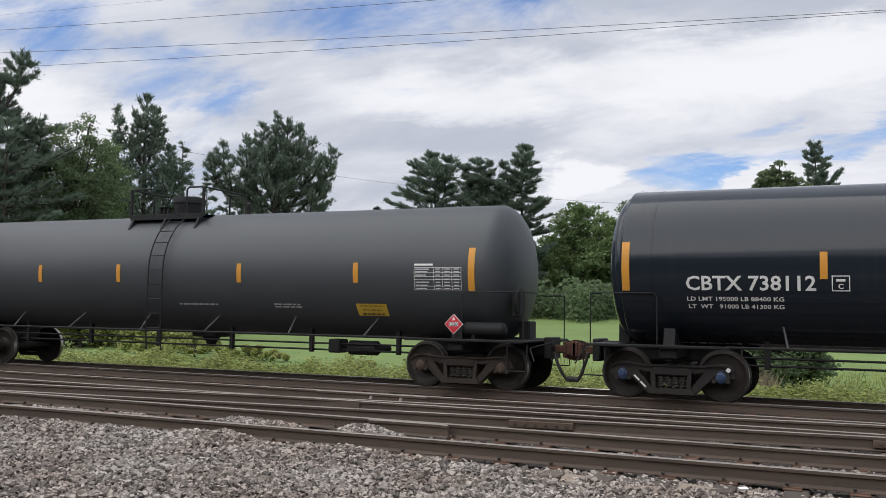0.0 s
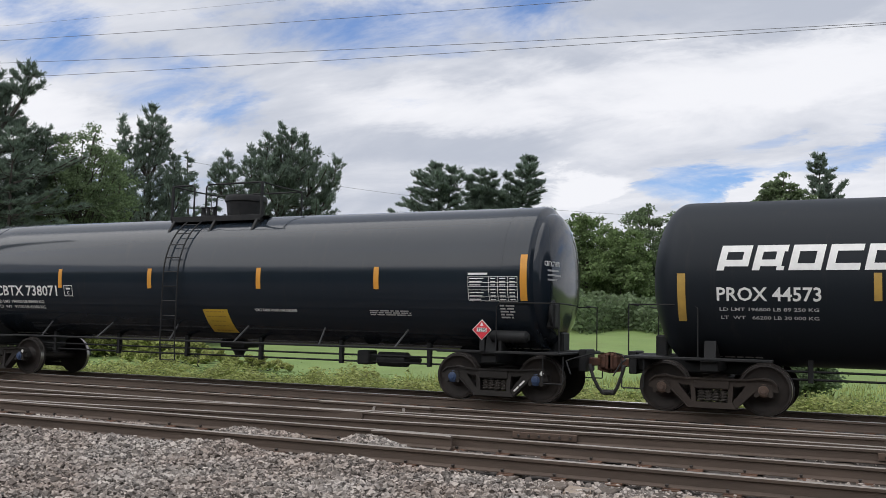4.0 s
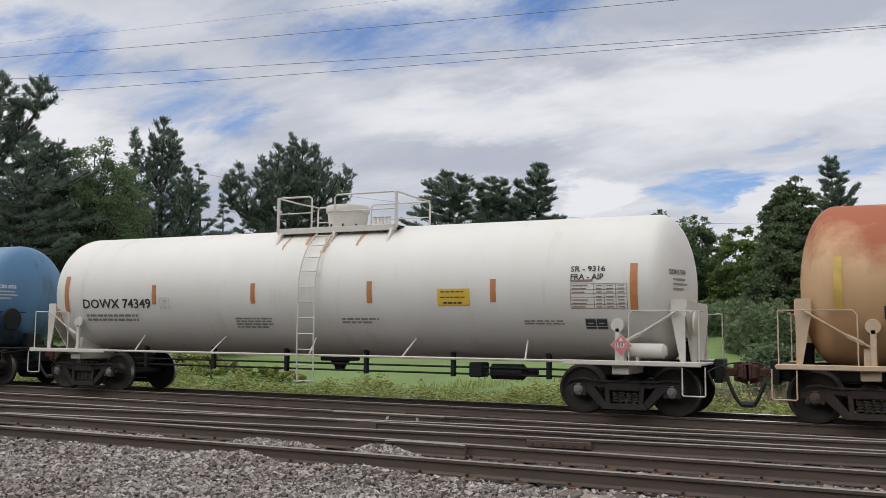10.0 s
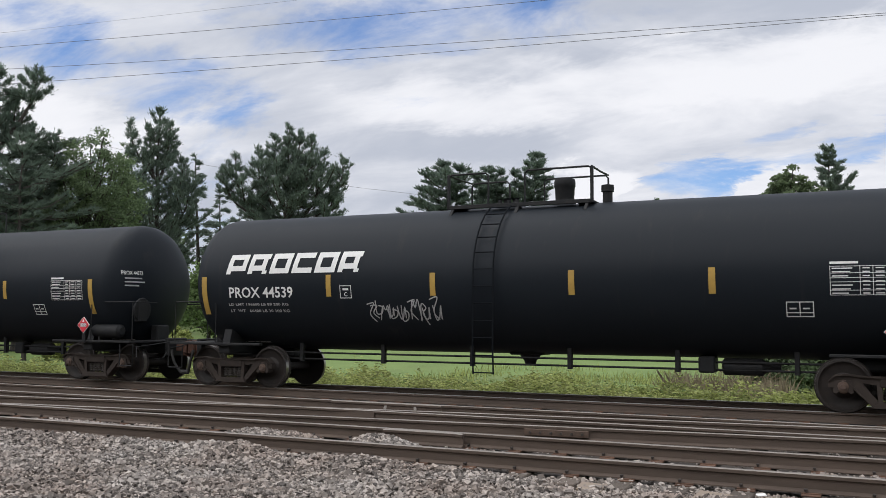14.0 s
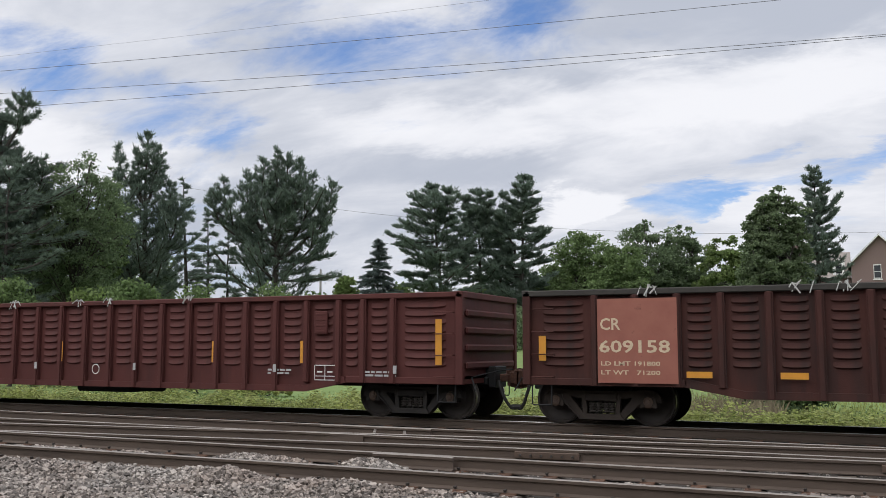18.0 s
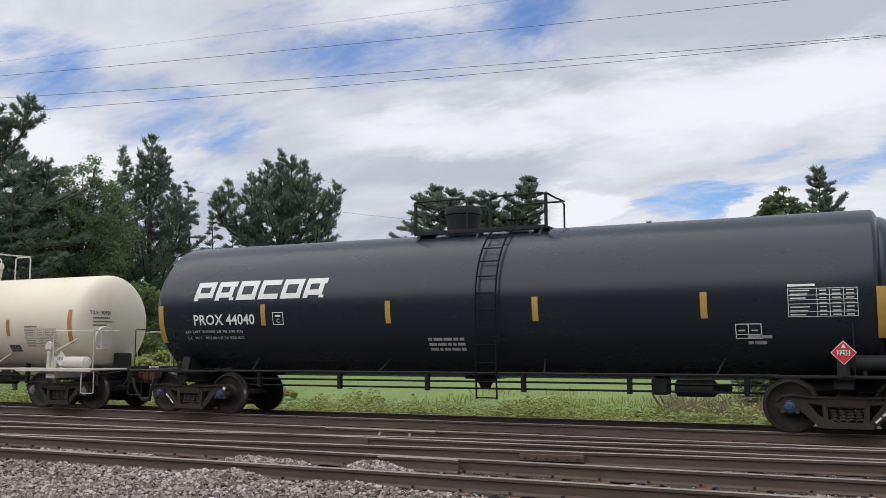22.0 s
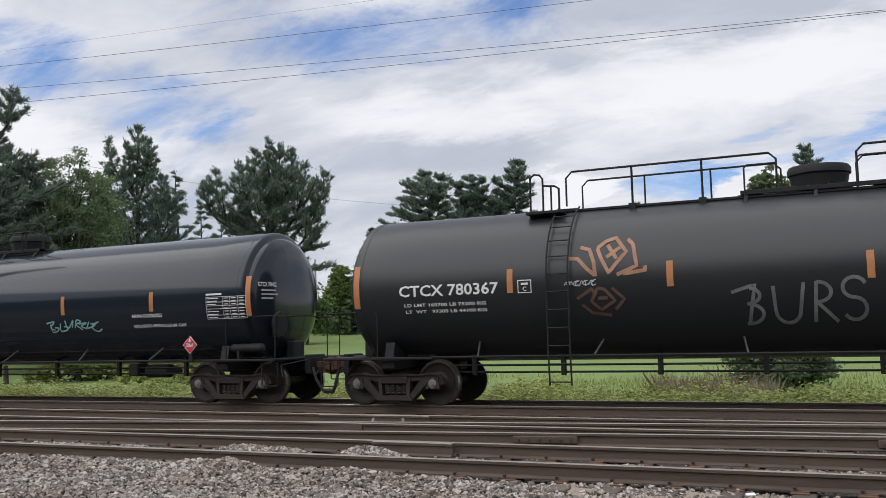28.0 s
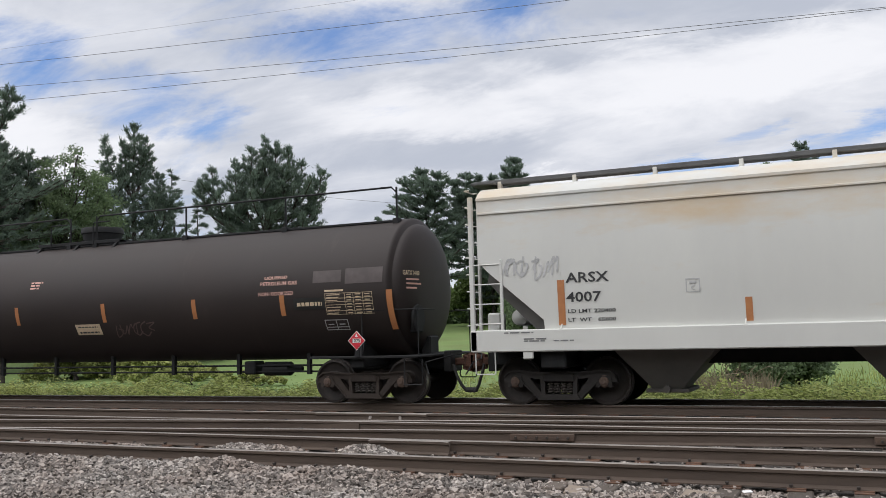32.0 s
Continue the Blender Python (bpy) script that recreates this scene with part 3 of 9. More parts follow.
def evergreen(az, dist, seed, label, leaders, boughs=(), habit="plume", material=None, dens=1.0, girth=1.0):
    """A conifer by its bearing and distance. Leaders are its stems, (bearing and elevation of the top, of the foot,
    longest limb in metres, part of the stem that is bare); boughs are single long limbs, (elevation at the stem, bearing and elevation of the tip)."""
    rng = np.random.default_rng(seed)
    x, y = dist * math.sin(radians(az)), dist * math.cos(radians(az))
    z0 = gz(x, y)
    side = lambda a: dist * math.tan(radians(a - az))
    high = lambda e: EYE[2] + dist * math.tan(radians(e)) - z0
    tree = empty("spruce_tree" if habit in ("spruce", "thin", "sweep") else "pine_tree", pose(x, y, z0, 0, 0, -az), label, "tree")
    limbs, cen, dirs = Geo(), [], []
    k = dist / 75 * 0.9
    a0, a1, space, many, across, bare_limb = HABIT[habit]

    def foliage(line, l, hd):
        # tufts of needles along the outer part of a limb and on its side shoots
        sd = np.cross(hd, [0, 0, 1.0])
        n = int((3 + 11 * l) * dens)
        v = (bare_limb + (1.03 - bare_limb) * rng.uniform(0, 1, n) ** 0.8) * 5
        i0 = np.clip(v.astype(int), 0, 4)
        fr = (v - i0)[:, None]
        c = line[i0] * (1 - fr) + line[i0 + 1] * fr
        c = c + (rng.normal(size=n) * across * (0.25 + l * np.clip(1.1 - v / 5, 0.1, 0.8)))[:, None] * sd
        c[:, 2] += np.abs(rng.normal(size=n)) * 0.1 * (0.3 if habit == "spruce" else 1.0)
        m = 13
        r = (k * rng.uniform(0.1, 0.3, n))[:, None, None] * (0.85 if habit in ("spruce", "sweep", "thin") else 1.0)
        q = rng.normal(size=(n, m, 3)) * 0.55
        p = c[:, None, :] + q * r * [1, 1, 0.55 if habit != "plume" else 0.95]
        ax = line[i0 + 1] - line[i0]
        ax = ax / (np.linalg.norm(ax, axis=1)[:, None] + 1e-6)
        d = q * 0.75 + ax[:, None, :] * 1.0 + [0, 0, 0.5 if habit != "spruce" else -0.1]
        cen.append(p.reshape(-1, 3))
        dirs.append(d.reshape(-1, 3))

    def limb(p, an, l, ea, eb, thick=1.0):
        hd = np.array([math.cos(an), math.sin(an), 0])
        line = [np.array(p)]
        for q in range(5):
            e = ea + (eb - ea) * q / 4
            line.append(line[-1] + (hd * math.cos(e) + np.array([0, 0, math.sin(e)])) * l / 5)
        limbs.tube([line[0], line[2], line[3], line[5]], (0.014 + 0.009 * l) * thick, 4, False)
        foliage(np.array(line), l, hd)

    for i, (ta, te, fa, fe, wide, bare) in enumerate(leaders):
        top, foot = Vector((side(ta), 0 if i == 0 else rng.normal() * 0.5, high(te))), Vector((side(fa), 0, high(fe) if i else -0.4))
        hh = (top - foot).length
        pts = []
        for j in range(9):
            u = j / 8
            p = foot.lerp(top, u)
            p.x += (top.x - foot.x) * (0 if i == 0 else 0.3 * math.sin(u * 3.14159)) + 0.05 * rng.normal()
            p.y += 0.05 * rng.normal()
            pts.append(p)
        pts[-1] = top
        r = (0.013 * hh + 0.05) * girth
        g, n, vs = Geo(), 8, []
        for j, p in enumerate(pts):
            rr = r * (1 - 0.92 * j / 8) * (1.3 if i == 0 and j == 0 else 1)
            vs += [(p.x + rr * math.cos(6.283 * q / n), p.y + rr * math.sin(6.283 * q / n), p.z) for q in range(n)]
        g.add(vs, g.ring_faces(n, 9) + [tuple(range(n))[::-1], tuple(range(8 * n, 9 * n))])
        part("trunk" if i == 0 else "stem", g, M_BARK, tree)
        whorls = max(4, int(hh * (1 - bare) / space))
        k0 = rng.uniform(0, 50)
        for w in range(whorls):
            turn = rng.uniform(0, 6.283)
            cnt = int(rng.integers(*many))
            for j in range(cnt):
                u = bare + (1 - bare) * min(0.985, (w + 0.5 + rng.uniform(-0.22, 0.22) * (2 if habit in ("plume", "spruce") else 4 if habit == "thin" else 1)) / whorls)
                f = u * 8
                b = min(7, int(f))
                p = pts[b].lerp(pts[b + 1], f - b)
                an = turn + 6.283 * j / cnt + rng.normal() * 0.25
                q = (u - bare) / (1 - bare)
                rag = 0.8 + 1.2 * (noise.noise((math.cos(an) * 0.7 + k0, math.sin(an) * 0.7, u * 5)) + 0.25)
                if habit == "plume":
                    l = wide * (0.07 + 1.1 * (1 - q) ** 0.9) * min(1, 0.55 + 1.5 * q)
                elif habit == "tier":
                    l = wide * (0.08 + 1.05 * (1 - q) ** 0.85) * min(1, 0.7 + q)
                elif habit == "sweep":
                    l = wide * (0.14 + 0.9 * (1 - q) ** 0.8)
                else:
                    l = wide * (0.05 + (1 - q) ** 0.88)
                    rag = 0.65 + 0.35 * rag
                l = max(0.2, l * max(0.35, rag) * rng.uniform(0.6, 1.15))
                lift = 0.35 * max(0, q - 0.7) / 0.3
                limb(p, an, l, radians(a0 + rng.normal() * 7) + lift, radians(a1 + rng.normal() * 10) + lift * 0.6)
    for e, ta, te in boughs:
        tip, f = Vector((side(ta), rng.normal() * 0.6, high(te))), Vector((0, 0, high(e)))
        d = tip - f
        l = d.length
        an, el = math.atan2(d.y, d.x), math.atan2(d.z, math.hypot(d.x, d.y))
        for q in range(3):
            limb(f + d * (0, 0.12, 0.3)[q], an + (0, 0.28, -0.3)[q], l * (1, 0.75, 0.6)[q], el - 0.15, el + 0.15, 1.4)
    tagged(part("branchwork", limbs, M_BARK, tree), kind="stuff")
    put("crown", needles_mesh("crown", np.concatenate(cen), np.concatenate(dirs), 0.32 * k, 0.066 * k, material or (M_SPRUCE if habit in ("spruce", "thin", "sweep") else M_PINE), rng), tree)
    return tree

def broadleaf(az, dist, el, half, seed, base_el=0.5, label="", material=None, clumps=70, leaf=0.0023, name="deciduous_tree", per=150, kind="", airy=1.0):
    rng = np.random.default_rng(seed)
    a = radians(az)
    x, y = dist * math.sin(a), dist * math.cos(a)
    z0 = gz(x, y)
    top = EYE[2] + dist * math.tan(radians(el)) - z0
    low = max(0.15, EYE[2] + dist * math.tan(radians(base_el)) - z0)
    w = dist * math.tan(radians(half))
    tree = empty(name, pose(x, y, z0), label, "bush" if name == "bush" else "tree", kind=kind)
    g, pts = trunk_geo(top * 0.75, 0.018 * top + 0.05, rng, 0.02)
    part("trunk", g, M_BARK, tree)
    limbs, cen = Geo(), []
    zc, hz = (top + low) / 2, (top - low) / 2
    for i in range(clumps if name == "bush" else int(clumps * 2.2)):
        while True:
            d = rng.uniform(-1, 1, 3)
            if 0.1 < np.linalg.norm(d) < 1:
                break
        d = d / np.linalg.norm(d) * np.linalg.norm(d) ** 0.7
        taper = 1 - 0.28 * max(0, d[2])
        if name == "bush":
            d[2] = abs(d[2]) * 2 - 1
        if name != "bush":
            d = d * (0.92 + 0.4 * noise.noise((d[0] * 2.2 + seed, d[1] * 2.2, d[2] * 2.2)))
        c = np.array([d[0] * w * 0.95 * taper, d[1] * w * 0.85 * taper, zc + d[2] * hz * 0.95])
        r = rng.uniform(0.06, 0.24) * airy * min(w, hz) if name != "bush" else rng.uniform(0.35, 0.6) * min(w, hz)
        if i % 4 == 0:
            s = pts[int(rng.integers(3, 8))]
            limbs.tube([(s.x, s.y, min(s.z, c[2])), ((s.x + c[0]) / 2, (s.y + c[1]) / 2, (s.z + c[2]) / 2 + 0.1), tuple(c)], 0.012 + 0.0024 * top * rng.uniform(0.2, 1), 4, False)
        k = int(per * 1.25 * airy ** 2 * (r / (0.24 * airy * min(w, hz))) ** 1.6 * rng.uniform(0.8, 1.2)) if name != "bush" else int(per * 1.9 * rng.uniform(0.7, 1.3))
        q = rng.normal(size=(k, 3))
        q /= np.linalg.norm(q, axis=1)[:, None]
        q *= (r * rng.uniform(0.3, 1.15, k))[:, None]
        up = rng.uniform(0, 1, k) < 0.55
        q[:, 2] = np.where(up, np.abs(q[:, 2]), q[:, 2]) * 0.7
        cen.append(c + q)
    tagged(part("branchwork", limbs, M_BARK, tree), kind="stuff")
    put("crown", leaves_mesh("crown", np.concatenate(cen), leaf * 1.2 * dist, material or M_LEAF, rng, 0.9, 1.25), tree)
    return tree

def build_plants():
    rng0 = np.random.default_rng(55)
    evergreen(-52.4, 62, 1, "tall dark pine with forked stems at the edge of the wood", ((-51.8, 14.3, -52.4, 0, 4.2, 0.25), (-49.75, 14.2, -51.2, 10.4, 1.7, 0.4), (-53.6, 13.6, -52.4, 8.0, 2.2, 0.3), (-50.8, 12.6, -51.9, 9.0, 1.7, 0.2), (-49.9, 11.2, -51.6, 5.0, 2.2, 0.2), (-48.6, 10.4, -51.2, 4.0, 1.9, 0.3)),
              ((9.2, -47.2, 10.7), (7.8, -46.6, 9.2), (6.2, -46.4, 7.2), (4.6, -46.6, 5.4), (3.4, -47.6, 3.8), (8.6, -48.4, 10.9), (5.4, -49, 6.4)), "plume", dens=1.2, girth=1.5)
    evergreen(-50.2, 59, 36, "dark pine with wide limbs before its leafy neighbour", ((-50.4, 10.6, -50.2, 0, 4.4, 0.08),), ((7.6, -46.4, 9.4), (5.8, -46.0, 6.6)), "tier", dens=1.15)
    evergreen(-55.2, 60, 2, "dark pine in the wood beside the line", ((-55.2, 13.2, -55.2, 0, 4.0, 0.12),), (), "tier", girth=1.3)
    broadleaf(-46.7, 63, 11.3, 3.7, 3, 2.0, "leafy broad green tree between the pines", M_LEAFD, 170, 0.0019, per=170, airy=0.85)
    broadleaf(-45.2, 68, 9.8, 1.9, 4, 2.5, "bright green leafy tree between conifers", M_LEAF, 100, 0.0019, airy=0.85)
    broadleaf(-48.6, 70, 8.2, 3.6, 31, 1.5, "dark leafy tree at the foot of the pines", M_LEAFD, 90, airy=0.9)
    evergreen(-42.75, 72, 5, "dark pointed conifer with upswept limbs", ((-42.85, 12.75, -42.75, 0, 3.3, 0.2), (-44.5, 12.1, -43.0, 8.6, 0.95, 0.25), (-42.15, 11.95, -42.75, 8.6, 1.0, 0.25), (-44.4, 10.2, -43.0, 6.0, 1.9, 0.15), (-41.45, 10.0, -42.6, 5.8, 1.9, 0.15), (-40.95, 8.6, -42.6, 4.2, 2.2, 0.1), (-44.3, 7.9, -43.0, 3.2, 2.5, 0.05), (-43.4, 11.7, -42.8, 8.0, 1.1, 0.3)),
              ((4.6, -45.0, 5.2), (3.8, -40.9, 4.3), (5.4, -40.8, 6.2), (6.2, -44.9, 7.4), (3.4, -44.6, 3.8)), "plume", dens=0.82, girth=1.2)
    evergreen(-40.15, 78, 6, "thin conifer with a bare lower trunk", ((-40.65, 10.15, -40.1, 0, 2.3, 0.36),), ((4.1, -39.0, 4.4),), "thin", dens=0.95)
    evergreen(-38.95, 82, 7, "small conifer with thin crown and bare trunk", ((-39.15, 8.3, -38.9, 0, 2.0, 0.36),), (), "thin", dens=0.9)
    evergreen(-37.9, 84, 33, "small thin pine beside the great pine", ((-37.9, 7.4, -37.9, 0, 1.9, 0.36),), (), "thin", dens=0.9)
    evergreen(-34.94, 70, 8, "great many-stemmed white pine standing apart", ((-35.0, 12.1, -34.94, 0, 4.4, 0.2), (-38.25, 10.2, -35.2, 5.0, 2.0, 0.25), (-36.9, 10.75, -35.1, 6.2, 1.6, 0.3), (-33.6, 11.55, -34.9, 6.4, 1.9, 0.2), (-32.75, 10.75, -34.8, 5.6, 2.0, 0.25), (-31.6, 10.45, -34.7, 5.4, 1.2, 0.42), (-32.2, 8.4, -34.7, 4.4, 2.0, 0.2), (-36.6, 8.2, -35.1, 4.0, 2.2, 0.2), (-35.9, 11.6, -35.0, 6.4, 2.0, 0.2), (-39.0, 9.4, -36.2, 6.0, 0.9, 0.4), (-34.4, 11.95, -34.9, 7, 2.0, 0.2)),
              ((7.0, -31.9, 8.2), (5.2, -31.4, 5.8), (4.1, -30.95, 4.45), (6.0, -37.6, 6.6), (5.0, -37.2, 5.4), (4.4, -32.6, 4.9), (6.4, -32.4, 7.2), (5.4, -36.8, 8.0), (4.2, -36.6, 4.1)), "plume", dens=0.78, girth=1.5)
    evergreen(-28.6, 86, 9, "small bluish-green spruce with a pointed top", ((-28.6, 6.75, -28.6, 0, 3.6, 0.04),), (), "spruce", M_BLUE, dens=0.9)
    evergreen(-24.5, 80, 10, "tall dark green white pine with open layered limbs", ((-25.15, 10.2, -24.45, 0, 4.3, 0.3), (-24.2, 9.9, -24.6, 7.2, 1.7, 0.2)), ((8.0, -26.9, 8.55), (6.3, -27.75, 6.5), (4.7, -27.5, 4.6), (5.4, -27.0, 5.3), (7.2, -26.9, 7.5), (4.2, -26.9, 3.8), (4.9, -22.9, 4.5)), "tier", dens=1.35)
    evergreen(-22.1, 82, 11, "slender white pine with a broad open top", ((-22.35, 9.9, -22.1, 0, 3.0, 0.4), (-23.1, 9.5, -22.2, 7.0, 1.2, 0.2), (-21.6, 9.7, -22.1, 7.0, 1.2, 0.2)), ((5.8, -23.4, 6.3),), "tier", dens=1.35)
    evergreen(-19.6, 82, 12, "tall dark pine with a pointed top", ((-19.4, 10.7, -19.62, 0, 3.8, 0.2), (-20.65, 9.7, -19.9, 5.8, 1.4, 0.2), (-21.0, 8.4, -20.0, 4.8, 1.4, 0.2)), ((6.4, -17.75, 7.3), (8.4, -18.4, 9.2), (5.2, -17.7, 5.4), (4.4, -21.6, 4.6), (4.0, -18.0, 3.9)), "tier", dens=1.45)
    evergreen(-20.9, 86, 35, "dark pine in a group of three", ((-20.9, 8.6, -20.9, 0, 2.6, 0.2),), (), "tier", dens=1.35)
    broadleaf(-15.7, 88, 7.6, 2.9, 13, 1.0, "rounded green deciduous tree behind the meadow", M_LEAF, 150, 0.0019, per=160, airy=0.85)
    broadleaf(-11.9, 92, 8.1, 2.6, 14, 0.6, "full green deciduous tree behind the meadow", M_LEAFD, 150, 0.0019, per=160, airy=0.85)
    broadleaf(-13.6, 84, 6.3, 2.4, 38, 0.4, "green leafy tree with a low crown", M_LEAF, 80)
    broadleaf(-9.7, 95, 7.95, 2.1, 15, 0.6, "green deciduous tree with an uneven crown", M_LEAFD, 110, 0.0019, airy=0.85)
    broadleaf(-7.3, 90, 6.9, 2.0, 16, 0.6, "light green leafy tree", M_LEAFL, 70)
    broadleaf(-4.35, 62, 9.7, 2.2, 17, 2.5, "dark dense tree overgrown with climbers", M_IVY, 220, 0.0021, per=190, airy=0.72)
    broadleaf(-4.7, 61, 7.3, 2.4, 18, -0.2, "dark spreading foot of an overgrown tree", M_IVY, 150, 0.0023, per=160, airy=0.8)
    evergreen(-2.0, 78, 19, "tall dark old spruce with sweeping uneven limbs", ((-2.15, 10.4, -2.0, 0, 2.5, 0.2),), ((7.4, -0.55, 9.0), (7.0, -0.8, 8.0), (6.2, -0.9, 6.6), (5.4, -0.7, 5.6), (4.6, -0.9, 4.9), (7.2, -3.3, 8.3), (6.3, -3.2, 6.9), (7.9, -1.5, 8.6)), "sweep", dens=1.0)
    evergreen(3.3, 80, 20, "dark conifer beside the brick house", ((3.3, 8.9, 3.3, 0, 2.2, 0.03),), (), "spruce", dens=0.9)
    # the shaded underwood that fills the foot of the wood and the back of the meadow
    rng = np.random.default_rng(77)
    for nm, a0, a1, dd, top, n, ma, lab in (("underwood", -58, -41, 84, 6.2, 24000, M_LEAFD, "dense dark underwood between the trunks of the wood"), ("underwood", -41, -30, 90, 2.9, 14000, M_LEAFD, "low thicket under the tall trees"), ("underwood", -30, -18, 96, 3.2, 14000, M_LEAFD, "low dense thicket behind the pines"),
                                        ("underwood", -8.2, -2.4, 58, 2.0, 12000, M_IVY, "leafy thicket at the foot of the overgrown tree"), ("underwood", -20.5, -6.5, 76, 2.4, 15000, M_LEAFD, "low green thicket along the edge of the meadow"), ("underwood", -18.5, -2.5, 99, 5.2, 24000, M_LEAFD, "dense green thicket at the back of the meadow")):
        az = rng.uniform(a0, a1, n)
        d = dd + rng.uniform(-5, 7, n) + 3 * np.sin(az * 1.3)
        x, y = d * np.sin(np.radians(az)), d * np.cos(np.radians(az))
        zg = np.array([gz(p, q) for p, q in zip(x, y)])
        hm = EYE[2] + dd * np.tan(np.radians(top)) - zg
        hm = hm * np.array([0.78 + 0.55 * noise.noise((p * 0.22, q * 0.22, 8.0)) + 0.2 * noise.noise((p * 0.9, q * 0.9, 3.0)) for p, q in zip(x, y)])
        z = zg + hm * rng.uniform(0, 1, n) ** 0.75
        tagged(put(nm, leaves_mesh(nm, np.stack([x, y, z], 1), 0.0044 * dd, ma, rng, 0.9, 1.3)), lab, "thicket", kind="stuff")
    # low growth at the back of the meadow
    k = 40
    for az, d, el, half, lo in ((-43.2, 52, 4.7, 1.7, -0.5), (-49.8, 50, 3.7, 1.5, -0.5), (-46, 50, 3.3, 1.9, -0.8), (-39.5, 56, 3.5, 1.9, -0.6), (-35.5, 60, 3.5, 1.9, -0.5), (-30.6, 84, 4.2, 1.2, 1.2), (-27.2, 88, 3.8, 1.5, 1.2),
                                (-32.6, 70, 3.6, 1.4, 0.4), (-22, 88, 4.1, 1.8, 1.2), (-18.5, 86, 4.2, 1.6, 1.2), (-13.2, 86, 4.5, 1.6, 1.0)):
        broadleaf(az, d, el, half, k, lo, "leafy green shrub at the edge of the meadow", M_LEAF if k % 3 else M_LEAFL, 34, 0.0027, "bush", 110)
        k += 1
    # the wood behind the place from which the train is seen
    n = 34000
    x, y = rng0.uniform(-95, 75, n), rng0.uniform(-17, -9.5, n)
    hm = np.array([9.6 + 1.2 * noise.noise((a * 0.13, 2.0, 0.5)) + 0.8 * noise.noise((a * 0.6, b * 0.5, 5.0)) for a, b in zip(x, y)])
    z = -0.6 + hm * rng0.uniform(0, 1, n) ** 0.8
    tagged(put("roadside_wood", leaves_mesh("roadside_wood", np.stack([x, y, z], 1), 0.85, M_LEAFD, rng0, 0.9, 1.3)), "dense dark wood along the other side of the line", "wood", kind="stuff")
    # the bushes behind the far rail
    for x, y, h, w in ((-25.5, 31, 0.85, 1.9), (-28.9, 33, 1.2, 2.3), (-22.2, 30.5, 0.6, 1.5), (-33, 36, 1.7, 2.6), (-36.5, 35, 1.6, 2.4), (-2.6, 29.2, 1.95, 1.25), (-1.5, 29.6, 1.7, 1.0)):
        d = math.hypot(x, y)
        az = math.degrees(math.atan2(x, y))
        broadleaf(az, d, math.degrees(math.atan((gz(x, y) + h - EYE[2]) / d)), math.degrees(math.atan(w / d)), k, -6, "leafy bush in the weeds behind the track", M_LEAFD if x > -5 else M_WEED, 40, 0.0028, "bush", 130)
        k += 1
    # dry branches in front of the bush
    rng = np.random.default_rng(91)
    g = Geo()
    for i in range(46):
        x, y = -3.4 + rng.normal() * 0.45, 28.0 + rng.normal() * 0.3
        z = gz(x, y)
        p = [Vector((x, y, z))]
        d = Vector((rng.normal() * 0.6, rng.normal() * 0.3, rng.uniform(0.5, 1.1)))
        for j in range(4):
            p.append(p[-1] + d * 0.28 * rng.uniform(0.6, 1.2))
            d += Vector((rng.normal() * 0.35, rng.normal() * 0.2, rng.normal() * 0.35 - 0.18))
        g.tube(p, 0.013, 3, False)
    tagged(part("dead_brushwood", g, M_DRY, None), "tangle of grey dead branches before the bush", "dead branches")

    # tall weeds along the far side of the line
    rng = np.random.default_rng(5)
    def blades(n, x0, x1, y0, y1, h0, h1, wid, material, name, label, patch=None):
        x, y = rng.uniform(x0, x1, n), y0 + (y1 - y0) * rng.uniform(0, 1, n) ** 1.4
        keep = np.array([patch is None or patch(a, b) for a, b in zip(x, y)])
        x, y = x[keep], y[keep]
        z = np.array([gz(a, b) for a, b in zip(x, y)]) - 0.03
        n = len(x)
        h = rng.uniform(h0, h1, n) * (0.6 + 0.6 * np.array([noise.noise((a * 0.5, b * 0.7, 3)) + 0.5 for a, b in zip(x, y)]))
        an = rng.uniform(0, 6.28, n)
        dx, dy = np.cos(an) * wid, np.sin(an) * wid
        lx, ly = rng.normal(size=n) * 0.25 * h, rng.normal(size=n) * 0.25 * h
        base = np.stack([x, y, z], 1)
        side = np.stack([dx, dy, 0 * dx], 1)
        mid = base + np.stack([lx * 0.35, ly * 0.35, h * 0.55], 1)
        tip = base + np.stack([lx, ly, h], 1)
        v = np.stack([base - side, base + side, mid + side * 0.9, tip, mid - side * 0.9], 1).reshape(-1, 3)
        f = np.arange(5 * n).reshape(n, 5)
        tagged(put(name, raw_mesh(name, v, f, material)), label, "grass", kind="stuff")
    blades(9000, -38, 8, 20.9, 25.0, 0.08, 0.36, 0.014, M_WEED, "tall_weeds", "tall yellow-green weeds beside the far rail")
    blades(16000, -42, 9, 23.5, 31, 0.04, 0.09, 0.016, M_BLADE, "meadow_grass", "green grass of the meadow edge")
    blades(9000, -15, 6, 24.6, 37, 0.12, 0.42, 0.012, M_WEED, "rough_grass", "rough yellow-green grass at the near edge of the meadow", lambda a, b: noise.noise((a * 0.3, b * 0.3, 4)) > -0.12)
    blades(1000, -5.2, -2.0, 24.5, 28, 0.4, 0.85, 0.012, M_DRY, "dry_weeds", "dry straw-coloured stalks standing in the weeds")
    # broad leaves of low plants, in drifts and mounds
    cen = []
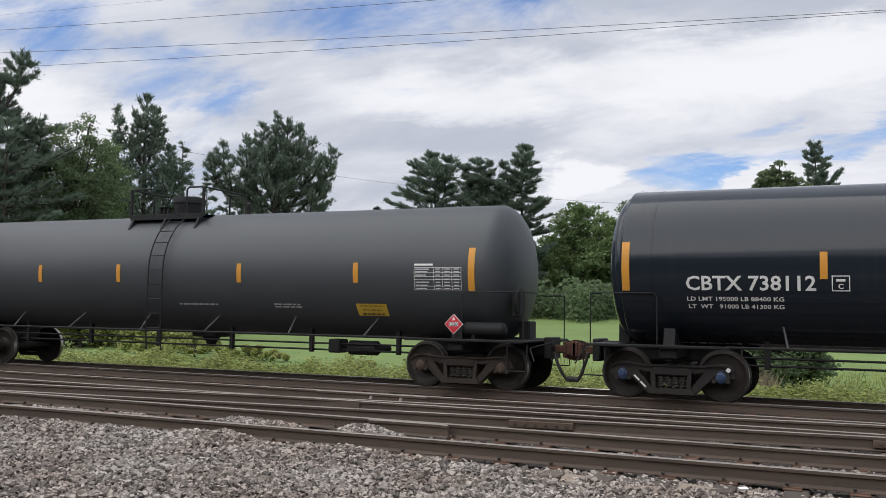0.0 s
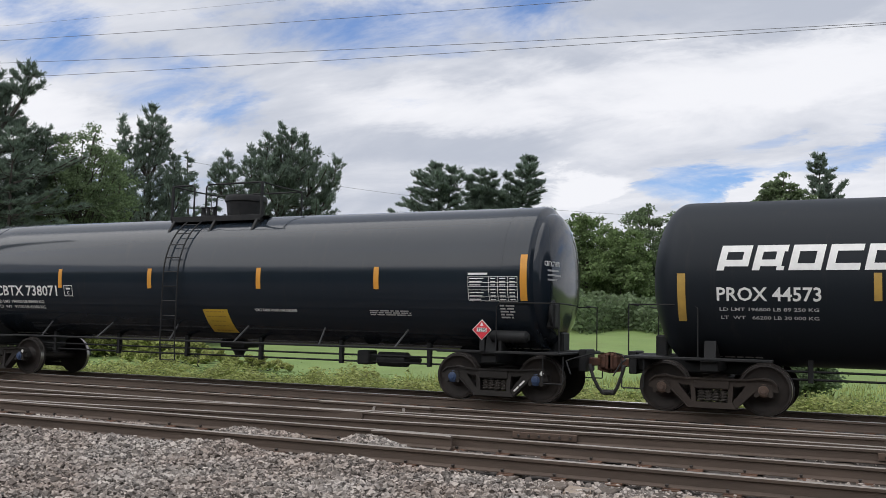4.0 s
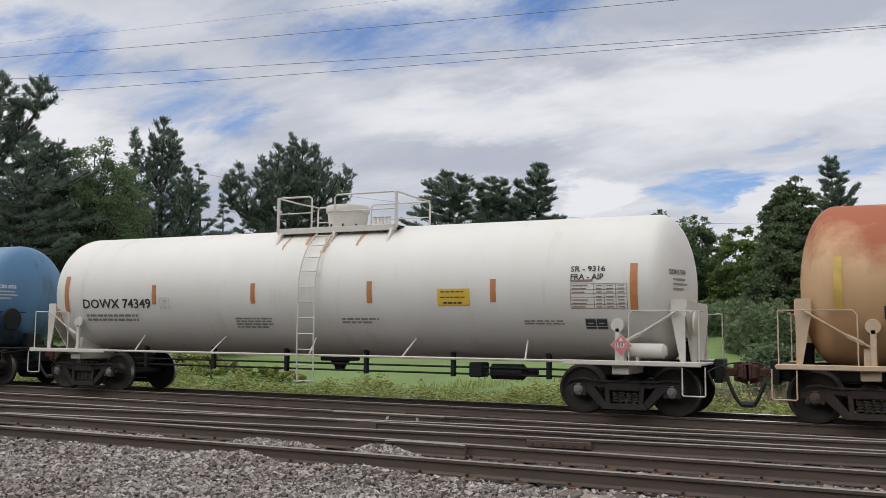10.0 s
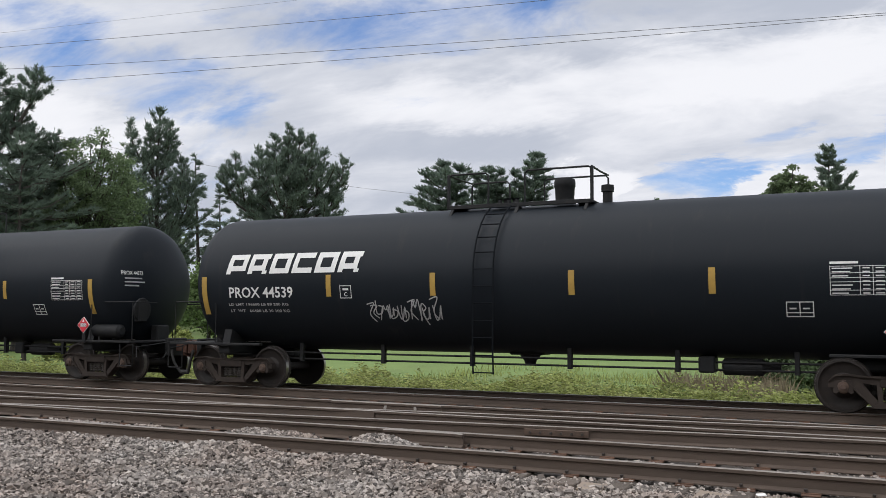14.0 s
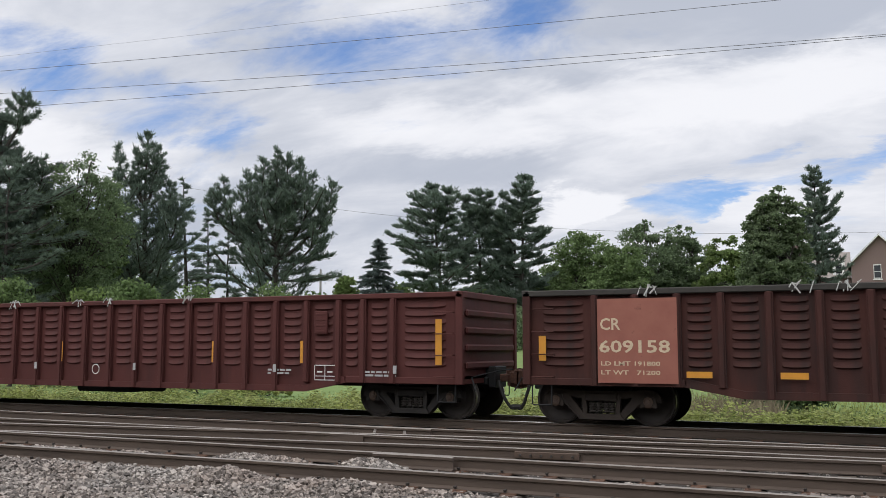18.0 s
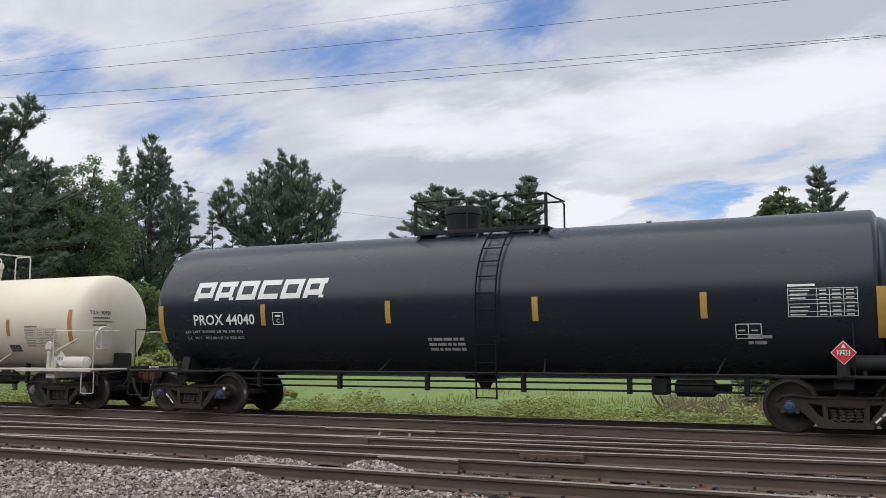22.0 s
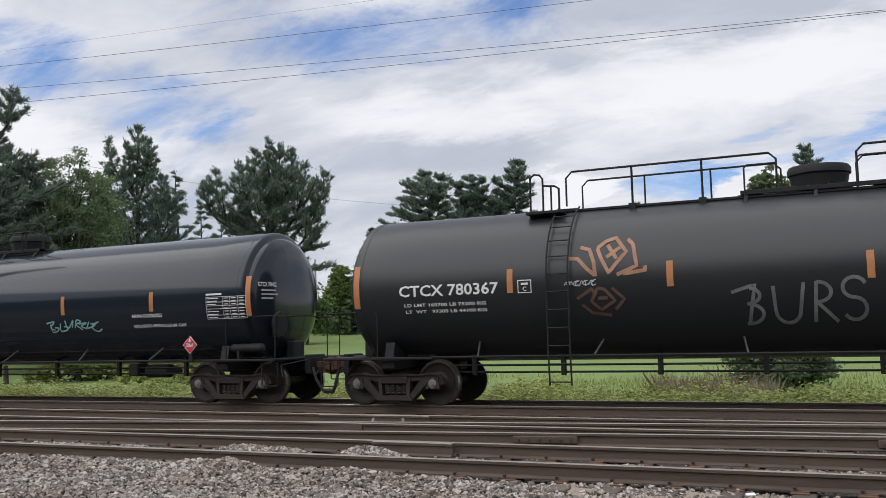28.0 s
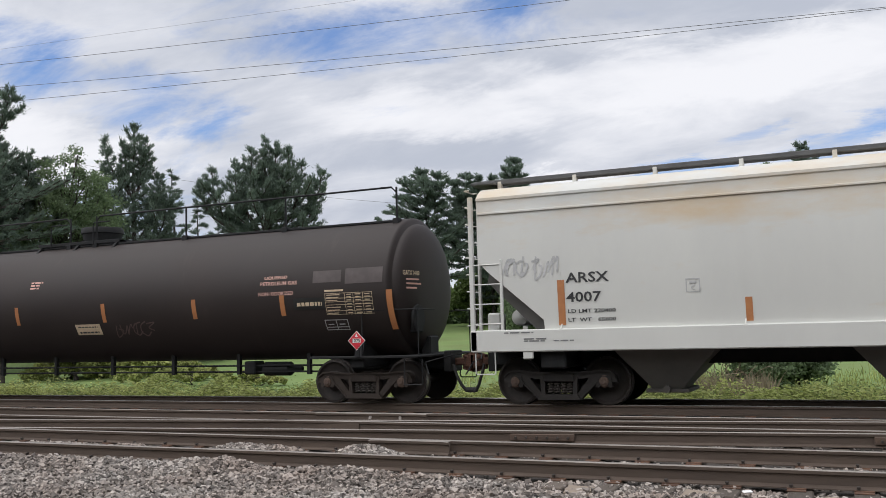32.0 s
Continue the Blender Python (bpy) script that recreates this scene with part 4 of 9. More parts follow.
    for i in range(760):
        cx, cy = rng.uniform(-37, 7), 21.0 + 4.2 * rng.uniform(0, 1) ** 1.2
        r = rng.uniform(0.18, 0.6)
        h = 0.12 + 0.95 * max(0, noise.noise((cx * 0.45, cy * 0.5, 9)) + 0.28) * rng.uniform(0.4, 1.15)
        q = rng.normal(size=(95, 3)) * [r, r * 0.7, 0.05]
        q[:, 2] += 0.1 + h * np.exp(-(q[:, 0] ** 2 + q[:, 1] ** 2) / (1.2 * r * r)) * rng.uniform(0.6, 1, 95)
        cen.append(q + [cx, cy, gz(cx, cy)])
    tagged(put("low_plants", leaves_mesh("low_plants", np.concatenate(cen), 0.1, M_WEED, rng, 0.45, 1.4)), "low broad-leaved plants in drifts along the line", "plants", kind="stuff")
    cen = []
    for i in range(60):
        cx, cy = rng.uniform(-34, 6), rng.uniform(21.2, 25.5)
        r = rng.uniform(0.3, 0.8)
        q = rng.normal(size=(140, 3)) * [r, r * 0.7, 0.16]
        q[:, 2] = np.abs(q[:, 2]) + 0.1
        cen.append(q + [cx, cy, gz(cx, cy)])
    tagged(put("nettles", leaves_mesh("nettles", np.concatenate(cen), 0.085, M_LEAFL, rng, 0.4, 1.3)), "darker green leafy weeds in clumps", "plants", kind="stuff")

# ---- house, pole and wires ----
def build_house():
    d, az = 105.0, 1.2
    x, y = d * math.sin(radians(az)), d * math.cos(radians(az))
    z = gz(x, y)
    M_BRICK = mat("red_brick", (0.165, 0.112, 0.102), 0.9, col2=(0.225, 0.16, 0.146), scale=9, stretch=(1, 1, 3), amount=0.8, bump=0.4, bscale=30)
    M_ROOF = mat("grey_shingles", (0.25, 0.222, 0.205), 0.9, col2=(0.34, 0.305, 0.28), scale=6, bump=0.4)
    M_TRIM = mat("white_trim", (0.62, 0.62, 0.6), 0.6)
    M_GLASS = mat("window_glass", (0.02, 0.022, 0.025), 0.08)
    hs = empty("brick_house", pose(x, y, z, 0, 0, 0), "red brick house with white windows and a porch", "house")
    W, E, A = 2.75, 7.2, 10.0
    part("wall", Geo().prism([(-W, -1), (W, -1), (W, E), (0, A), (-W, E)], 0, 9.0), M_BRICK, hs)
    g = Geo()
    for s in (-1, 1):
        g.prism([(0, A), (0, A + 0.22), (s * (W + 0.35), E - 0.18), (s * (W + 0.35), E - 0.4)][::s], -0.45, 9.3)
    part("roof", g, M_ROOF, hs)
    g = Geo()
    for s in (-1, 1):
        g.prism([(0, A + 0.04), (0, A + 0.2), (s * (W + 0.33), E - 0.2), (s * (W + 0.33), E - 0.36)][::s], -0.5, -0.42)
    part("verge_board", g, M_TRIM, hs)

    def window(px, pz, w, h, parent, yy=0.0):
        fr = part("window", Geo().box(px - w / 2 - 0.06, px + w / 2 + 0.06, yy - 0.06, yy - 0.0, pz - 0.06, pz + h + 0.07, 0.01), M_TRIM, parent)
        for k in (0, 1):
            part("pane", Geo().box(px - w / 2, px + w / 2, yy - 0.068, yy - 0.05, pz + k * h / 2 + 0.02, pz + (k + 1) * h / 2 - 0.03), M_GLASS, fr)
        part("sill", Geo().box(px - w / 2 - 0.16, px + w / 2 + 0.16, yy - 0.14, yy, pz - 0.2, pz - 0.1, 0.01), M_TRIM, fr)
    window(-0.25, 5.6, 0.62, 1.35, hs)
    window(-1.75, 3.3, 0.62, 1.4, hs)
    window(-0.2, 3.3, 0.72, 1.5, hs)
    window(1.6, 3.3, 0.7, 1.4, hs)
    window(1.2, 5.6, 0.6, 1.3, hs)
    window(-0.3, 0.7, 0.5, 1.3, hs)
    window(0.5, 0.7, 0.5, 1.3, hs)
    part("porch_roof", Geo().prism([(-2.4, 2.55), (0, 2.5), (0, 2.8), (-2.4, 2.7)], -W - 0.1, W + 0.1, "x"), M_TRIM, hs, "white porch roof")
    for px in (-2.5, -1.2, 1.2, 2.5):
        part("porch_post", Geo().box(px - 0.1, px + 0.1, -2.33, -2.13, 0.0, 2.56, 0.02), M_TRIM, hs)
    part("porch_floor", Geo().box(-W, W, -2.5, 0, -0.6, 0.02), M_ROOF, hs)
    # the lower wing with a dormer and a chimney
    wg = empty("house_wing", pose(x - 6.0, y + 3.0, z), "wing of a house with a shingled roof, dormer and chimney", "house")
    part("wall", Geo().box(-3.6, 3.2, 0, 6, -1, 6.0), M_BRICK, wg)
    part("roof", Geo().prism([(-0.5, 5.9), (3, 9.0), (6.5, 5.9), (3, 5.95)], -4.0, 3.2, "x"), M_ROOF, wg)
    dm = part("dormer", Geo().prism([(1.4, 6.2), (2.6, 6.2), (2.6, 7.6), (2, 8.1), (1.4, 7.6)], -0.1, 2.5), M_TRIM, wg, "white dormer")
    part("pane", Geo().box(1.7, 2.3, -0.12, -0.1, 6.4, 7.4), M_GLASS, dm)
    part("chimney", Geo().box(-2.9, -1.9, 2.5, 3.5, 6.5, 9.9, 0.03), M_BRICK, wg)
    window(-1.4, 3.4, 0.65, 1.5, wg)
    window(1.5, 3.4, 0.65, 1.5, wg)

def build_wires():
    M_WIRE = mat("overhead_wire", (0.1, 0.1, 0.104), 0.6)
    M_POLE = mat("pale_pole", (0.42, 0.4, 0.38), 0.8, col2=(0.5, 0.48, 0.45), scale=3, stretch=(1, 1, 0.2))
    a, b = Vector((-27.8, 22.5, 0)), Vector((0.24, 27.17, 0))
    step = (b - a)
    for k, (za, zb) in enumerate(((10.0, 10.0), (9.17, 8.72), (8.62, 8.66), (10.55, 11.1))):
        pts = []
        for i in range(41):
            u = -0.5 + i * 0.05
            p = a + step * u
            p.z = EYE[2] + za + (zb - za) * u + 0.28 * (u - 0.5) ** 2 - 0.16
            pts.append(p)
        tagged(part("overhead_wire", Geo().tube(pts, 0.008 if k < 3 else 0.0035, 5), M_WIRE, None), "thin dark wire strung high over the railway", "wire", "overhead wires")
    # a far line behind the trees
    pts = []
    for i in range(25):
        az = -60 + i * 3
        pts.append((95 * math.sin(radians(az)), 95 * math.cos(radians(az)), EYE[2] + 95 * math.tan(radians(9.06 - (az + 39.5) * 0.075 + 0.0012 * (az + 20) ** 2))))
    tagged(part("distant_wire", Geo().tube(pts, 0.016, 4), M_WIRE, None), "fine far wire behind the trees", "wire")
    def pole(name, x, y, h, r, label, arm=False):
        z = gz(x, y)
        p = empty(name, pose(x, y, z), label, "utility pole")
        part("pole", Geo().lathe([(-0.3, r * 1.15), (h * 0.5, r), (h, r * 0.8), (h + 0.02, r * 0.4)], "z", n=12), M_POLE, p)
        part("cap", Geo().lathe([(h, r * 0.85), (h + 0.08, r * 0.5)], "z", n=12), M_WIRE, p)
        if arm:
            part("crossarm", Geo().box(-0.9, 0.9, -0.06, 0.06, h - 0.6, h - 0.45, 0.01), M_POLE, p)
    for u in (-0.5, 1.5):
        q = a + step * u
        pole("utility_pole", q.x, q.y, EYE[2] + 12.2 - gz(q.x, q.y) + (0.3 if u < 0 else 0.6), 0.17, "tall wooden pole that carries the overhead wires", True)
    az = radians(-52.95)
    pole("utility_pole", 27 * math.sin(az), 27 * math.cos(az), 1.445 + 27 * math.tan(radians(11.35)) + 0.5, 0.15, "pale grey pole beside the wood")
    az = radians(-32.2)
    pole("utility_pole", 88 * math.sin(az), 88 * math.cos(az), 1.445 + 88 * math.tan(radians(5.1)) - 2.3, 0.12, "distant thin pole with a crossarm", True)

# ---- the train ----
M_STEEL = mat("dark_truck_steel", (0.024, 0.0222, 0.0215), 0.7, col2=(0.043, 0.038, 0.035), scale=5, amount=0.8, bump=0.25, spec=0.25)
M_STEELB = mat("brown_truck_steel", (0.034, 0.0275, 0.0245), 0.78, col2=(0.064, 0.05, 0.042), scale=5, amount=0.8, bump=0.25, spec=0.25)
M_SPRING = mat("worn_spring_steel", (0.06, 0.053, 0.048), 0.6, col2=(0.1, 0.088, 0.078), scale=9)
M_WHEEL = mat("wheel_steel", (0.027, 0.0235, 0.022), 0.6, 0.1, col2=(0.046, 0.037, 0.033), scale=7, spec=0.3)
M_TREAD = mat("wheel_rim_polished", (0.3, 0.28, 0.26), 0.35, 0.9)
M_CAPB = mat("blue_bearing_cap", (0.03, 0.06, 0.14), 0.5, col2=(0.06, 0.09, 0.17), scale=14)
M_CAPR = mat("rusty_bearing_cap", (0.09, 0.06, 0.048), 0.75, col2=(0.13, 0.085, 0.06), scale=14)
M_CAPG = mat("grey_bearing_cap", (0.16, 0.155, 0.15), 0.6, col2=(0.24, 0.23, 0.22), scale=14)
M_KNUCKLE = mat("rusty_coupler", (0.055, 0.028, 0.02), 0.85, col2=(0.12, 0.05, 0.03), scale=9, bump=0.4)
M_RUBBER = mat("air_hose_rubber", (0.028, 0.027, 0.027), 0.7)
M_FRAME = mat("black_frame_steel", (0.017, 0.018, 0.0195), 0.6, col2=(0.03, 0.0295, 0.0295), scale=5, spec=0.2)
M_WHITE = mat("white_lettering", (0.84, 0.84, 0.82), 0.55, col2=(0.74, 0.74, 0.72), scale=9)
M_GREYL = mat("faded_white_lettering", (0.52, 0.52, 0.52), 0.7, col2=(0.38, 0.38, 0.38), scale=12)
M_STRUT = mat("dull_grey_strut", (0.05, 0.052, 0.055), 0.7, col2=(0.105, 0.105, 0.105), scale=8)
M_DARKL = mat("black_lettering", (0.03, 0.03, 0.032), 0.6)
M_YELL = mat("yellow_lettering", (0.55, 0.33, 0.05), 0.6, col2=(0.4, 0.25, 0.05), scale=12)
M_CREAML = mat("cream_lettering", (0.72, 0.58, 0.4), 0.6, col2=(0.55, 0.43, 0.3), scale=12)
M_PINKL = mat("pinkish_lettering", (0.6, 0.36, 0.3), 0.7)
M_AMBER = mat("amber_reflective_stripe", (0.72, 0.33, 0.045), 0.4, col2=(0.62, 0.28, 0.04), scale=6)
M_AMBERD = mat("dull_yellow_stripe", (0.52, 0.33, 0.07), 0.5, col2=(0.4, 0.25, 0.06), scale=6)
M_ORANGE = mat("faded_orange_stripe", (0.5, 0.21, 0.08), 0.5, col2=(0.42, 0.17, 0.07), scale=6)
M_SIGN = mat("yellow_sign", (0.72, 0.48, 0.05), 0.5, col2=(0.62, 0.42, 0.06), scale=5)
M_PINK = mat("pink_poster", (0.75, 0.42, 0.4), 0.6)
M_RED = mat("red_placard", (0.5, 0.02, 0.035), 0.45)
M_REDD = mat("faded_red_placard", (0.5, 0.14, 0.14), 0.5)

def glyphs(body):
    """Vertices and faces of a line of the built-in font, scaled to a unit box."""
    if body not in GLYPHS:
        cu = bpy.data.curves.new("lettering", "FONT")
        cu.body, cu.resolution_u, cu.offset = body, 2, 0.018
        ob = bpy.data.objects.new("lettering", cu)
        me = bpy.data.meshes.new_from_object(ob)
        v = np.array([p.co[:2] for p in me.vertices])
        f = [tuple(p.vertices) for p in me.polygons]
        lo, hi = v.min(0), v.max(0)
        GLYPHS[body] = ((v - lo) / (hi - lo), f)
        bpy.data.meshes.remove(me)
        bpy.data.objects.remove(ob)
        bpy.data.curves.remove(cu)
    return GLYPHS[body]

GLYPHS = {}

class Skin:
    """The near side of a car's body, on which lettering, stripes and signs lie: y as a function of z."""
    def __init__(self, L, fn, nom=None):
        # places along the skin are given for a car of the length nom
        self.L, self.fn, self.trim, self.k = L, fn, None, L / (nom or L)

    def p(self, x, z, lift=0.009):
        return (x * self.k - self.L / 2, self.fn(z) - lift, z)

    def strip(self, g, x0, x1, z0, z1, lift=0.009, shear=0.0, zref=0.0):
        n = max(1, int(abs(z1 - z0) / 0.09) + 1)
        vs = []
        for i in range(n + 1):
            z = z0 + (z1 - z0) * i / n
            k = shear * (z - zref)
            vs += [self.p(x0 + k, z, lift), self.p(x1 + k, z, lift)]
        g.add(vs, [(2 * i, 2 * i + 1, 2 * i + 3, 2 * i + 2) for i in range(n)])
        return g

    def text(self, g, body, x0, x1, z0, z1, lift=0.011):
        v, f = glyphs(body)
        g.add([self.p(x0 + a * (x1 - x0), z0 + b * (z1 - z0), lift) for a, b in v], f)
        return g

    def ribbon(self, g, pts, w, lift=0.012):
        vs = []
        for i, (x, z) in enumerate(pts):
            a, b = pts[max(0, i - 1)], pts[min(len(pts) - 1, i + 1)]
            dx, dz = b[0] - a[0], b[1] - a[1]
            l = math.hypot(dx, dz) or 1
            nx, nz = -dz / l * w / 2, dx / l * w / 2
            vs += [self.p(x + nx, z + nz, lift), self.p(x - nx, z - nz, lift)]
        g.add(vs, [(2 * i, 2 * i + 2, 2 * i + 3, 2 * i + 1) for i in range(len(pts) - 1)])
        return g


SHARED = {}

def share(key, make):
    if key not in SHARED:
        SHARED[key] = make()
    return SHARED[key]

# -- running gear, shared by all cars --
WR = 0.4572
HALF = 0.877

def wheelset_geo():
    g = Geo()
    for s in (-1, 1):
        # tread with flange inside, dished plate, hub
        prof = [(0.68, 0.30), (0.68, 0.485), (0.705, 0.482), (0.72, WR + 0.004), (0.815, WR - 0.004), (0.82, 0.41), (0.79, 0.385), (0.765, 0.34), (0.755, 0.22), (0.80, 0.14), (0.83, 0.12)]
        prof = [(s * a, r) for a, r in prof]
        g.lathe(prof if s > 0 else prof[::-1], "y", n=36)
    g.lathe([(-1.02, 0.075), (-0.85, 0.085), (-0.7, 0.09), (0.7, 0.09), (0.85, 0.085), (1.02, 0.075)], "y", n=14)
    # a chalk mark that turns with the wheel
    return g

def side_frame_geo():
    """Cast side frame: arched top chord over the axle boxes, sloping tension members, spring seat."""
    g = Geo()
    y0, y1 = -0.075, 0.075
    top = [(-1.12, 0.44), (-1.1, 0.56), (-1.0, 0.645), (-0.8, 0.665), (-0.62, 0.64), (-0.45, 0.63), (0.45, 0.63), (0.62, 0.64), (0.8, 0.665), (1.0, 0.645), (1.1, 0.56), (1.12, 0.44),
           (1.02, 0.44), (1.0, 0.54), (0.76, 0.56), (0.45, 0.505), (-0.45, 0.505), (-0.76, 0.56), (-1.0, 0.54), (-1.02, 0.44)]
    g.prism(top, y0, y1)
    g.prism([(x, z + 0.012) for x, z in top[1:11]] + [(x, z - 0.02) for x, z in top[10:0:-1]], y0 - 0.045, y0)
    for s in (-1, 1):
        arm = [(s * 0.27, 0.13), (s * 0.42, 0.115), (s * 0.79, 0.47), (s * 0.77, 0.6), (s * 0.62, 0.6), (s * 0.56, 0.49)]
        g.prism(arm[::s], y0, y1)
        g.prism([(s * 0.4, 0.115), (s * 0.43, 0.135), (s * 0.785, 0.485), (s * 0.76, 0.5)][::s], y0 - 0.045, y0)
        g.prism([(s * 0.27, 0.2), (s * 0.35, 0.2), (s * 0.37, 0.56), (s * 0.29, 0.56)][::s], y0 - 0.02, y1)
        g.prism([(s * HALF - 0.16, 0.36), (s * HALF - 0.13, 0.56), (s * HALF + 0.13, 0.56), (s * HALF + 0.16, 0.36), (s * HALF + 0.11, 0.34), (s * HALF, 0.44), (s * HALF - 0.11, 0.34)], y0 - 0.03, y1)
    g.prism([(-0.42, 0.115), (0.42, 0.115), (0.37, 0.215), (-0.37, 0.215)], y0 - 0.05, y1 + 0.02)
    return g

def spring_geo():
    g = Geo()
    for k in (0.0,):
        pts = [(k + 0.06 * math.cos(a), 0.06 * math.sin(a), 0.22 + 0.035 * a / 6.283 * 1.45) for a in [i * 0.82 for i in range(34)]]
        g.tube(pts, 0.016, 4)
        g.lathe([(0.24, 0.04), (0.44, 0.04)], "z", (k, 0, 0), 8)
    return g

WHEELSETS = {-1: [], 1: []}

def truck(parent, x, cap, steel, L):
    bol = share(("bolster", steel.name), lambda: Geo().box(-0.17, 0.17, -0.95, 0.95, 0.46, 0.66, 0.04).box(-0.31, 0.31, -1.11, -0.87, 0.45, 0.6, 0.02).box(-0.31, 0.31, 0.87, 1.11, 0.45, 0.6, 0.02).lathe([(0.64, 0.2), (0.76, 0.18)], "z", n=16).mesh("truck", steel))
    tr = put("truck", bol, parent, pose(x - L / 2, 0, 0))
    ws = share("wheelset", lambda: wheelset_mesh())
    sf = share(("side_frame", steel.name), lambda: side_frame_geo().mesh("side_frame", steel, 30))
    sp = share("spring", lambda: spring_geo().mesh("spring", M_SPRING))
    cp = share(("cap", cap.name), lambda: Geo().lathe([(-0.02, 0.115), (-0.06, 0.115), (-0.075, 0.09), (-0.09, 0.085), (-0.1, 0.05), (-0.115, 0.045)], "y", n=18).mesh("bearing_cap", cap))
    bm = share("brake_beam", lambda: Geo().box(-0.05, 0.05, -0.72, 0.72, 0.3, 0.4, 0.02).box(-0.09, 0.09, -0.8, -0.66, 0.3, 0.55, 0.02).box(-0.09, 0.09, 0.66, 0.8, 0.3, 0.55, 0.02).mesh("brake_beam", M_STEEL))
    for s in (-1, 1):
        o = put("wheelset", ws, tr, pose(s * HALF, 0, WR))
        WHEELSETS[s].append(o)
        put("side_frame", sf, tr, pose(0, s * 0.99, 0, 0, 0, 0 if s < 0 else 180))
        for k in (-0.19, -0.06, 0.07, 0.2):
            put("spring", sp, tr, pose(k, s * 0.99, 0))
        put("brake_beam", bm, tr, pose(s * 0.36, 0, 0))
        for e in (-1, 1):
            put("bearing_cap", cp, tr, pose(e * HALF, s * 1.02, WR, 0, 0, 0 if s < 0 else 180))
    if cap is M_CAPB:
        # stencilled number along one arm of the frame and a dab of white paint by the axle
        st = share("stencil", lambda: Geo().box(-0.15, -0.02, -0.003, 0, -0.016, 0.016).box(0.01, 0.15, -0.003, 0, -0.016, 0.016).mesh("frame_stencil", M_WHITE))
        put("frame_stencil", st, tr, pose(0.55 if x > L / 2 else -0.55, -1.112, 0.33, 0, -44 if x > L / 2 else 44, 0))
        db = share("dab", lambda: Geo().box(-0.035, 0.035, -0.003, 0, -0.035, 0.035).mesh("paint_dab", M_WHITE))
        put("paint_dab", db, tr, pose(HALF + 0.13, -1.115, 0.585, 0, 35, 0))
    return tr

def wheelset_mesh():
    me = wheelset_geo().mesh("wheelset", M_WHEEL, 30)
    me.materials.append(M_TREAD)
    for p in me.polygons:
        c = p.center
        r = math.hypot(c.x, c.z)
        if r > 0.44 and 0.715 < abs(c.y) < 0.818:
            p.material_index = 1
    return me

def end_gear(car, L, side, paint, platform=True, zsill=0.86, kn=None):
    """Draft gear at one end: stub sill, coupler, cut lever, air hose. side: -1 left end, 1 right end."""
    def X(d):
        return side * (L / 2 - d)
    def bx(d0, d1):
        a, b = X(d0), X(d1)
        return (min(a, b), max(a, b))
    part("stub_sill", Geo().box(*bx(0.55, 3.2), -0.2, 0.2, 0.68, 1.02, 0.03), M_FRAME, car)
    g = Geo().box(*bx(0.14, 0.75), -0.08, 0.08, 0.74, 0.9, 0.02).box(*bx(0.0, 0.2), -0.14, 0.12, 0.68, 0.97, 0.045).box(*bx(-0.1, 0.06), -0.16, -0.05, 0.66, 1.0, 0.04)
    g.prism([(X(0.26), 0.66), (X(0.02), 0.6), (X(0.02), 1.02), (X(0.26), 0.96)][:: (1 if side < 0 else -1)], -0.06, 0.1)
    part("coupler", g, kn or M_KNUCKLE, car, "rusty knuckle coupler")
    part("striker", Geo().box(*bx(0.42, 0.58), -0.32, 0.32, 0.62, 1.06, 0.02), M_FRAME, car)
    ys = -0.34
    g = Geo().tube([(X(0.34), ys, 0.78), (X(0.31), ys, 0.64), (X(0.26), ys, 0.5), (X(0.19), ys + 0.05, 0.34), (X(0.11), ys + 0.1, 0.22), (X(0.04), ys + 0.14, 0.21), (X(0.0), ys + 0.15, 0.24)], 0.034, 8)
    g.lathe([(-0.07, 0.05), (0.05, 0.055)], "x", (X(0.05), ys + 0.13, 0.24), 8)
    part("air_hose", g, M_RUBBER, car)
    part("cut_lever", Geo().tube([(X(0.12), -0.1, 1.0), (X(0.3), -0.35, 0.98), (X(0.5), -0.9, 0.9), (X(0.52), -1.35, 0.86), (X(0.4), -1.45, 0.62)], 0.014, 5), M_FRAME, car)

def step_loop(car, x0, x1, z0, z1, y, material, name="sill_step"):
    part(name, Geo().tube([(x0, y, z1), (x0, y, z0 + 0.02), (x0 + 0.02, y, z0), (x1 - 0.02, y, z0), (x1, y, z0 + 0.02), (x1, y, z1)], 0.014, 5), material, car)

def placard(car, sk, x, z, num, y, red=None, white=None):
    """A diamond hazard placard on a bracket."""
    X = x * sk.k - sk.L / 2 + 0.13
    r = 0.2
    dia = lambda k: [(X - k, z), (X, z - k), (X + k, z), (X, z + k)]
    pl = part("placard", Geo().prism(dia(r), y - 0.012, y), white or M_WHITE, car, "diamond hazard placard")
    part("placard_face", Geo().prism(dia(r * 0.92), y - 0.018, y - 0.012), red or M_RED, pl)
    g = Geo().box(X - 0.1, X + 0.1, y - 0.022, y - 0.018, z - 0.042, z + 0.042)
    g.prism([(X - 0.035, z + 0.075), (X + 0.035, z + 0.075), (X, z + 0.15)], y - 0.022, y - 0.018)
    part("number_field", g, M_WHITE, pl)
    v, f = glyphs(num)
    part("number", Geo().add([(X - 0.09 + a * 0.18, y - 0.025, z - 0.038 + b * 0.076) for a, b in v], f), M_DARKL, pl, smooth=0)
    part("placard_bracket", Geo().box(X - 0.05, X + 0.05, y, y + 0.03, 0.98, z + 0.1, 0.006), M_FRAME if white is None else white, car)

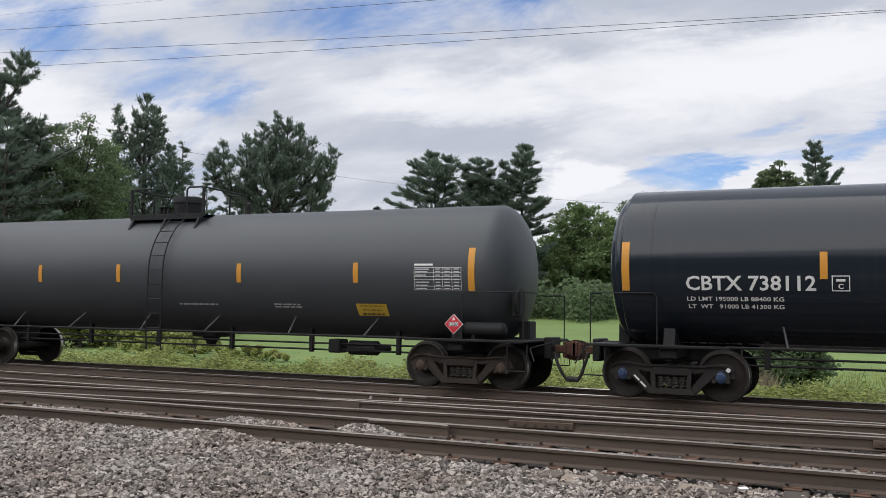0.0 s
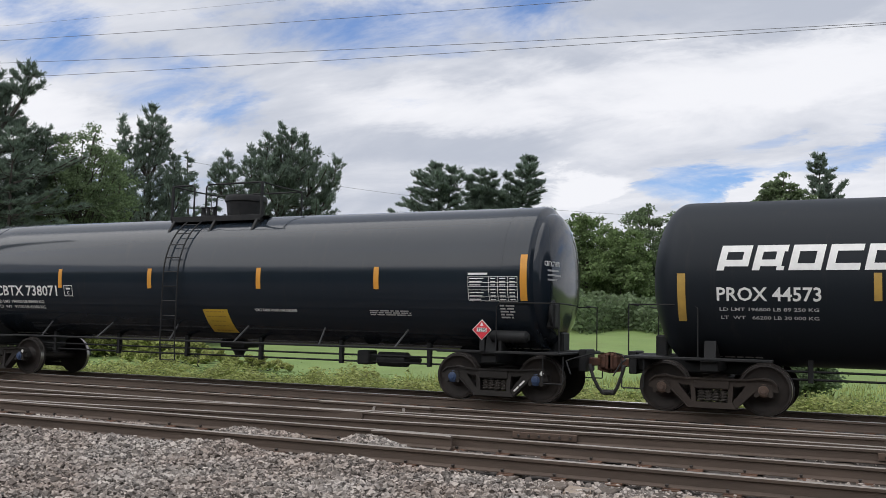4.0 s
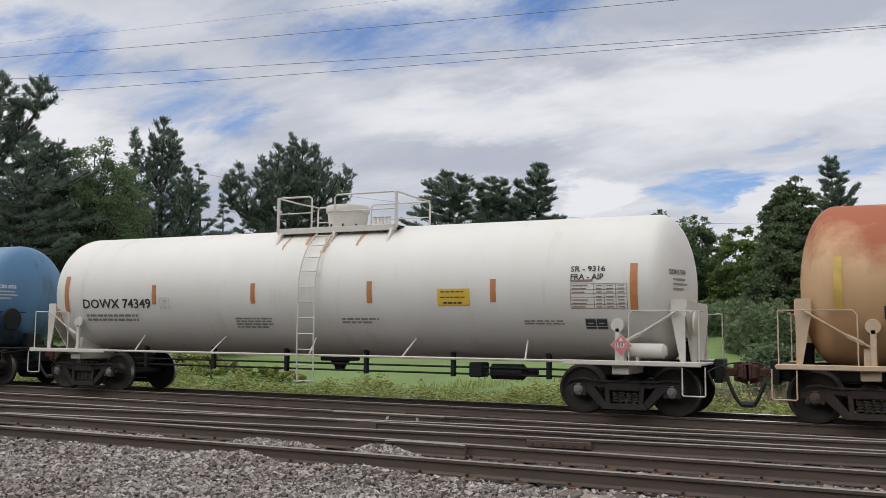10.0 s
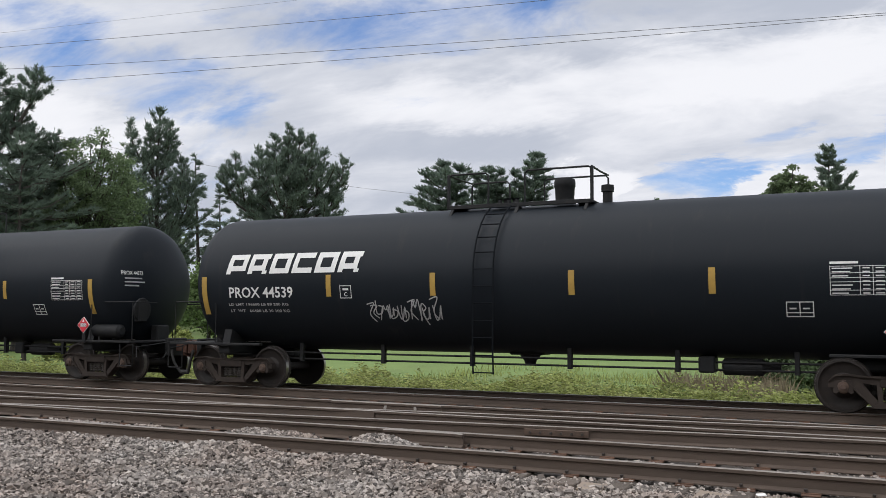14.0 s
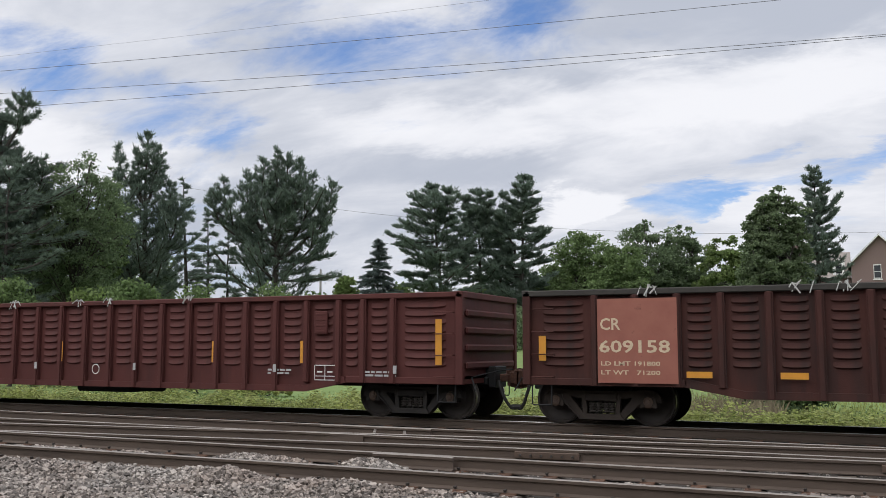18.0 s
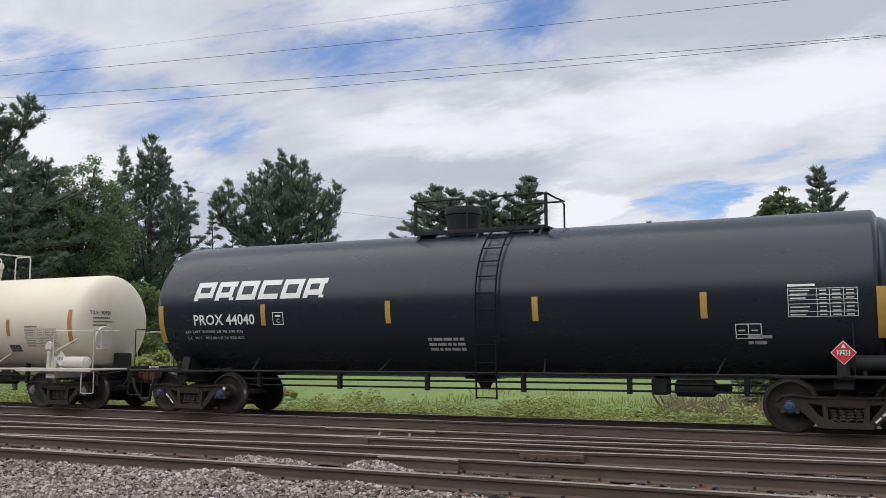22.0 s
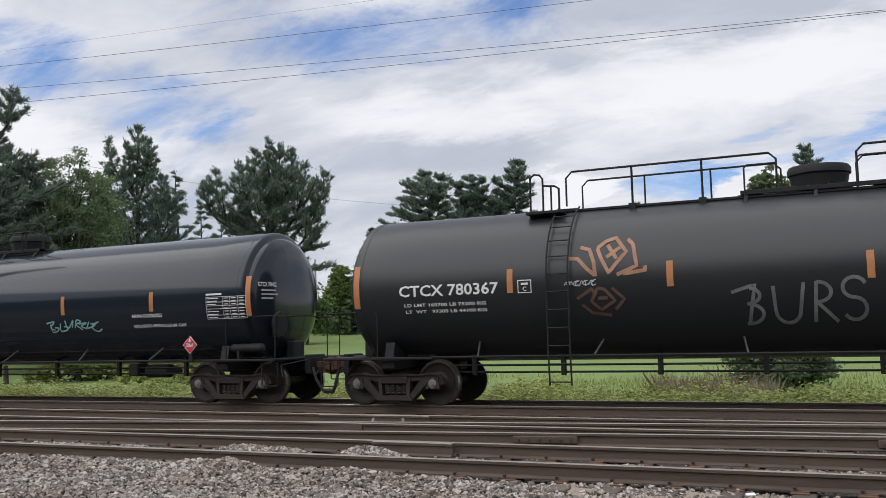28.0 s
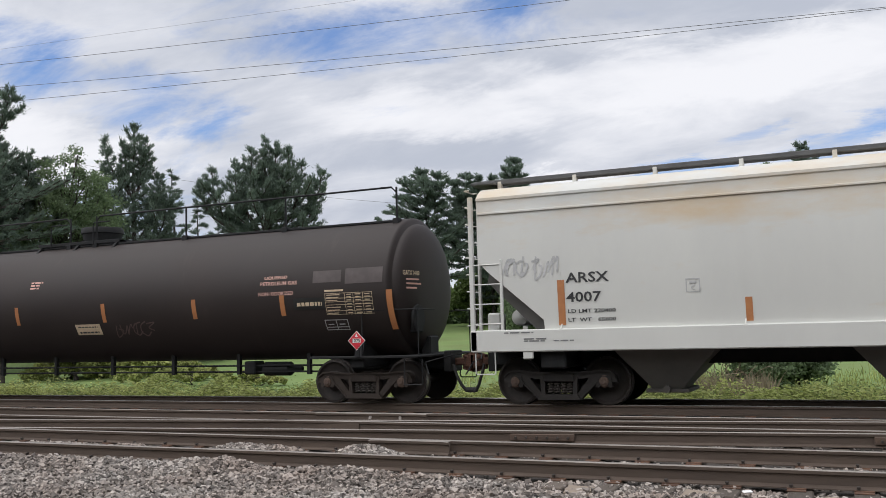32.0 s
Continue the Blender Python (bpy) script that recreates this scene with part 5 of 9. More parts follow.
def test_table(car, sk, x0, x1, z0, z1, material, title=True, rows=(0.1, 0.24, 0.37, 0.5, 0.68, 0.82, 0.94)):
    g = Geo()
    w = 0.009
    for x in (x0, x0 + (x1 - x0) * 0.42, x0 + (x1 - x0) * 0.6, x0 + (x1 - x0) * 0.8, x1 - w):
        sk.strip(g, x, x + w, z0, z1)
    for u in (0, 0.16, 0.44, 0.58, 0.74, 0.97):
        z = z0 + (z1 - z0) * u
        sk.strip(g, x0, x1, z, z + w)
    part("test_table", g, material, car, "stencilled inspection table")
    g = Geo()
    for i, u in enumerate(rows):
        z = z0 + (z1 - z0) * (u - 0.03)
        for a, b in ((0.03, 0.26 + 0.03 * (i % 4)), (0.46, 0.56), (0.64, 0.76), (0.84, 0.95)):
            if u == 0.5 and a < 0.4:
                continue
            sk.strip(g, x0 + (x1 - x0) * a, x0 + (x1 - x0) * b, z - 0.009, z + 0.009)
    if title:
        sk.strip(g, x0, x0 + (x1 - x0) * 0.4, z1 + 0.03, z1 + 0.07)
    tagged(part("table_entry", g, material, car), kind="stuff")

def bars(car, sk, x0, x1, z0, z1, n, material, seed=1, name="small_lettering"):
    """Lines of writing too small to read."""
    rng = random.Random(seed)
    g = Geo()
    dz = (z1 - z0) / n
    for i in range(n):
        z = z1 - dz * (i + 0.2)
        x = x0
        while x < x1 - 0.03:
            l = min(rng.uniform(0.07, 0.22), x1 - x)
            sk.strip(g, x, x + l, z - dz * 0.55, z)
            x += l + 0.03
        if rng.random() < 0.3:
            x1 -= (x1 - x0) * 0.15
    tagged(part(name, g, material, car), kind="stuff")

def box_mark(car, sk, x0, x1, z0, z1, material, letter="C", name="plate_mark"):
    g = Geo()
    w = 0.016
    for a in ((x0, x1, z0, z0 + w), (x0, x1, z1 - w, z1), (x0, x0 + w, z0, z1), (x1 - w, x1, z0, z1)):
        sk.strip(g, *a)
    if letter:
        sk.text(g, letter, x0 + (x1 - x0) * 0.36, x1 - (x1 - x0) * 0.36, z0 + (z1 - z0) * 0.15, z0 + (z1 - z0) * 0.48)
        sk.strip(g, x0 + (x1 - x0) * 0.25, x1 - (x1 - x0) * 0.25, z0 + (z1 - z0) * 0.62, z0 + (z1 - z0) * 0.78)
    else:
        sk.strip(g, x0 + (x1 - x0) * 0.48, x0 + (x1 - x0) * 0.48 + w, z0, z1)
        sk.strip(g, x0, x1, z0 + (z1 - z0) * 0.25, z0 + (z1 - z0) * 0.25 + w)
        for k in (0.12, 0.6):
            sk.strip(g, x0 + (x1 - x0) * k, x0 + (x1 - x0) * (k + 0.25), z0 + (z1 - z0) * 0.5, z0 + (z1 - z0) * 0.6)
    part(name, g, material, car, smooth=0)

def solid_sign(car, sk, x0, x1, z0, z1, material, ink, label, rows=3, name="sign", seed=3):
    s = part(name, sk.strip(Geo(), x0, x1, z0, z1, 0.012 if rows else 0.005), material, car, label)
    if not rows:
        return
    g = Geo()
    rng = random.Random(seed)
    for i in range(rows):
        z = z1 - (z1 - z0) * (i + 0.55) / rows
        a = rng.uniform(0.08, 0.2)
        h = (z1 - z0) / rows * (0.22 if i < rows - 1 else 0.32)
        x = x0 + (x1 - x0) * a
        while x < x1 - (x1 - x0) * a - 0.02:
            l = rng.uniform(0.05, 0.12)
            sk.strip(g, x, min(x + l, x1 - (x1 - x0) * a), z - h / 2, z + h / 2, 0.016)
            x += l + 0.025
    tagged(part("sign_lettering", g, ink, s), kind="stuff")

def stripes(car, sk, xs, z0, z1, material, ends=(), ez=(2.0, 2.85), w=0.12):
    for x in xs:
        part("reflective_stripe", sk.strip(Geo(), x - w / 2, x + w / 2, z0, z1), material, car)
    for x in ends:
        part("reflective_stripe", sk.strip(Geo(), x - w / 2 - 0.01, x + w / 2 + 0.01, *ez), material, car)

def logo_blocks(car, sk, x0, x1, z0, z1):
    """An owner's device: six slanted white blocks with a slot each."""
    n = 6
    w = (x1 - x0) / n
    t = 0.115
    for i in range(n):
        g = Geo()
        a, b = x0 + i * w + 0.02, x0 + (i + 1) * w - 0.055
        kw = dict(shear=0.22, zref=(z0 + z1) / 2, lift=0.011)
        zm = z0 + (z1 - z0) * 0.42
        sk.strip(g, a, b, z1 - t, z1, **kw)
        sk.strip(g, a, a + t * 1.05, z0, z1 - t, **kw)
        if i in (2, 4):
            sk.strip(g, b - t * 1.05, b, z0, z1 - t, **kw)
            sk.strip(g, a + t, b - t, z0, z0 + t, **kw)
        elif i == 3:
            sk.strip(g, a + t, b, z0, z0 + t, **kw)
        else:
            off = 0.05 if i in (1, 5) else 0.0
            sk.strip(g, b - t * 1.05 - off, b - off, zm, z1 - t, **kw)
            sk.strip(g, a + t, b - off, zm - t, zm, **kw)
            if i in (1, 5):
                sk.strip(g, b - t * 1.05, b, z0, zm - t, **kw)
        part("device_block", g, M_WHITE, car, "white slanted block")

def scribble(car, sk, x0, x1, z0, z1, seed, material, n=4, w=0.03, loops=2.2, name="graffiti", label=""):
    """Spray-painted scrawl: n quick angular strokes side by side, the more spread the greater loops."""
    rng = random.Random(seed)
    forms = (((0, 0), (0.35, 1), (0.5, 0.5), (0.75, 1), (0.9, 0)), ((0.1, 1), (0.1, 0), (0.6, 0.15), (0.8, 0.5), (0.3, 0.6)), ((0.8, 0.9), (0.2, 0.75), (0.1, 0.3), (0.6, 0), (0.95, 0.3)),
             ((0, 0.8), (0.9, 0.95), (0.3, 0.4), (0.9, 0.05)), ((0.2, 0), (0.3, 1), (0.85, 0.7), (0.3, 0.5), (0.9, -0.1)), ((0.1, 0.9), (0.3, 0.1), (0.6, 0.2), (0.8, 0.95), (0.75, 0.05)))
    g = Geo()
    wide = (x1 - x0) / n
    for j in range(2 * n):
        i = (j % n) + (0.35 if j >= n else 0)
        lo, hi = z0 + (z1 - z0) * rng.uniform(0, 0.3), z1 - (z1 - z0) * rng.uniform(0, 0.35)
        slant = rng.uniform(0.02, 0.3) * wide
        pts = [(x0 + wide * (i + 0.5 + (p - 0.5) * 0.45 * loops) + slant * q + rng.uniform(-0.06, 0.06) * wide, lo + (hi - lo) * (q + rng.uniform(-0.06, 0.06))) for p, q in rng.choice(forms)]
        fine = []
        for (p, q), (u, v) in zip(pts, pts[1:]):
            fine += [(p + (u - p) * k / 5, q + (v - q) * k / 5) for k in range(5)]
        fine.append(pts[-1])
        for _ in range(2):
            fine = [tuple(sum(fine[max(0, min(len(fine) - 1, k + d))][c] for d in (-1, 0, 1)) / 3 for c in (0, 1)) for k in range(len(fine))]
        sk.ribbon(g, fine, w)
    tagged(part(name, g, material, car, label), kind="stuff")

def strokes(car, sk, lines, x0, x1, z0, z1, w, material, label=""):
    g = Geo()
    for pts in lines:
        dense = []
        for (a, b), (c, d) in zip(pts, pts[1:]):
            for k in range(4):
                dense.append((a + (c - a) * k / 4, b + (d - b) * k / 4))
        dense.append(pts[-1])
        sk.ribbon(g, [(x0 + (x1 - x0) * a, z0 + (z1 - z0) * b) for a, b in dense], w)
    part("graffiti", g, material, car, label)

def oval_tag(car, sk, x0, x1, z0, z1, material):
    cx, cz = (x0 + x1) / 2, (z0 + z1) / 2
    rx, rz = (x1 - x0) / 2, (z1 - z0) / 2
    g = Geo()
    def along(p, q):
        return cx + rx * p, cz + rz * q
    ring = [i * 0.2 - 2.0 for i in range(31)]
    sk.ribbon(g, [along(0.06 + 0.92 * math.cos(a) - 0.2 * math.sin(a), -0.05 + 1.05 * math.sin(a) * 0.95 - 0.42 * math.cos(a)) for a in ring], 0.014)
    for pts, w in (([(-1.0, 0.5), (-0.75, 0.95), (-0.68, 1.0), (-0.74, 0.55), (-0.82, 0.12), (-0.72, 0.08), (-0.6, 0.3)], 0.036), ([(-0.5, 0.78), (-0.55, 0.2), (-0.44, 0.02), (-0.32, 0.3), (-0.26, 0.7), (-0.3, 0.1), (-0.22, -0.02)], 0.032),
                   ([(0.12, 0.6), (-0.04, 0.5), (-0.06, 0.25), (0.14, 0.1), (0.16, -0.15), (-0.1, -0.28), (-0.3, -0.22), (-0.24, -0.45), (0.1, -0.52), (0.32, -0.4)], 0.03), ([(0.08, 0.3), (0.5, 0.02), (0.96, -0.3)], 0.05), ([(0.6, 0.42), (0.42, 0.0), (0.3, -0.42)], 0.034)):
        fine = []
        for (p, q), (u, v) in zip(pts, pts[1:]):
            fine += [(p + (u - p) * i / 4, q + (v - q) * i / 4) for i in range(4)]
        fine.append(pts[-1])
        fine = [tuple(sum(fine[max(0, min(len(fine) - 1, i + d))][c] for d in (-1, 0, 1)) / 3 for c in (0, 1)) for i in range(len(fine))]
        sk.ribbon(g, [along(p, q) for p, q in fine], w)
    part("graffiti", g, material, car, "white spray-painted oval scrawl")

def throwup(car, sk, x0, x1, z0, z1, fill, line, seed, n, ledge=None, w=0.028, inner=1.0):
    """Fat sprayed letters that run together: one scalloped body of paint, outlined, parted by curved strokes; ledge is
    the height of a step in the car's side, at which the paint breaks."""
    rng = random.Random(seed)
    h = z1 - z0
    edge = [(i + rng.uniform(-0.12, 0.12) * (0 < i < n)) / n for i in range(n + 1)]
    tops, lows = [rng.uniform(0.84, 1.0) for _ in range(n)], [rng.uniform(0.0, 0.14) for _ in range(n)]

    def span(u):
        i = max(j for j in range(n) if edge[j] <= u or j == 0)
        v = min(1, max(0, (u - edge[i]) / (edge[i + 1] - edge[i])))
        arch = (1 - abs(2 * v - 1) ** 3) * 0.14
        ends = 1 - max(0, abs(2 * u - 1) - 0.9) / 0.1 * 0.75
        mid = 0.5
        return z0 + h * (mid + (lows[i] + 0.1 - arch * 0.7 - mid) * ends), z0 + h * (mid + (tops[i] - 0.14 + arch - mid) * ends)
    m = 14 * n
    cols = [(x0 + (x1 - x0) * (j + 0.5) / m, *span((j + 0.5) / m)) for j in range(m)]
    lift = 0.012
    body = None
    if fill is not None:
        g, d = Geo(), (x1 - x0) / m / 2
        for x, a, b in cols:
            cuts = [a, b] if ledge is None or not a < ledge < b else [a, ledge - 0.002, ledge + 0.004, b]
            for p, q in zip(cuts[::2], cuts[1::2]):
                sk.strip(g, x - d, x + d, p, q, lift)
        body = part("graffiti", g, fill, car, "fat spray-painted letters")
    g = Geo()
    sk.ribbon(g, [(x, b) for x, a, b in cols] + [(x, a) for x, a, b in reversed(cols)] + [(cols[0][0], cols[0][2])], w, lift + 0.002)
    for i in range(1, n):
        a, b = span(edge[i])
        s1, s2 = rng.uniform(-0.2, 0.35), rng.uniform(-0.35, 0.2)
        lw = (x1 - x0) / n
        sk.ribbon(g, [(x0 + (x1 - x0) * edge[i] + lw * (s1 * math.sin(v * 3.14) + s2 * math.sin(v * 6.28)), b + (a - b) * v) for v in [q / 12 for q in range(13)]], w, lift + 0.002)
    for i in range(n):
        if rng.random() < 0.75 * inner:
            cx, cz = x0 + (x1 - x0) * (edge[i] + edge[i + 1]) / 2, z0 + h * rng.uniform(0.38, 0.66)
            ra, rb, t0 = (x1 - x0) / n * rng.uniform(0.1, 0.28), h * rng.uniform(0.08, 0.2), rng.uniform(0, 3)
            sk.ribbon(g, [(cx + ra * math.cos(t0 + v * 0.45), cz + rb * math.sin(t0 + v * 0.45)) for v in range(rng.choice((5, 7, 13)))], w * 0.85, lift + 0.002)
    tagged(part("graffiti_outline", g, line, body or car, "" if body else "outlines of fat spray-painted letters"), kind="stuff")

M_RUN = mat("rust_run", (0.3, 0.15, 0.07), 0.85, col2=(0.22, 0.1, 0.05), scale=6, stretch=(4, 1, 0.6))

def rust_runs(car, sk, runs, material=None):
    """Streaks of rust that run down the side: (x, top, bottom, width) each."""
    for x, z1, z0, w in runs:
        g, n, vs = Geo(), 10, []
        for i in range(n + 1):
            u = i / n
            k = w * (1 - 0.5 * u) * (0.8 + 0.25 * math.sin(i * 2.1 + x * 7)) / 2
            c = x + 0.008 * math.sin(i * 0.8 + x * 3)
            z = z1 + (z0 - z1) * u
            vs += [sk.p(c - k, z, 0.004), sk.p(c + k, z, 0.004)]
        g.add(vs, [(2 * i, 2 * i + 2, 2 * i + 3, 2 * i + 1) for i in range(n)])
        part("rust_streak", g, material or M_RUN, car)

# -- tank cars --
def tank_profile(a, b, R, head):
    """Shell and heads along x from a to b. head: depth and whether the edge is crisp (jacketed) or round."""
    depth, crisp = head
    n = 10
    out = []
    for i in range(n + 1):
        u = i / n
        if crisp:
            # a flat dished head with a small knuckle
            ang = u * math.pi / 2
            r = R * (1 - 0.09) * math.sin(ang) ** 0.72 if u < 1 else R * 0.91
            x = a + depth * (1 - math.cos(ang)) * 0.8
        else:
            ang = u * math.pi / 2
            r, x = R * math.sin(ang), a + depth * (1 - math.cos(ang))
        out.append((x, max(r, 0.02)))
    if crisp:
        for i in range(1, 6):
            ang = i / 5 * math.pi / 2
            out.append((a + depth * 0.8 + depth * 0.2 * (1 - math.cos(ang)) + 0.02, R * 0.91 + R * 0.09 * math.sin(ang)))
    m = (a + b)
    return out + [(m - x, r) for x, r in reversed(out)]

def tank_car(s):
    """A tank car after its description s; places along it are metres from its left coupling."""
    L, R, zb = s["U1"] - s["U0"], s["R"], s.get("zb", 0.95)
    zc = zb + R
    zt = zb + 2 * R
    car = empty("tank_car", pose((s["U0"] + s["U1"]) / 2, YC, 0), s["label"], "tank car", "freight cars of the train")
    paint, trim = s["paint"], s.get("trim", M_FRAME)
    fn = lambda z: -math.sqrt(max(R * R - (z - zc) ** 2, 0.02))
    sk = Skin(L, fn, s.get("nom"))
    k = sk.k
    sk.trim = trim
    X = lambda d: d - L / 2
    depth = s.get("head", (0.62, False))
    a = s.get("inset", 0.95)
    prof = [(X(x), r) for x, r in tank_profile(a, L - a, R, depth)]
    # the shell's middle in several rings, so that seams and dents can catch the light
    h = len(prof) // 2
    mid = [(prof[h - 1][0] + (prof[h][0] - prof[h - 1][0]) * i / 16, R) for i in range(1, 16)]
    part("tank_shell", Geo().lathe(prof[:h] + mid + prof[h:], "x", (0, 0, zc), 72), paint, car, smooth=28)
    for x in (v * k for v in s.get("seams", ())):
        g = Geo()
        vs = []
        n = 48
        for dx, r in ((-0.02, R - 0.002), (-0.015, R + 0.006), (0.015, R + 0.006), (0.02, R - 0.002)):
            vs += [(X(x) + dx, r * math.cos(6.28319 * j / n), zc + r * math.sin(6.28319 * j / n)) for j in range(n)]
        g.add(vs, g.ring_faces(n, 4))
        part("jacket_seam", g, paint, car)
    # running gear
    steel = s.get("steel", M_STEEL)
    for x in (2.08, L - 2.08):
        truck(car, x, s.get("cap", M_CAPR), steel, L)
        # saddle that carries the tank on its bolster
        g = Geo().prism([(-1.3, 0.93), (1.3, 0.93), (1.2, 1.3), (0.6, 1.05), (-0.6, 1.05), (-1.2, 1.3)], X(x) - 0.1, X(x) + 0.1, "x")
        g.box(X(x) - 0.16, X(x) + 0.16, -1.35, 1.35, 0.76, 0.95, 0.02)
        part("saddle", g, trim if s.get("pale") else M_FRAME, car)
    for side in (-1, 1):
        end_gear(car, L, side, paint)
        xa, xb = sorted((side * (L / 2 - 0.62), side * (L / 2 - 3.15)))
        for yy in (-1, 1):
            part("side_sill", Geo().box(xa, xb, min(yy * 1.36, yy * 1.48), max(yy * 1.36, yy * 1.48), 0.95 if not s.get("pale") else 0.93, 1.005 if not s.get("pale") else 1.02, 0.012), trim if s.get("pale") else M_FRAME, car)
            step_loop(car, side * (L / 2 - 0.75) - 0.2, side * (L / 2 - 0.75) + 0.2, 0.42, 0.93, yy * 1.43, trim)
        part("end_platform", Geo().box(*sorted((side * (L / 2 - 0.6), side * (L / 2 - 1.15))), -1.46, 1.46, 0.955, 1.0, 0.01), trim if s.get("pale") else M_FRAME, car)
        # handrail round the end
        e = side * (L / 2 - 0.66)
        f = side * (L / 2 - 1.9)
        for yy in (-1, 1):
            part("end_handrail", Geo().tube([(f, yy * 1.44, 1.0), (f, yy * 1.44, 1.86), (f + side * 0.07, yy * 1.44, 1.93), (e - side * 0.07, yy * 1.4, 1.93), (e, yy * 1.34, 1.93), (e, yy * 0.55, 1.93)], 0.013, 6), trim, car)
            part("handrail_post", Geo().tube([(e, yy * 1.36, 0.98), (e, yy * 1.36, 1.93)], 0.013, 5), trim, car)
        # head brace
        part("head_brace", Geo().box(*sorted((side * (L / 2 - 0.92), side * (L / 2 - 1.15))), -0.22, 0.22, 0.96, 1.38, 0.03), M_FRAME, car)
    # side rail under the tank, with its struts, and the brake pipes on hangers
    for yy in (-1, 1):
        if s.get("siderail", True):
            part("side_rail", Geo().tube([(X(3.1), yy * 1.43, 0.99), (X(L - 3.1), yy * 1.43, 0.99)], 0.026, 6), trim, car)
        if yy < 0:
            for i in range(s.get("struts", 5)):
                x = 4.0 + (L - 8.0) * i / max(1, s.get("struts", 5) - 1)
                zz = zb + 0.42
                part("rail_strut", Geo().tube([(X(x) - 0.1 * (1 if i % 2 else -1), -1.43, 1.0), (X(x), fn(zz) + 0.02, zz)], 0.02, 5), s.get("strutmat", trim), car)
    g = Geo()
    for z, y in ((0.80, -0.62), (0.66, -0.58)):
        g.tube([(X(3.0), y, z), (X(L - 3.0), y, z)], 0.022, 5)
    part("brake_pipe", g, M_FRAME, car)
    n = int((L - 7) / 1.9)
    for i in range(n + 1):
        x = 3.7 + (L - 7.4) * i / n
        part("pipe_hanger", Geo().box(X(x) - 0.045, X(x) + 0.045, -0.66, -0.56, 0.6, 1.12, 0.008), M_FRAME, car)
    if s.get("outlet", True):
        part("bottom_outlet", Geo().lathe([(0.62, 0.1), (0.72, 0.13), (0.8, 0.2), (0.98, 0.3)], "z", (X(L / 2), 0, 0), 14).box(X(L / 2) - 0.35, X(L / 2) + 0.35, -0.3, 0.3, 0.84, 0.97, 0.02), M_FRAME, car)
    part("brake_cylinder", Geo().lathe([(-0.4, 0.1), (-0.36, 0.16), (0.3, 0.16), (0.36, 0.1), (0.62, 0.05)], "x", (X(L - 4.6), -0.45, 0.72), 14).box(X(L - 5.4), X(L - 5.1), -0.7, -0.3, 0.6, 0.9, 0.03), M_FRAME, car)
    # air reservoir on the near side
    if "res" in s:
        x0, x1, zz, rr = s["res"]
        x0, x1 = x0 * k, x1 * k
        part("air_reservoir", Geo().lathe([(X(x0), rr * 0.55), (X(x0) + 0.06, rr), (X(x1) - 0.06, rr), (X(x1), rr * 0.55)], "x", (0, -1.22, zz), 18).box(X(x0) + 0.2, X(x0) + 0.26, -1.3, -1.1, 1.0, zz), s.get("resmat", M_FRAME), car)
    # the top: platform, housing, rails
    P0, P1 = (v * k for v in s["plat"])
    tm = s.get("topmat", trim)
    pw = s.get("pw", 0.82)
    zp = zt - 0.06 + (0.05 if pw < 0.8 else 0)
    part("platform", Geo().box(X(P0), X(P1), -pw, -0.45, zp - 0.03, zp + 0.02, 0.008).box(X(P0), X(P1), 0.45, pw, zp - 0.03, zp + 0.02, 0.008).box(X(P0), X(P0) + 0.35, -pw, pw, zp - 0.03, zp + 0.02, 0.008).box(X(P1) - 0.35, X(P1), -pw, pw, zp - 0.03, zp + 0.02, 0.008)
         .box(X(P0), X(P1), -pw - 0.03, -pw + 0.01, zp - (0.1 if pw > 0.8 else 0.05), zp + 0.03, 0.005), tm, car, "grated platform on the tank")
    for x in (P0 + 0.1, (P0 + P1) / 2, P1 - 0.1):
        zz = zp - (0.35 if pw > 0.8 else 0.2)
        part("platform_bracket", Geo().prism([(fn(zz) - 0.01, zz), (-pw - 0.02, zp - 0.05), (-pw + 0.22, zp - 0.05)], X(x) - 0.03, X(x) + 0.03, "x"), tm, car)
    hr = s.get("railh", 0.66)
    if not s.get("walkway"):
        q0, q1 = (v * k for v in s["gap"])
        for u, v in ((P0, q0), (q1, P1)):
            for yy in (-pw, pw):
                part("platform_rail", Geo().tube([(X(u), yy, zp), (X(u), yy, zp + hr - 0.06), (X(u) + 0.06, yy, zp + hr), (X(v) - 0.06, yy, zp + hr), (X(v), yy, zp + hr - 0.06), (X(v), yy, zp)], 0.021, 6), tm, car)
                if v - u > 0.9:
                    part("platform_rail", Geo().tube([(X(u), yy, zp + hr * 0.5), (X(v), yy, zp + hr * 0.5)], 0.014, 5), tm, car) if s.get("midrail") else None
        for x in (P0, P1):
            part("platform_rail", Geo().tube([(X(x), -pw, zp + hr), (X(x), 0, zp + hr * (0.98)), (X(x), pw, zp + hr)], 0.021, 6), tm, car)
            part("rail_post", Geo().box(X(x) - 0.03, X(x) + 0.03, -pw - 0.03, -pw + 0.03, zp - 0.05, zp + hr, 0.008), tm, car)
    else:
        w0, w1 = (v * k for v in s["walkway"])
        part("walkway", Geo().box(X(w0), X(w1), -0.62, -0.4, zt - 0.12, zt - 0.07, 0.008), tm, car, "long grated walkway on the tank's crown")
        g0, g1 = (v * k for v in s["gap"])
        r0 = s.get("rail0", s["walkway"][0]) * k
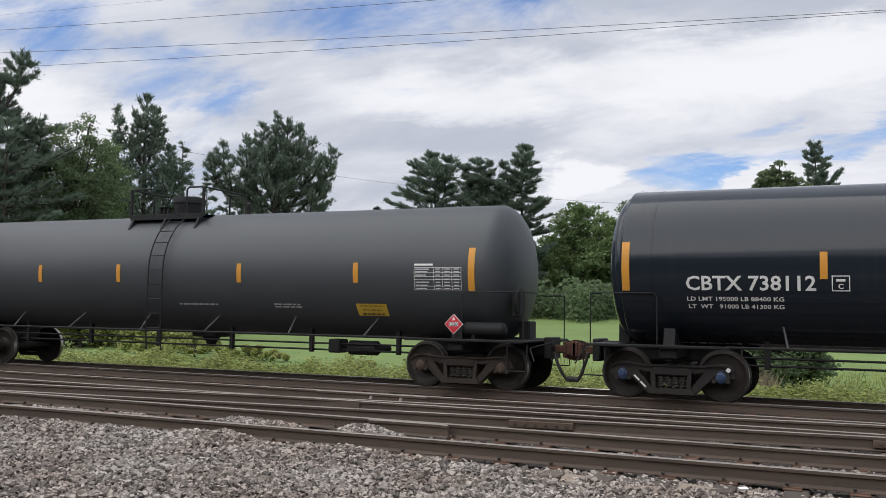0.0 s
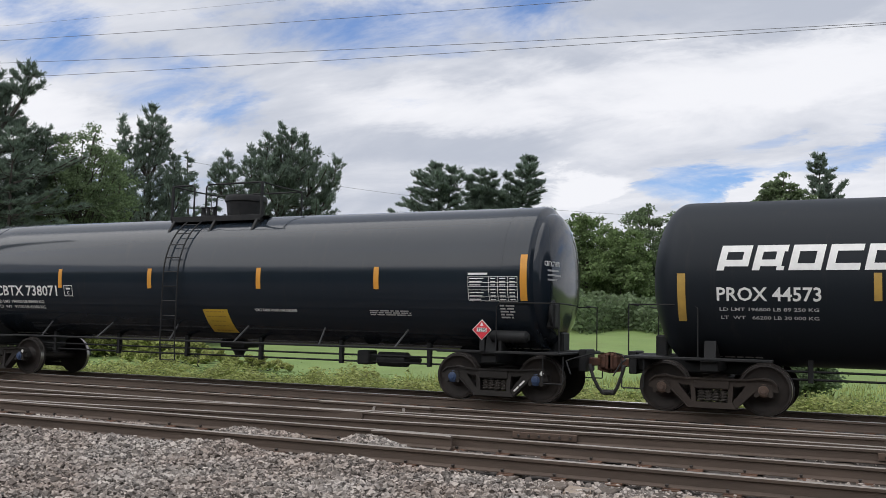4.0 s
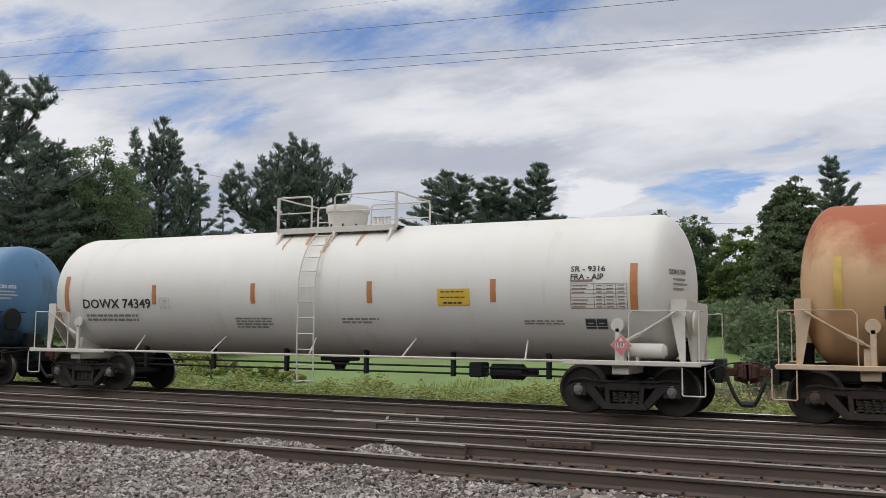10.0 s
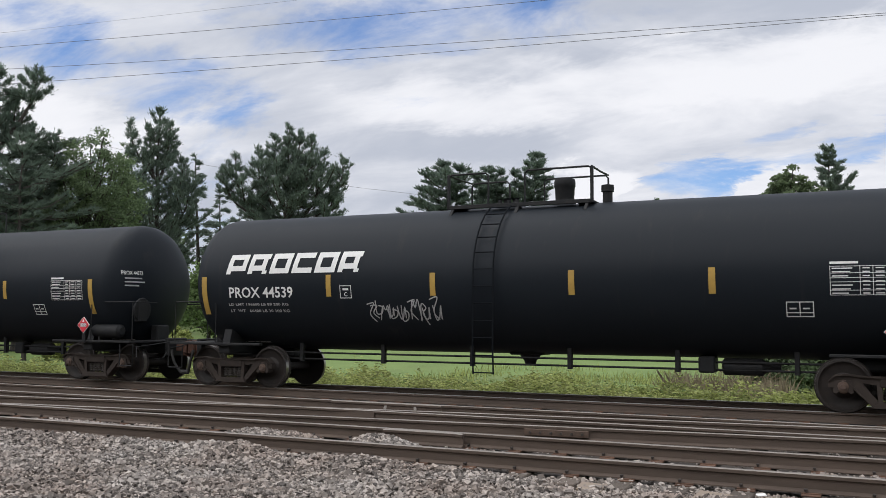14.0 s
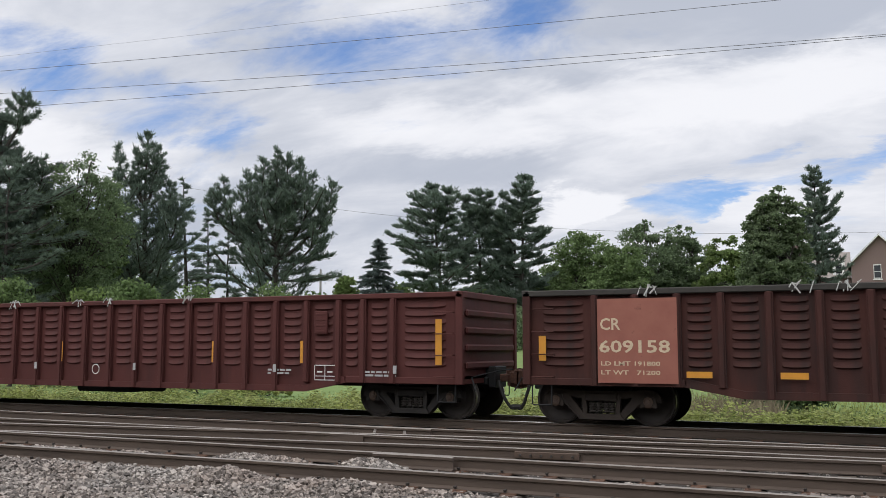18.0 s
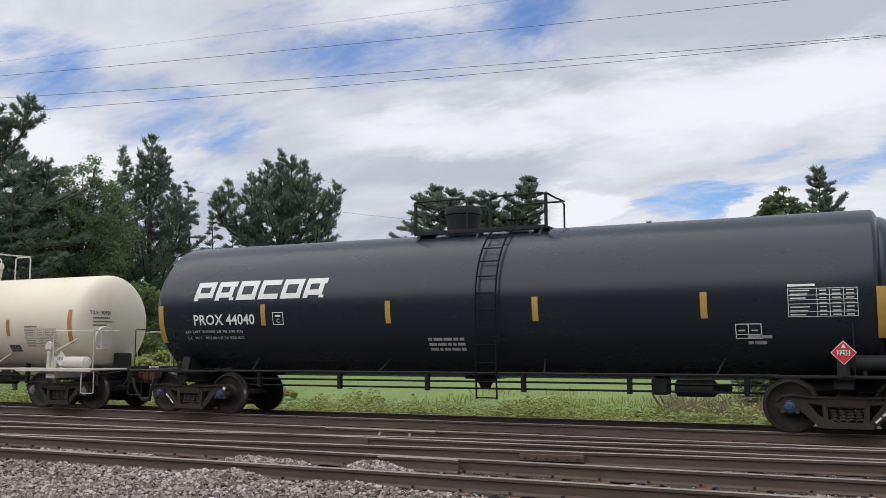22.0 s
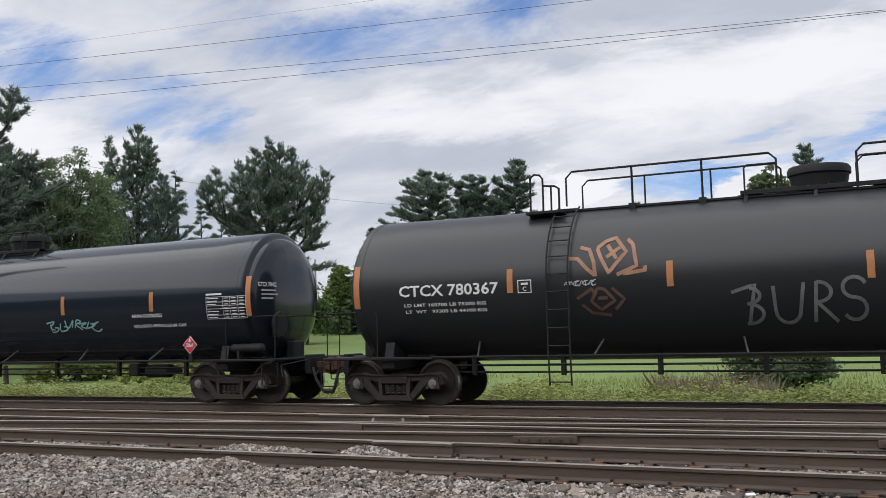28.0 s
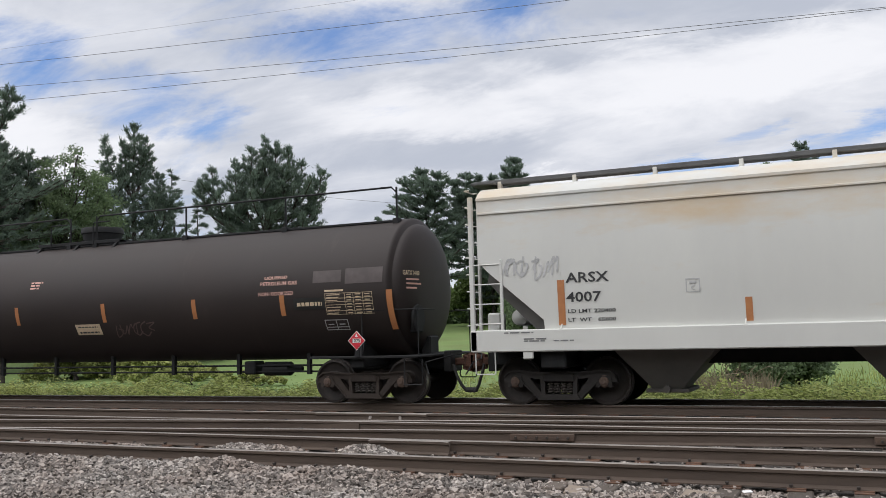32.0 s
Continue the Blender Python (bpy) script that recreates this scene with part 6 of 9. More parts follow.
        for u, v in ((r0, g0), (g1, w1)):
            part("walkway_rail", Geo().tube([(X(u), -0.6, zt), (X(u), -0.6, zt + hr - 0.12), (X(u) + 0.12, -0.6, zt + hr), (X(v) - 0.12, -0.6, zt + hr), (X(v), -0.6, zt + hr - 0.12), (X(v), -0.6, zt)], 0.022, 6), tm, car)
            n = max(1, round((v - u) / s.get("bay", 2.7)))
            for i in range(n + 1):
                x = u + (v - u) * i / n
                if 0 < i < n or s.get("posts"):
                    part("rail_post", Geo().tube([(X(x), -0.6, zt - 0.2), (X(x), -0.6, zt + hr)], 0.024, 5), tm, car)
                    part("rail_foot", Geo().box(X(x) - 0.07, X(x) + 0.07, -0.68, -0.5, zt - 0.2, zt - 0.04, 0.01), tm, car)
            if s.get("bay") == 1.4:
                # the rail on the far side, and the one round the landing at the ladder's head
                part("walkway_rail", Geo().tube([(X(u), 0.6, zt), (X(u), 0.6, zt + hr - 0.12), (X(u) + 0.12, 0.6, zt + hr), (X(v) - 0.12, 0.6, zt + hr), (X(v), 0.6, zt + hr - 0.12), (X(v), 0.6, zt)], 0.02, 6), tm, car)
                for i in range(1, n):
                    x = u + (v - u) * i / n
                    part("rail_post", Geo().tube([(X(x), 0.6, zt - 0.2), (X(x), 0.6, zt + hr)], 0.02, 5), tm, car)
        if s.get("bay") == 1.4:
            xa, xb = w0 - 0.05, r0 - 0.1
            xm = xa + 0.26
            part("landing", Geo().box(X(xa) - 0.06, X(xb) + 0.1, -0.95, -0.4, zt - 0.16, zt - 0.1, 0.01), tm, car)
            part("landing_rail", Geo().tube([(X(xa), -0.78, zt - 0.12), (X(xa), -0.78, zt + hr - 0.1), (X(xa) + 0.08, -0.78, zt + hr - 0.02), (X(xm) - 0.06, -0.78, zt + hr - 0.04), (X(xm), -0.78, zt + hr - 0.12), (X(xm), -0.78, zt - 0.12)], 0.022, 6), tm, car)
            part("landing_rail", Geo().tube([(X(xm), -0.78, zt + hr * 0.62), (X(xb) - 0.08, -0.78, zt + hr * 0.58), (X(xb), -0.78, zt + hr * 0.5), (X(xb), -0.78, zt - 0.12)], 0.022, 6), tm, car)
            part("rail_post", Geo().tube([(X(xb) - 0.16, -0.78, zt - 0.12), (X(xb) - 0.16, -0.78, zt + hr * 0.57)], 0.02, 5), tm, car)
        for u, v in ((g0 - 0.55, g0), (g1, g1 + 0.55)):
            part("platform_rail", Geo().tube([(X(u), -0.72, zt - 0.1), (X(u), -0.72, zt + 0.42), (X(u) + 0.05, -0.72, zt + 0.47), (X(v), -0.72, zt + 0.47)], 0.018, 5), tm, car)
    for kind, x, r, h in s["domes"]:
        x *= k
        base = zt - 0.14
        if kind == "manway":
            g = Geo().lathe([(base, r * 1.12), (base + 0.16, r * 1.12), (base + 0.17, r * 0.94), (base + h - 0.12, r * 1.03), (base + h - 0.1, r * 1.1), (base + h, r * 1.1), (base + h + 0.05, r * 1.04), (base + h + 0.07, r * 0.3)], "z", (X(x), 0, 0), 28)
            d = part("manway_housing", g, s.get("domemat", tm), car, "round valve housing")
            for i in range(10):
                an = 6.283 * i / 10
                part("bolt", Geo().lathe([(base + 0.16, 0.025), (base + 0.22, 0.022)], "z", (X(x) + r * 1.07 * math.cos(an), r * 1.07 * math.sin(an), 0), 6), M_FRAME, d)
        elif kind == "valves":
            vg = part("valve_group", Geo().lathe([(base, r), (base + 0.2, r), (base + 0.2, r * 0.8), (base + h * 0.6, r * 0.8)], "z", (X(x), 0, 0), 18), tm, car)
            for i in range(5):
                part("valve", Geo().lathe([(base + 0.2, 0.05), (base + h, 0.04), (base + h + 0.03, 0.07)], "z", (X(x) - r * 0.6 + i * r * 0.3, -0.1 + 0.1 * (i % 2), 0), 8), tm, vg)
        else:
            part("vent", Geo().lathe([(base, r), (base + h * 0.72, r), (base + h * 0.74, r * 1.3), (base + h, r * 1.3), (base + h + 0.02, r * 0.4)], "z", (X(x), 0, 0), 14), tm, car)
    # ladder on the near side, curved to the shell
    for lx in (v * k for v in s.get("ladders", ())):
        rails = Geo()
        path = []
        for i in range(9):
            an = radians(68 - i * 68 / 8)
            path.append((-(R + 0.09) * math.cos(an), zc + (R + 0.09) * math.sin(an)))
        path += [(-(R + 0.09), zc - 0.4), (-(R + 0.09), 1.0), (-(R + 0.05), s.get("ladder_low", 0.55))]
        for e in (-0.21, 0.21):
            rails.tube([(X(lx) + e, y, z) for y, z in path], 0.018, 5)
        ld = part("ladder", rails, s.get("ladmat", tm), car)
        d = 0.1
        tot = [0]
        for p, q in zip(path, path[1:]):
            tot.append(tot[-1] + math.hypot(q[0] - p[0], q[1] - p[1]))
        while d < tot[-1]:
            i = max(k for k in range(len(tot)) if tot[k] <= d)
            i = min(i, len(path) - 2)
            u = (d - tot[i]) / (tot[i + 1] - tot[i])
            y, z = path[i][0] + (path[i + 1][0] - path[i][0]) * u, path[i][1] + (path[i + 1][1] - path[i][1]) * u
            put("rung", share(("rung", s.get("ladmat", tm).name), lambda: Geo().tube([(-0.21, 0, 0), (0.21, 0, 0)], 0.013, 5).mesh("rung", s.get("ladmat", tm))), ld, pose(X(lx), y, z))
            d += 0.335
    # hand brake on the right or left head
    bx = (L / 2 - 0.95) * s.get("brake_end", 1)
    part("hand_brake", Geo().lathe([(-0.03, 0.28), (0.0, 0.3), (0.03, 0.28)], "x", (bx, -0.75, 1.75), 16).box(bx - 0.12, bx + 0.06, -0.9, -0.6, 1.45, 1.95, 0.03), trim if s.get("pale") else M_FRAME, car)
    rust_runs(car, sk, s.get("runs", ()), s.get("runmat"))
    # the mark and small print repeated on the tank's right head
    if "mark" in s:
        rr, xx = [r for x, r in prof[len(prof) // 2:]][::-1], [x for x, r in prof[len(prof) // 2:]][::-1]
        def on_head(y, z):
            return (float(np.interp(math.hypot(y, z - zc), rr, xx)) + 0.012, y, z)
        v, f = glyphs(s["mark"][0])
        zh = zc + R * 0.14
        part("head_mark", Geo().add([on_head(-0.8 * R + p * 0.52, zh + q * 0.1) for p, q in v], f), s.get("markink", s.get("ink", M_WHITE)), car, smooth=0)
        g = Geo()
        for i, l in enumerate((0.42, 0.5, 0.34)):
            z = zh - 0.1 - i * 0.09
            vs = []
            for j in range(7):
                y = -0.78 * R + 0.04 + l * j / 6
                vs += [on_head(y, z), on_head(y, z + 0.035)]
            g.add(vs, [(2 * j, 2 * j + 2, 2 * j + 3, 2 * j + 1) for j in range(6)])
        tagged(part("head_lettering", g, s.get("barink", M_GREYL), car), kind="stuff")
    marks(car, sk, s)
    return car

def marks(car, sk, s):
    ink = s.get("ink", M_WHITE)
    if "mark" in s:
        body, x0, x1, z0, z1 = s["mark"]
        part("reporting_mark", sk.text(Geo(), body, x0, x1, z0, z1), s.get("markink", ink), car, smooth=0)
    if "logo" in s:
        logo_blocks(car, sk, *s["logo"])
    for k, line in enumerate(s.get("lines", ())):
        body, x0, x1, z0, z1 = line
        tagged(part("data_lettering", sk.text(Geo(), body, x0, x1, z0, z1), s.get("lineink", ink), car, smooth=0), kind="stuff")
    if "stripes" in s:
        stripes(car, sk, s["stripes"], *s["sz"], s.get("stripe", M_AMBER), s.get("ends", ()), s.get("ez", (1.98, 2.86)))
    if "plate" in s:
        box_mark(car, sk, *s["plate"], s.get("plateink", ink))
    if "plate2" in s:
        dark = "zs" in s or s.get("pale")
        if dark:
            part("mark_panel", sk.strip(Geo(), *s["plate2"], 0.006), M_DARKL, car)
        box_mark(car, sk, *s["plate2"], M_GREYL if dark else s.get("plateink", ink), "", "route_mark")
    if "table" in s:
        test_table(car, sk, *s["table"], s.get("tableink", ink))
    if "placard" in s:
        x, z, num = s["placard"]
        placard(car, sk, x, z, num, -(s["R"] if "R" in s else 1.5) - 0.02, s.get("red"), s.get("placwhite"))
    for k, (x0, x1, z0, z1, n) in enumerate(s.get("bars", ())):
        bars(car, sk, x0, x1, z0, z1, n, s.get("barink", M_GREYL), k + 1)
    for x0, x1, z0, z1, m, i, lab, rows in s.get("signs", ()):
        solid_sign(car, sk, x0, x1, z0, z1, m, i, lab, rows)
    for f in s.get("extra", ()):
        f(car, sk)

def make_paints():
    # gloss and soot differ from owner to owner
    return dict(
        gloss=mat("gloss_black_tank", (0.0145, 0.0205, 0.029), 0.12, spec=0.43, col2=(0.0185, 0.025, 0.0335), scale=0.7, stretch=(0.4, 1, 1), amount=0.7, col3=(0.034, 0.033, 0.033), scale3=1.4, stretch3=(2.6, 1, 0.18), lo3=0.58, hi3=0.95, rvar=0.03),
        semi=mat("worn_gloss_black_tank", (0.015, 0.0205, 0.0285), 0.27, spec=0.38, col2=(0.019, 0.025, 0.033), scale=0.7, stretch=(0.4, 1, 1), amount=0.7, col3=(0.034, 0.033, 0.033), scale3=1.4, stretch3=(2.6, 1, 0.18), lo3=0.58, hi3=0.95, rvar=0.05),
        satin=mat("satin_black_tank", (0.0135, 0.0172, 0.0222), 0.46, col2=(0.0175, 0.0212, 0.0262), scale=0.6, stretch=(0.4, 1, 1), amount=0.8, col3=(0.036, 0.035, 0.034), scale3=1.4, stretch3=(2.6, 1, 0.18), lo3=0.58, hi3=0.95, rvar=0.08, spec=0.14),
        slate=mat("slate_grey_tank", (0.05, 0.056, 0.062), 0.5, col2=(0.066, 0.072, 0.078), scale=0.5, stretch=(0.4, 1, 1), rvar=0.07),
        slatel=mat("weathered_slate_tank", (0.08, 0.096, 0.111), 0.5, col2=(0.102, 0.119, 0.134), scale=0.5, stretch=(0.5, 1, 1), rvar=0.07),
        green=mat("grey_green_black_tank", (0.016, 0.0195, 0.0225), 0.36, col2=(0.0205, 0.0235, 0.0255), scale=0.6, stretch=(0.6, 1, 1), col3=(0.026, 0.026, 0.0255), scale3=1.2, stretch3=(1.6, 0.4, 0.4), lo3=0.6, hi3=0.8),
        brown=mat("brown_black_tank", (0.02, 0.0135, 0.012), 0.62, col2=(0.034, 0.024, 0.0215), scale=0.6, stretch=(0.7, 1, 1), col3=(0.05, 0.036, 0.032), scale3=1.1, stretch3=(2, 0.5, 0.5), lo3=0.6, hi3=0.85),
        # blue darkens downwards: splash dirt, with the shade of the underside painted in
        blue=mat("weathered_blue_tank", (0.07, 0.18, 0.32), 0.5, col2=(0.095, 0.225, 0.375), scale=0.7, stretch=(1, 1, 0.6), col3=(0.05, 0.055, 0.058), scale3=1.6, stretch3=(2.0, 1, 0.3), lo3=0.54, hi3=0.82, high=(2.3, 0.9, 0.26), coat=0.4, cior=1.5, crough=0.3),
        white=mat("weathered_white_tank", (0.68, 0.66, 0.6), 0.5, col2=(0.75, 0.735, 0.69), scale=0.7, stretch=(1, 1, 0.5), col3=(0.5, 0.46, 0.39), scale3=0.8, stretch3=(2.2, 1, 0.4), lo3=0.58, hi3=0.9),
        cream=mat("cream_white_tank", (0.7, 0.64, 0.5), 0.5, col2=(0.76, 0.71, 0.58), scale=0.7, stretch=(1, 1, 0.5), col3=(0.52, 0.45, 0.33), scale3=0.9, stretch3=(2.5, 1, 0.4), lo3=0.6, hi3=0.9),
        # browner towards the bottom: grime, plus underside shade put into the colour
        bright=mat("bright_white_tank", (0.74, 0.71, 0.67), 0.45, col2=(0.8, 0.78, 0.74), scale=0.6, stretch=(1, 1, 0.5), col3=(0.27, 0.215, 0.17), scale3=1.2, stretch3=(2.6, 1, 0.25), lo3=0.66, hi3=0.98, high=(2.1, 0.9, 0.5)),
        tan=mat("rust_streaked_tan_tank", (0.56, 0.335, 0.16), 0.6, col2=(0.63, 0.42, 0.235), scale=1.1, stretch=(1.6, 1, 0.35), amount=0.8, col3=(0.35, 0.095, 0.032), scale3=0.5, stretch3=(0.7, 1.0, 0.8), lo3=0.6, hi3=0.78, high=(2.2, 3.7, 0.3), bump=0.1),
        oxide=mat("oxide_red_gondola", (0.088, 0.026, 0.023), 0.7, spec=0.3, col2=(0.115, 0.037, 0.032), scale=1.5, stretch=(1, 1, 0.6), col3=(0.06, 0.022, 0.02), scale3=1.3, stretch3=(1.3, 1, 0.22), lo3=0.5, hi3=0.75, bump=0.15),
        oxidew=mat("weathered_brown_gondola", (0.055, 0.023, 0.02), 0.8, spec=0.25, col2=(0.09, 0.034, 0.027), scale=1.6, stretch=(1, 1, 0.5), col3=(0.034, 0.022, 0.02), scale3=1.3, stretch3=(1.3, 1, 0.22), lo3=0.47, hi3=0.68, bump=0.2),
        hopper=mat("stained_grey_hopper", (0.6, 0.585, 0.53), 0.6, col2=(0.67, 0.655, 0.6), scale=0.8, stretch=(1, 1, 0.4), col3=(0.42, 0.2, 0.085), scale3=1.3, stretch3=(0.8, 1, 1.0), lo3=0.7, hi3=0.84, high=(2.6, 3.9, 0.2)),
        hopperg=mat("pale_grey_hopper", (0.6, 0.615, 0.59), 0.55, col2=(0.66, 0.67, 0.64), scale=0.8, stretch=(1, 1, 0.3), col3=(0.45, 0.46, 0.44), scale3=1.6, stretch3=(2.5, 1, 0.15), lo3=0.58, hi3=0.8),
        hopperw=mat("white_hopper", (0.62, 0.62, 0.59), 0.55, col2=(0.68, 0.68, 0.64), scale=0.8, stretch=(1, 1, 0.4), col3=(0.62, 0.47, 0.29), scale3=0.6, stretch3=(0.55, 1, 1.8), lo3=0.62, hi3=0.95, high=(2.6, 3.6, 0.22)),
        roofrust=mat("rusty_roof_board", (0.4, 0.385, 0.36), 0.8, col2=(0.5, 0.485, 0.46), scale=2, col3=(0.36, 0.16, 0.07), scale3=2.2, lo3=0.55, hi3=0.72),
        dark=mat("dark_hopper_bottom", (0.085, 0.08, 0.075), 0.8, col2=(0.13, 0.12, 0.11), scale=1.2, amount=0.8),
        # a darker hopper grey for braces and bays, shade put into the colour
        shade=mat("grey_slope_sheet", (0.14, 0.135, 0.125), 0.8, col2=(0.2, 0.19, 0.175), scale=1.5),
    )

PAINT = make_paints()

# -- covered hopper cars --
# slope sheet colour: grime, darkened further for the shade it lies in
M_GRIME_SHADE = mat("grimy_shaded_slope_sheet", (0.09, 0.085, 0.08), 0.85, col2=(0.15, 0.14, 0.13), scale=1.5)

def hopper_car(s):
    L = s["U1"] - s["U0"]
    car = empty("hopper_car", pose((s["U0"] + s["U1"]) / 2, YC, 0), s["label"], "covered hopper", "freight cars of the train")
    X = lambda d: d - L / 2
    e = s["e"]            # body end
    zs0, zs1, ze, zr = s["zs"]   # sill bottom and top, eave, roof
    p = s["paint"]
    W = 1.5
    def half(z):
        return W + 0.05 * math.sin(max(0, min(1, (z - zs1) / (ze - zs1))) * math.pi) + 0.11 * max(0, min(1, (z - ze + 0.34) / 0.3)) * s.get("flare", 0)
    sk = Skin(L, lambda z: -(half(z) if z > zs1 else 1.6), s.get("nom"))
    # the body: end walls lean in below the upper corner
    zk0, zk1, dk = s["slope"]    # height where the slope sheet starts, where it ends, how far it runs in
    rows = []
    for z in sorted([zs1 - 0.02 + (ze - zs1 + 0.02) * i / 13 for i in range(14)] + ([ze - 0.34, ze - 0.04] if s.get("flare") else [])):
        if z >= zk0:
            d = 0.0
        elif z > zk1:
            d = dk * (zk0 - z) / (zk0 - zk1)
        else:
            d = dk
        d = e + d
        rows.append((z, X(d), X(L - d), -half(z), half(z)))
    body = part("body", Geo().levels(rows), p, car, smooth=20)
    # the slope sheets under the overhanging ends: grime with their shade in its colour
    body.data.materials.append(M_GRIME_SHADE)
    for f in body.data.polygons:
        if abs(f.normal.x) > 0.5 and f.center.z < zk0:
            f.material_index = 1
    # the roof, rounded over, with a lip along the eave
    rf = [(ze, X(e), X(L - e), -half(ze), half(ze)), (ze + 0.02, X(e) - 0.02, X(L - e) + 0.02, -half(ze) - 0.03, half(ze) + 0.03), (ze + 0.07, X(e) - 0.02, X(L - e) + 0.02, -half(ze) - 0.03, half(ze) + 0.03)]
    for i in range(1, 6):
        u = i / 5
        rf.append((ze + 0.07 + (zr - ze - 0.07) * math.sin(u * 1.5708), X(e), X(L - e), -W * (1 - 0.62 * u * u), W * (1 - 0.62 * u * u)))
    part("roof", Geo().levels(rf), s.get("roofmat", p), car, smooth=30)
    for z in s.get("ridges", ()):
        part("side_ridge", Geo().box(X(e + s.get("ridge_in", 0.2)), X(L - e - s.get("ridge_in", 0.2)), -half(z) - 0.035, -half(z) + 0.01, z - 0.02, z + 0.022, 0.006), p, car)
    for x in s.get("seamx", ()):
        part("side_seam", sk.strip(Geo(), x - 0.012, x + 0.012, zs1, ze, 0.005), p, car)
    # sills, end platforms
    for yy in (-1, 1):
        y0, y1 = sorted((yy * 1.46, yy * 1.6))
        part("side_sill", Geo().box(X(s["sx"]), X(L - s["sx"]), y0, y1, zs0, zs1, 0.02), s.get("sillmat", p), car)
    for side in (-1, 1):
        end_gear(car, L, side, p)
        xa = X(s["sx"]) if side < 0 else X(L - s["sx"])
        part("end_sill", Geo().box(min(xa, xa - side * 0.14), max(xa, xa - side * 0.14), -1.6, 1.6, zs0 + 0.02, zs1 - 0.02, 0.015), s.get("sillmat", p), car)
        part("end_deck", Geo().box(*sorted((xa, xa - side * (s["slope"][2] + 0.5))), -1.46, 1.46, zs1 - 0.14, zs1 - 0.1), M_FRAME, car)
        xe = X(e) if side < 0 else X(L - e)
        # corner posts, ladders
        for yy in (-1, 1):
            part("corner_post", Geo().box(*sorted((xa, xa - side * 0.09)), *sorted((yy * 1.5, yy * 1.58)), zs1 - 0.2, ze + 0.1, 0.012), s.get("postmat", p), car)
            part("grab_post", Geo().box(*sorted((xa - side * 0.62, xa - side * 0.68)), *sorted((yy * 1.52, yy * 1.57)), zs1 - 0.2, zs1 + 1.35, 0.01), p, car)
            for k in range(4):
                part("ladder_rung", Geo().tube([(xa - side * 0.02, yy * 1.56, zs1 + 0.12 + k * 0.38), (xa - side * 0.66, yy * 1.56, zs1 + 0.12 + k * 0.38)], 0.014, 5), p, car)
            step_loop(car, *sorted((xa - side * 0.08, xa - side * 0.48)), zs0 - 0.42, zs0 + 0.02, yy * 1.54, p)
        for k in range(9):
            part("end_rung", Geo().tube([(xa - side * 0.02, -1.52, zs1 + 0.1 + k * 0.33), (xa + side * 0.08, -1.5, zs1 + 0.1 + k * 0.33), (xa + side * 0.08, -1.1, zs1 + 0.1 + k * 0.33), (xa - side * 0.02, -1.08, zs1 + 0.1 + k * 0.33)], 0.013, 5), p, car)
        part("end_ladder_post", Geo().box(*sorted((xa, xa - side * 0.06)), -1.12, -1.05, zs1, ze + 0.1, 0.008), p, car)
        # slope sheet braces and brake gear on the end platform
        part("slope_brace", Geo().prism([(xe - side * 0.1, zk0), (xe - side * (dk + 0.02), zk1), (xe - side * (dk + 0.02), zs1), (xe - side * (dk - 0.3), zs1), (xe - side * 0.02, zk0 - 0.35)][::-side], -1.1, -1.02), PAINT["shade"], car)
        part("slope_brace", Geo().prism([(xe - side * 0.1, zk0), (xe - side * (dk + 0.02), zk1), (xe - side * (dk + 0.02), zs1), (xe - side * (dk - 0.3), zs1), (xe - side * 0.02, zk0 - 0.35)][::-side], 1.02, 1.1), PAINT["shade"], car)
        part("brake_reservoir", Geo().lathe([(-0.35, 0.08), (-0.3, 0.17), (0.3, 0.17), (0.35, 0.08)], "y", (xe - side * 0.35, 0.1, zs1 + 0.25), 16), p, car)
        part("valve", Geo().box(xe - 0.15, xe + 0.15, -0.75, -0.45, zs1 - 0.1, zs1 + 0.35, 0.04), p, car)
        part("jack_pad", Geo().box(*sorted((xa - side * 1.05, xa - side * 1.25)), -1.58, -1.5, zs0 - 0.14, zs0 + 0.01, 0.02), p, car)
    # running board along the roof
    zb = zr + 0.06
    part("running_board", Geo().box(X(e - 0.25), X(L - e + 0.25), -1.02, -0.72, zb, zb + 0.09, 0.01), s.get("boardmat", PAINT["roofrust"]), car, "grated running board on the roof")
    part("running_board", Geo().box(X(e - 0.25), X(L - e + 0.25), 0.72, 1.0, zb, zb + 0.05, 0.01), s.get("boardmat", PAINT["roofrust"]), car)
    for x in (e, L - e):
        part("end_board", Geo().box(X(x) - 0.25, X(x) + 0.25, -1.2, 1.2, zb - 0.01, zb + 0.04, 0.01), s.get("boardmat", PAINT["roofrust"]), car)
    n = s.get("posts", 12)
    for i in range(n):
        x = e + 0.3 + (L - 2 * e - 0.6) * i / (n - 1)
        part("board_support", Geo().box(X(x) - 0.04, X(x) + 0.04, -1.03, -0.92, zr - 0.3, zb + 0.05, 0.01), p, car)
    for i in range(3):
        x0 = e + 0.6 + (L - 2 * e - 1.2) * i / 3
        part("hatch", Geo().box(X(x0), X(x0 + (L - 2 * e - 1.2) / 3 - 0.15), -0.28, 0.28, zr - 0.02, zr + 0.1, 0.02), p, car)
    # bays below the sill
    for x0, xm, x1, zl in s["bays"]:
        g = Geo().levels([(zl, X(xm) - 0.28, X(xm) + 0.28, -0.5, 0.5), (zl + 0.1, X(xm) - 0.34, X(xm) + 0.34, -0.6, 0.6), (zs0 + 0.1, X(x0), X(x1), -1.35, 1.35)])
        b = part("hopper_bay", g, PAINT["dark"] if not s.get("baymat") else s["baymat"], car)
